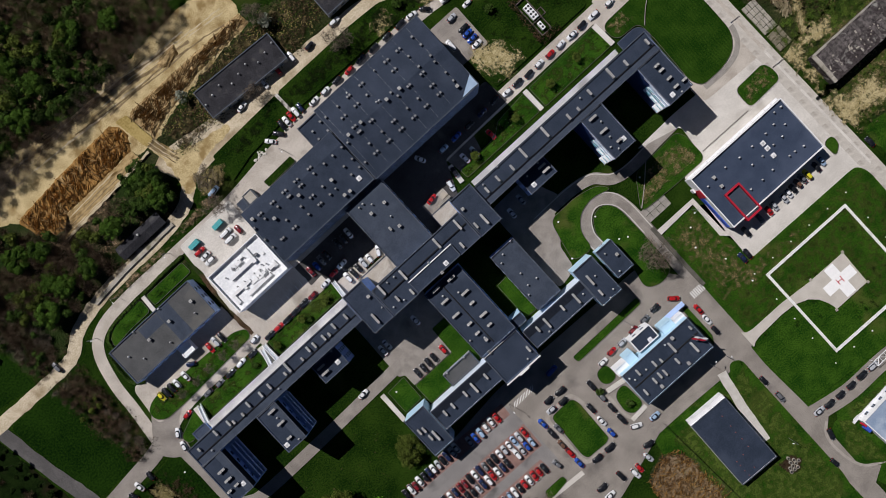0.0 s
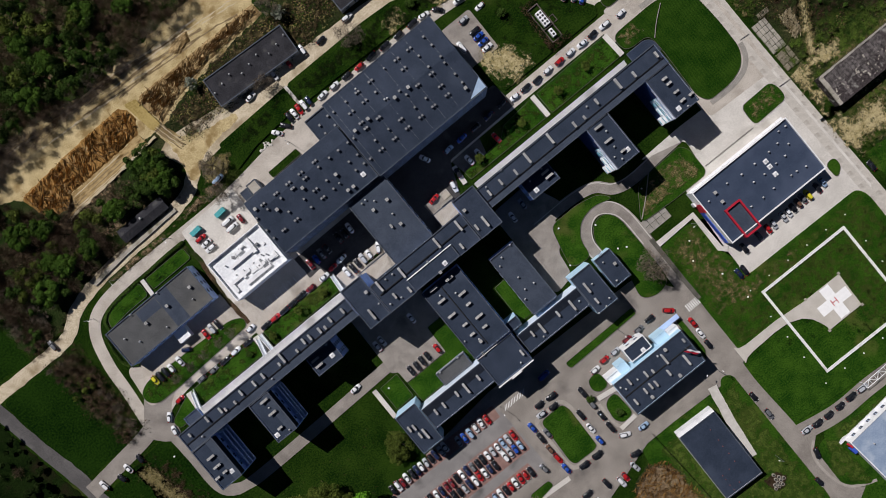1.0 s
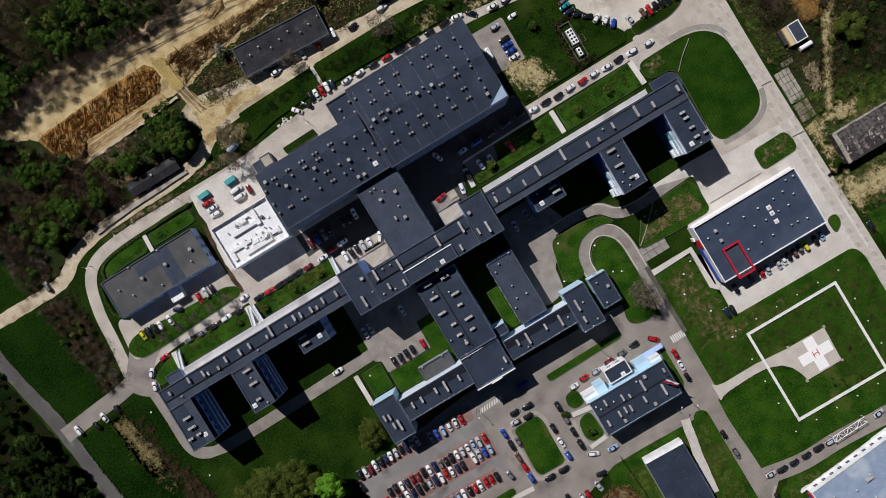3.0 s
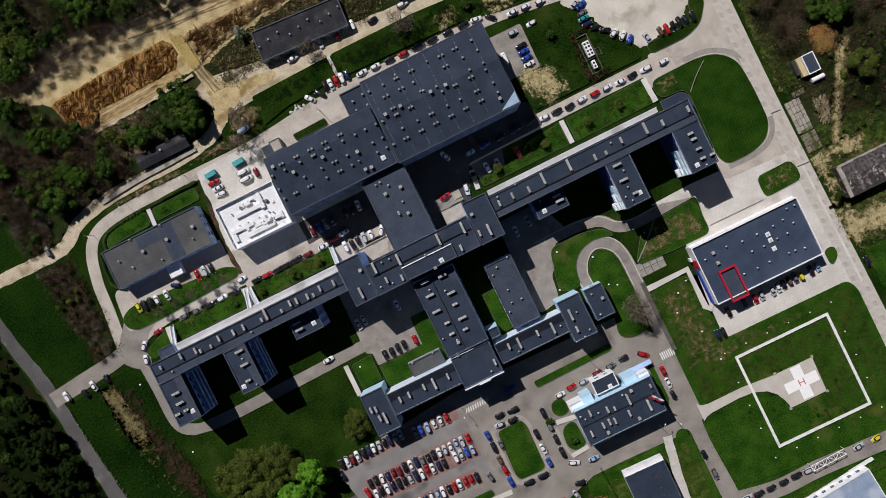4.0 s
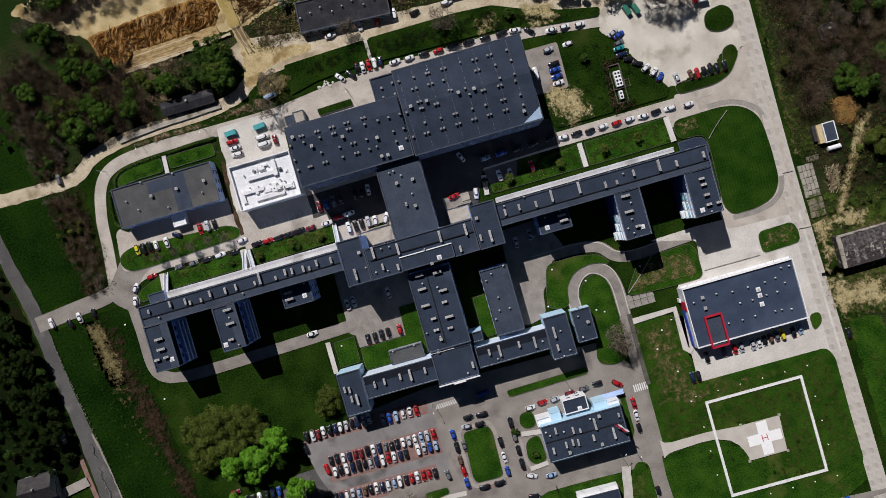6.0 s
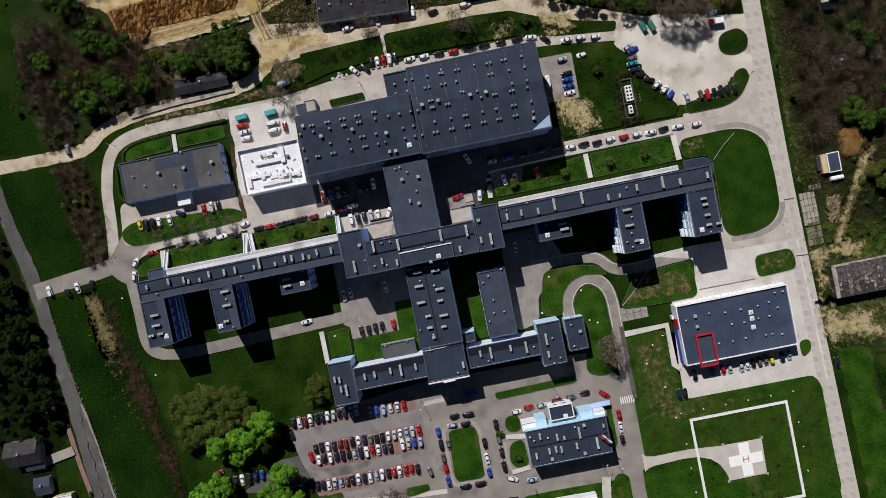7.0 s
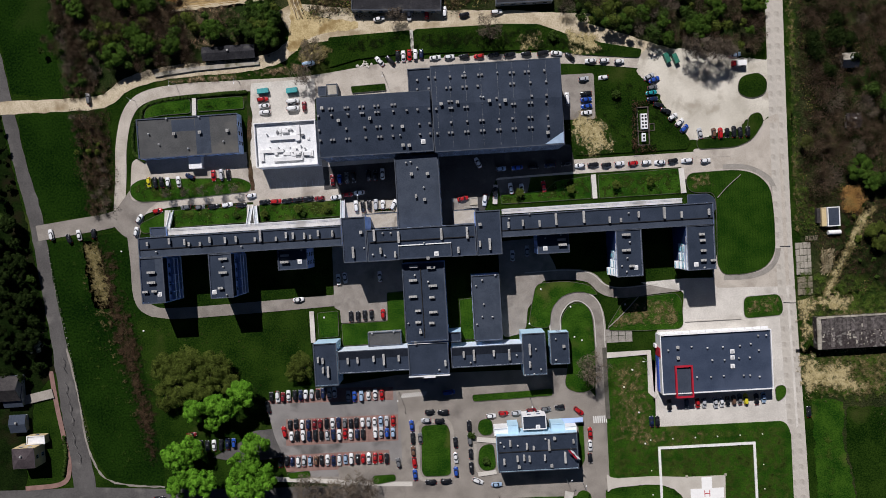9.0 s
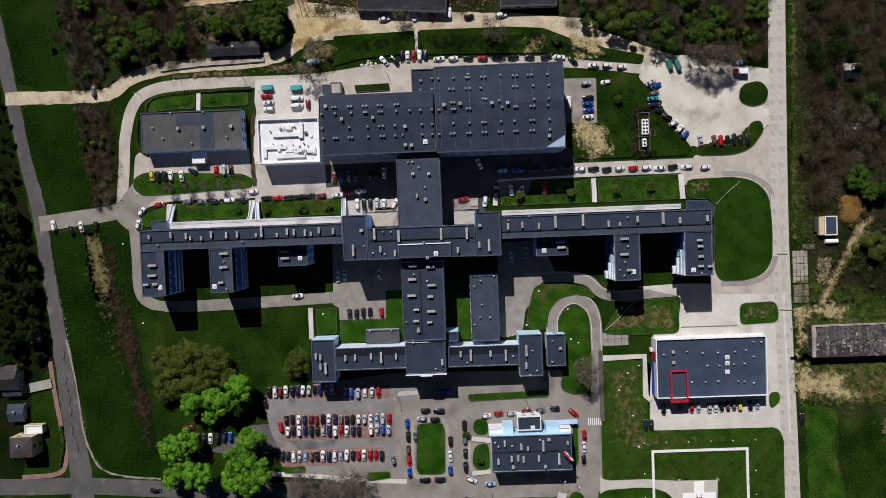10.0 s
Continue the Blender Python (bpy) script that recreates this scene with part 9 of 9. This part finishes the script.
TREES = {"bright": [build_tree(k, 10, 5.0, LEAF_BRIGHT, "tall tree in fresh bright green leaf") for k in (1, 2, 3)],
         "dark": [build_tree(k, 9, 4.0, LEAF_DARK, "dense dark green tree") for k in (4, 5)],
         "olive": [build_tree(k, 9, 5.0, LEAF_OLIVE, "tree with thin olive spring foliage") for k in (6, 7)],
         "bare": [build_tree(k, 9, 4.5, TWIG, "bare leafless tree with fine twigs", True) for k in (8, 9)],
         "blossom": [build_tree(16, 4.5, 2.2, LEAF_PALE, "small tree covered with white blossom")],
         "mid": [build_tree(k, 8, 4.2, LEAF_MID, "tree with half-open green leaves") for k in (12, 13)],
         "pine": [build_tree(k, 9, 3.6, LEAF_PINE, "very dark evergreen garden tree") for k in (14, 15)],
         "young": [build_tree(k, 4.5, 1.6, LEAF_OLIVE, "young tree with thin spring leaves in the lawn") for k in (10, 11)]}
FIRST = set()
random.seed(5)


def tree_at(kind, p, r, tall=1.0):
    src_ = random.choice(TREES[kind])
    base = {"bright": 5.0, "dark": 4.0, "olive": 5.0, "bare": 4.5, "young": 1.8, "mid": 4.2, "blossom": 2.2, "pine": 3.6}[kind]
    s = r / base
    m = pose(p[0], p[1], surface_z(*p) * 0.5, 0, 0, random.uniform(0, 360))
    if src_.name in FIRST:
        ob = copy_thing(src_, m)
    else:
        ob = src_
        ob.matrix_basis = m
        FIRST.add(src_.name)
    ob.scale = (s, s, s * tall)


for p, r in (((-89.7, -46.4), 5.2), ((-83.7, -45.2), 4.5), ((-77.5, -44.1), 6.5), ((-71.2, -40.8), 5.8), ((-84.1, -52.3), 3.6), ((-98.3, -63.3), 5.6), ((-92.7, -61.3), 5.0), ((-95.9, -68.9), 4.5), ((-88.9, -73.6), 6.2), ((-98.5, -75.5), 5.0), ((-67.3, -61.0), 6.0), ((-72.0, -67.5), 6.2), ((-66.8, -73.2), 7.0), ((-75.7, -76.2), 5.4), ((-70.3, -77.9), 5.5)):
    tree_at("bright", p, r * 0.88, 1.25)
for p, r in (((-99.2, -30.4), 6.5), ((-91.5, -29.6), 7.0), ((-82.7, -31.0), 6.5), ((-78.6, -36.6), 5.0), ((-96.3, -37.1), 6.5), ((-88.5, -37.4), 6.0), ((-48.9, -32.3), 5.0), ((-52.3, -35.5), 3.0), ((-102.0, -41.3), 5.0)):
    tree_at("olive", p, r, 0.8)
for p, r in (((61.3, -39.2), 6.0), ((-36.8, 87.7), 4.5), ((-49.8, -78.8), 6.0), ((-44.4, -81.7), 5.0), ((-35.5, -80.6), 6.5), ((-26.7, -81.3), 5.5), ((-31.0, -78.3), 4.0), ((30.5, 91.4), 5.0), ((-3.7, 98.2), 3.5), ((15.0, 118.2), 4.0), ((-40.7, 78.4), 4.0)):
    tree_at("bare", p, r)
for p, r in (((-59.9, 26.9), 2.0), ((-46.6, 28.1), 2.2), ((-35.6, 27.5), 2.0), ((38.8, 28.9), 2.4), ((58.4, 29.2), 2.2), ((75.7, 29.7), 2.4), ((88.7, 30.2), 2.2)):
    tree_at("young", p, r * 0.8, 0.7)
for p, r in (((-70.9, 27.3), 1.2), ((-44.9, 26.3), 1.2), ((14.7, -63.7), 1.4), ((19.8, -73.9), 1.5), ((54.9, 87.7), 1.8), ((77.6, 64.0), 1.6)):
    tree_at("dark", p, r, 0.7)


for p, r in (((-96.9, 144.3), 4.5), ((-105.5, 139.8), 4.0), ((-107.3, 112.8), 4.6), ((-99.6, 109.4), 3.8), ((-112.5, 90.3), 4.6), ((-101.0, 94.4), 4.2), ((-54.2, 95.7), 4.6), ((-55.0, 102.0), 4.2), ((-74.1, 97.8), 4.2), ((-104.5, 98.8), 3.8), ((-90.3, 92.9), 3.6),
             ((-113.5, 128.5), 4.0), ((-126.0, 108.8), 3.6), ((-59.6, 153.6), 4.4), ((-71.6, 146.9), 4.6), ((-38.4, 158.3), 4.4), ((-24.6, 152.2), 4.0), ((-63.0, 164.8), 4.0), ((129.8, 94.6), 4.4), ((108.6, 86.7), 4.6), ((115.1, 92.8), 4.0)):
    tree_at("mid", p, r, 0.9)
for p, r in (((-161.4, 9.2), 3.4), ((-157.8, -6.3), 3.0), ((-161.9, -19.4), 3.6), ((-158.3, 28.8), 3.4), ((-155.1, 13.9), 3.6), ((-162.7, 12.2), 3.2), ((-153.8, -0.2), 3.4), ((-153.4, -16.4), 3.6), ((-162.2, -3.9), 3.0), ((-172.3, -0.1), 3.4), ((-163.9, 22.5), 3.2)):
    tree_at("pine", p, r)


for p, r in (((104.9, 79.1), 3.6), ((108.7, 77.8), 4.0), ((112.5, 77.5), 4.2), ((116.3, 77.3), 3.8), ((119.3, 76.7), 3.2)):
    tree_at("bare", p, r, 1.5)
for p in ((-96.6, 37.2), (-89.4, 37.0), (-83.0, 37.2), (-76.2, 37.3), (-70.2, 37.2)):
    tree_at("bare", p, 1.9, 1.5)
tree_at("olive", (173.0, 4.2), 5.2, 0.6)
for p, r in (((167.1, 29.8), 4.6), ((171.5, 25.5), 4.0), ((182.7, 35.4), 3.6)):
    tree_at("mid", p, r, 0.7)
tree_at("olive", (148.4, 41.0), 2.6, 0.8)
tree_at("bright", (132.4, 93.7), 2.8)
tree_at("blossom", (-24.1, 115.4), 2.4)
tree_at("blossom", (16.1, 114.5), 2.6)
tree_at("blossom", (-152.0, -18.9), 3.0)


def spray(rng, x, y, h, r, count, size):
    """Long fine twigs of a bare tree that fan out and up from its trunk."""
    az, el = rng.uniform(0, 6.283, count), rng.uniform(0.25, 1.4, count)
    d = np.stack([np.cos(az) * np.cos(el), np.sin(az) * np.cos(el), np.sin(el)], 1)
    pos = np.array([x, y, h * 0.35]) + d * np.array([r, r, h * 0.62]) * rng.uniform(0.3, 1.0, (count, 1)) ** 0.6
    a = d + rng.normal(0, 0.28, (count, 3))
    a /= np.linalg.norm(a, axis=1, keepdims=True)
    b = np.cross(a, rng.normal(size=(count, 3)))
    b /= np.linalg.norm(b, axis=1, keepdims=True)
    la, lb = size * rng.uniform(1.2, 3.2, (count, 1)), size * rng.uniform(0.035, 0.085, (count, 1))
    return np.stack([pos - a * la, pos + b * lb, pos + a * la, pos - b * lb], 1).reshape(-1, 3)


def woods(name, label, outline, gap, kinds, seed, tall=(5, 10), wide=(1.8, 3.8), leaf=0.36, density=190, girth=0.02):
    """A stretch of wood or thicket: many crowns on trunks, joined."""
    rng = np.random.default_rng(seed)
    out = [Vector(p) for p in outline]
    xs, ys = [p.x for p in out], [p.y for p in out]
    spots, groups = [], {m.name: ([], m) for m, w_ in kinds}
    weights = np.array([w_ for m, w_ in kinds], float)
    weights /= weights.sum()
    edges = np.cumsum(weights)
    trunks = []
    px, py = rng.uniform(min(xs), max(xs), 9000), rng.uniform(min(ys), max(ys), 9000)
    depth = signed_depth(out, px, py)
    # Kinds keep together in drifts.
    drift = lattice_noise(px * 0.07, py * 0.07, seed + 2) * 0.75 + rng.random(9000) * 0.25
    drift = np.argsort(np.argsort(drift)) / 9000
    for x, y, d, f in zip(px, py, depth, drift):
        if d < 0 or any((x - u) ** 2 + (y - v) ** 2 < gap * gap for u, v in spots):
            continue
        spots.append((x, y))
        m = kinds[min(int(np.searchsorted(edges, f)), len(kinds) - 1)][0]
        h, r = rng.uniform(*tall), wide[0] + (wide[1] - wide[0]) * rng.random() ** 1.6
        if m in (TWIG, LEAF_BROWN):
            groups[m.name][0].append(spray(rng, x, y, h, r * 1.1, int(density * 0.9 * r), 0.46))
        else:
            n = int(4 + r * 1.6)
            ang, q = rng.uniform(0, 6.28, n), r * np.sqrt(rng.random(n)) * 0.62
            q[0] = 0.0
            c = np.stack([x + np.cos(ang) * q, y + np.sin(ang) * q, h * (0.48 + 0.40 * (1 - (q / r) ** 2) * rng.uniform(0.75, 1.0, n))], 1)
            lobe = rng.uniform(0.30, 0.52, n) * r
            lobe[0] = 0.62 * r
            groups[m.name][0].append(leaf_cloud(rng, c, lobe, int(density * r), leaf))
        w0 = girth * h
        for k in range(4):
            a0, a1 = k * 1.5708, (k + 1) * 1.5708
            trunks.append([(x + math.cos(a0) * w0, y + math.sin(a0) * w0, -0.2), (x + math.cos(a1) * w0, y + math.sin(a1) * w0, -0.2), (x + math.cos(a1) * w0 * 0.4, y + math.sin(a1) * w0 * 0.4, h * 0.7), (x + math.cos(a0) * w0 * 0.4, y + math.sin(a0) * w0 * 0.4, h * 0.7)])
    made = [(np.concatenate(g), m) for g, m in groups.values() if g] + [(np.array(trunks).reshape(-1, 3), BARK)]
    tagged(new(name, quads_mesh(name, made)), label, "woods", kind="stuff")


woods("woods", "dense mixed spring wood of dark and bare trees", [(-117.4, 110.9), (-117.8, 90.2), (-108.5, 88.7), (-95.2, 89.2), (-85.2, 89.4), (-83.6, 99.4), (-72.5, 100.6), (-63.6, 100.2), (-63.5, 102.8), (-87.8, 104.3), (-94.0, 112.0), (-116.1, 113.0)], 3.8, ((LEAF_BROWN, 6), (LEAF_DARK, 2.4), (LEAF_OLIVE, 2)), 31, (4, 8), (1.6, 4.4))
woods("woods", "clump of dark green trees beside the shed", [(-60.3, 101.8), (-56.6, 90.6), (-50.9, 90.5), (-48.3, 99.1), (-50.1, 107.9), (-58.9, 108.3)], 2.6, ((LEAF_DARK, 6), (LEAF_OLIVE, 1)), 44, (5, 8), (2.0, 3.6))
woods("woods", "strip of bare brown trees", [(-136.4, 116.1), (-132.5, 78.7), (-122.4, 78.3), (-120.9, 87.0), (-120.7, 111.0), (-122.2, 124.1)], 2.0, ((TWIG, 3), (LEAF_BROWN, 4), (LEAF_DARK, 0.6)), 32, (1.5, 4), (1.0, 2.4))
woods("woods", "dense mixed wood above the building site", [(-117.9, 138.9), (-88.3, 139.7), (-67.0, 139.5), (-33.4, 138.9), (-8.2, 140.3), (4.6, 144.9), (5.0, 169.1), (-44.4, 209.6), (-107.9, 185.5)], 3.2, ((LEAF_BROWN, 6), (LEAF_PINE, 2.5), (LEAF_DARK, 2.4), (LEAF_OLIVE, 1.4)), 33, (4, 8), (1.6, 4.4))
woods("woods", "row of tall bare trees at the rim of the site", [(-123.6, 133.0), (-93.7, 134.0), (-72.9, 133.3), (-38.7, 135.4), (-13.4, 138.0), (-6.8, 139.0), (-35.7, 141.0), (-67.8, 140.2), (-92.8, 141.0), (-116.5, 140.4)], 3.3, ((TWIG, 6), (LEAF_BROWN, 1)), 46, (4.5, 8), (1.8, 3.4), density=210, girth=0.011)
woods("woods", "dense mixed wood beside the track", [(-105.6, 127.6), (-99.2, 116.2), (-88.6, 109.2), (-81.9, 107.2), (-86.7, 99.1), (-84.8, 89.0), (-98.1, 87.1), (-109.9, 86.8), (-124.9, 89.2), (-143.1, 94.5), (-129.1, 121.2)], 3.6, ((LEAF_BROWN, 6), (LEAF_DARK, 1.8), (LEAF_OLIVE, 1.6)), 34, (3, 6), (1.6, 3.6))
woods("woods", "dark green trees between the site and the hospital", [(-66.2, 101.2), (-56.0, 103.8), (-49.3, 99.6), (-49.3, 89.9), (-56.5, 89.5), (-58.5, 94.8), (-70.2, 96.0), (-73.9, 99.1)], 4.0, ((LEAF_DARK, 6), (LEAF_OLIVE, 1)), 47, (5, 8), (2.0, 4.0))
woods("woods", "wood of bare and budding trees", [(65.1, 93.1), (90.8, 84.5), (104.7, 80.6), (123.0, 78.8), (132.6, 78.3), (134.4, 108.3), (115.6, 126.2), (81.3, 127.8), (56.9, 109.6), (57.7, 98.8)], 3.0, ((LEAF_BROWN, 5), (LEAF_OLIVE, 2), (LEAF_MID, 1), (LEAF_DARK, 1.6), (TWIG, 1.4)), 35, (4, 8), (1.6, 4.2))
woods("woods", "wood of bare and budding trees", [(150.3, 111.8), (149.1, 36.6), (151.8, 25.7), (160.5, 29.7), (171.2, 27.1), (177.5, 20.3), (203.3, 25.8), (206.9, 113.5)], 4.8, ((LEAF_PINE, 1.2), (LEAF_BROWN, 8), (TWIG, 1.2), (LEAF_DARK, 1.6)), 36, (3, 8), (2.2, 6.0), density=230)
woods("thicket", "low thicket of bushes", [(164.5, 12.2), (177.4, 13.8), (196.8, 15.3), (202.6, -19.8), (176.8, -20.0), (164.2, -3.1)], 5.5, ((LEAF_DARK, 3), (LEAF_OLIVE, 1), (LEAF_BROWN, 3)), 37, (0.6, 1.8), (0.8, 2.0))
woods("thicket", "low bare brown bushes", [(-131.8, 69.9), (-120.7, 69.4), (-119.3, 54.0), (-120.5, 30.8), (-126.1, 31.0), (-130.2, 50.0)], 3.0, ((TWIG, 2), (LEAF_BROWN, 6), (LEAF_OLIVE, 0.6)), 38, (1.5, 4.0), (1.0, 2.4), density=170)
woods("thicket", "dark garden trees and bushes beside the houses", [(-173.9, 40.6), (-160.9, 40.1), (-156.3, 13.3), (-153.9, -11.4), (-152.0, -29.5), (-160.0, -31.5), (-182.6, -28.4), (-193.2, 21.3)], 5.2, ((LEAF_PINE, 7), (LEAF_BROWN, 1), (LEAF_DARK, 1)), 40, (3, 6), (1.4, 3.4))
woods("thicket", "dark garden trees and bushes beside the houses", [(-167.7, 69.2), (-164.8, 99.8), (-160.8, 73.3), (-155.9, 39.9), (-160.4, 40.1), (-173.3, 51.7)], 4.5, ((LEAF_PINE, 5), (LEAF_BROWN, 1)), 41, (2, 5), (1.2, 2.4))
woods("thicket", "dark garden trees beside the road", [(-161.5, 40.6), (-154.8, 31.1), (-152.1, 11.6), (-149.2, -10.4), (-147.7, -27.3), (-162.2, -31.2), (-163.7, -14.3), (-176.2, -7.3), (-194.2, -5.2), (-181.9, 36.7)], 5.4, ((LEAF_PINE, 6), (LEAF_DARK, 1), (LEAF_BROWN, 1)), 45, (3, 6), (1.4, 3.2))

# ---- standing weeds ----
tufts("weeds", "low brown weeds in the strip", STRIP_NORTH, ((TUFT_DARK, 5), (TUFT_BROWN, 5), (TUFT_GREEN, 1.5)), 5.0, 0.26, 61, 2.5, 0.3)
tufts("weeds", "low brown weeds in the strip", STRIP_SOUTH, ((TUFT_DARK, 5), (TUFT_BROWN, 1)), 1.6, 0.16, 62, 2.5, 0.3)
tufts("reeds", "heap of rust brown reeds beside the shed", [(162.1, 22.7), (167.7, 23.6), (169.3, 18.1), (166.9, 14.2), (162.4, 15.3)], ((TUFT_BROWN, 1), (TUFT_RUST, 6), (TUFT_STRAW, 1)), 42.0, 0.20, 71, 1.2, high=1.2)
tufts("weeds", "weeds and dead grass on the scrub floor", EAST_SCRUB, ((TUFT_DARK, 3), (TUFT_BROWN, 4), (TUFT_GREEN, 3), (TUFT_STRAW, 1.0)), 4.0, 0.26, 72, 2.0, 0.40)
tufts("weeds", "weeds and straw beside the concrete road", WORN_SOUTH, ((TUFT_GREEN, 2), (TUFT_STRAW, 4), (TUFT_SAND, 4)), 3.0, 0.18, 73, 2.0, 0.5)
tufts("weeds", "olive weeds and litter round the barrack", BARRACK_PLOT, ((TUFT_DARK, 2), (TUFT_BROWN, 4), (TUFT_GREEN, 3), (TUFT_STRAW, 3)), 5.0, 0.26, 77, 2.0, 0.35)
tufts("hedge", "low brown hedge round the chiller pen", [(83.5, 60.1), (85.4, 60.0), (84.8, 44.5), (82.8, 43.3)], ((TUFT_DARK, 3), (TUFT_BROWN, 3)), 14.0, 0.3, 101, 0.5, high=0.9)
tufts("hedge", "low brown hedge round the chiller pen", [(84.2, 60.8), (90.2, 60.5), (90.2, 59.1), (84.1, 59.5)], ((TUFT_DARK, 3), (TUFT_BROWN, 3)), 14.0, 0.3, 102, 0.5, high=0.9)
tufts("hedge", "low brown hedge round the chiller pen", [(83.1, 43.9), (91.3, 44.2), (91.2, 41.6), (83.4, 41.5)], ((TUFT_DARK, 4), (TUFT_BROWN, 3)), 14.0, 0.3, 103, 0.5, high=0.9)
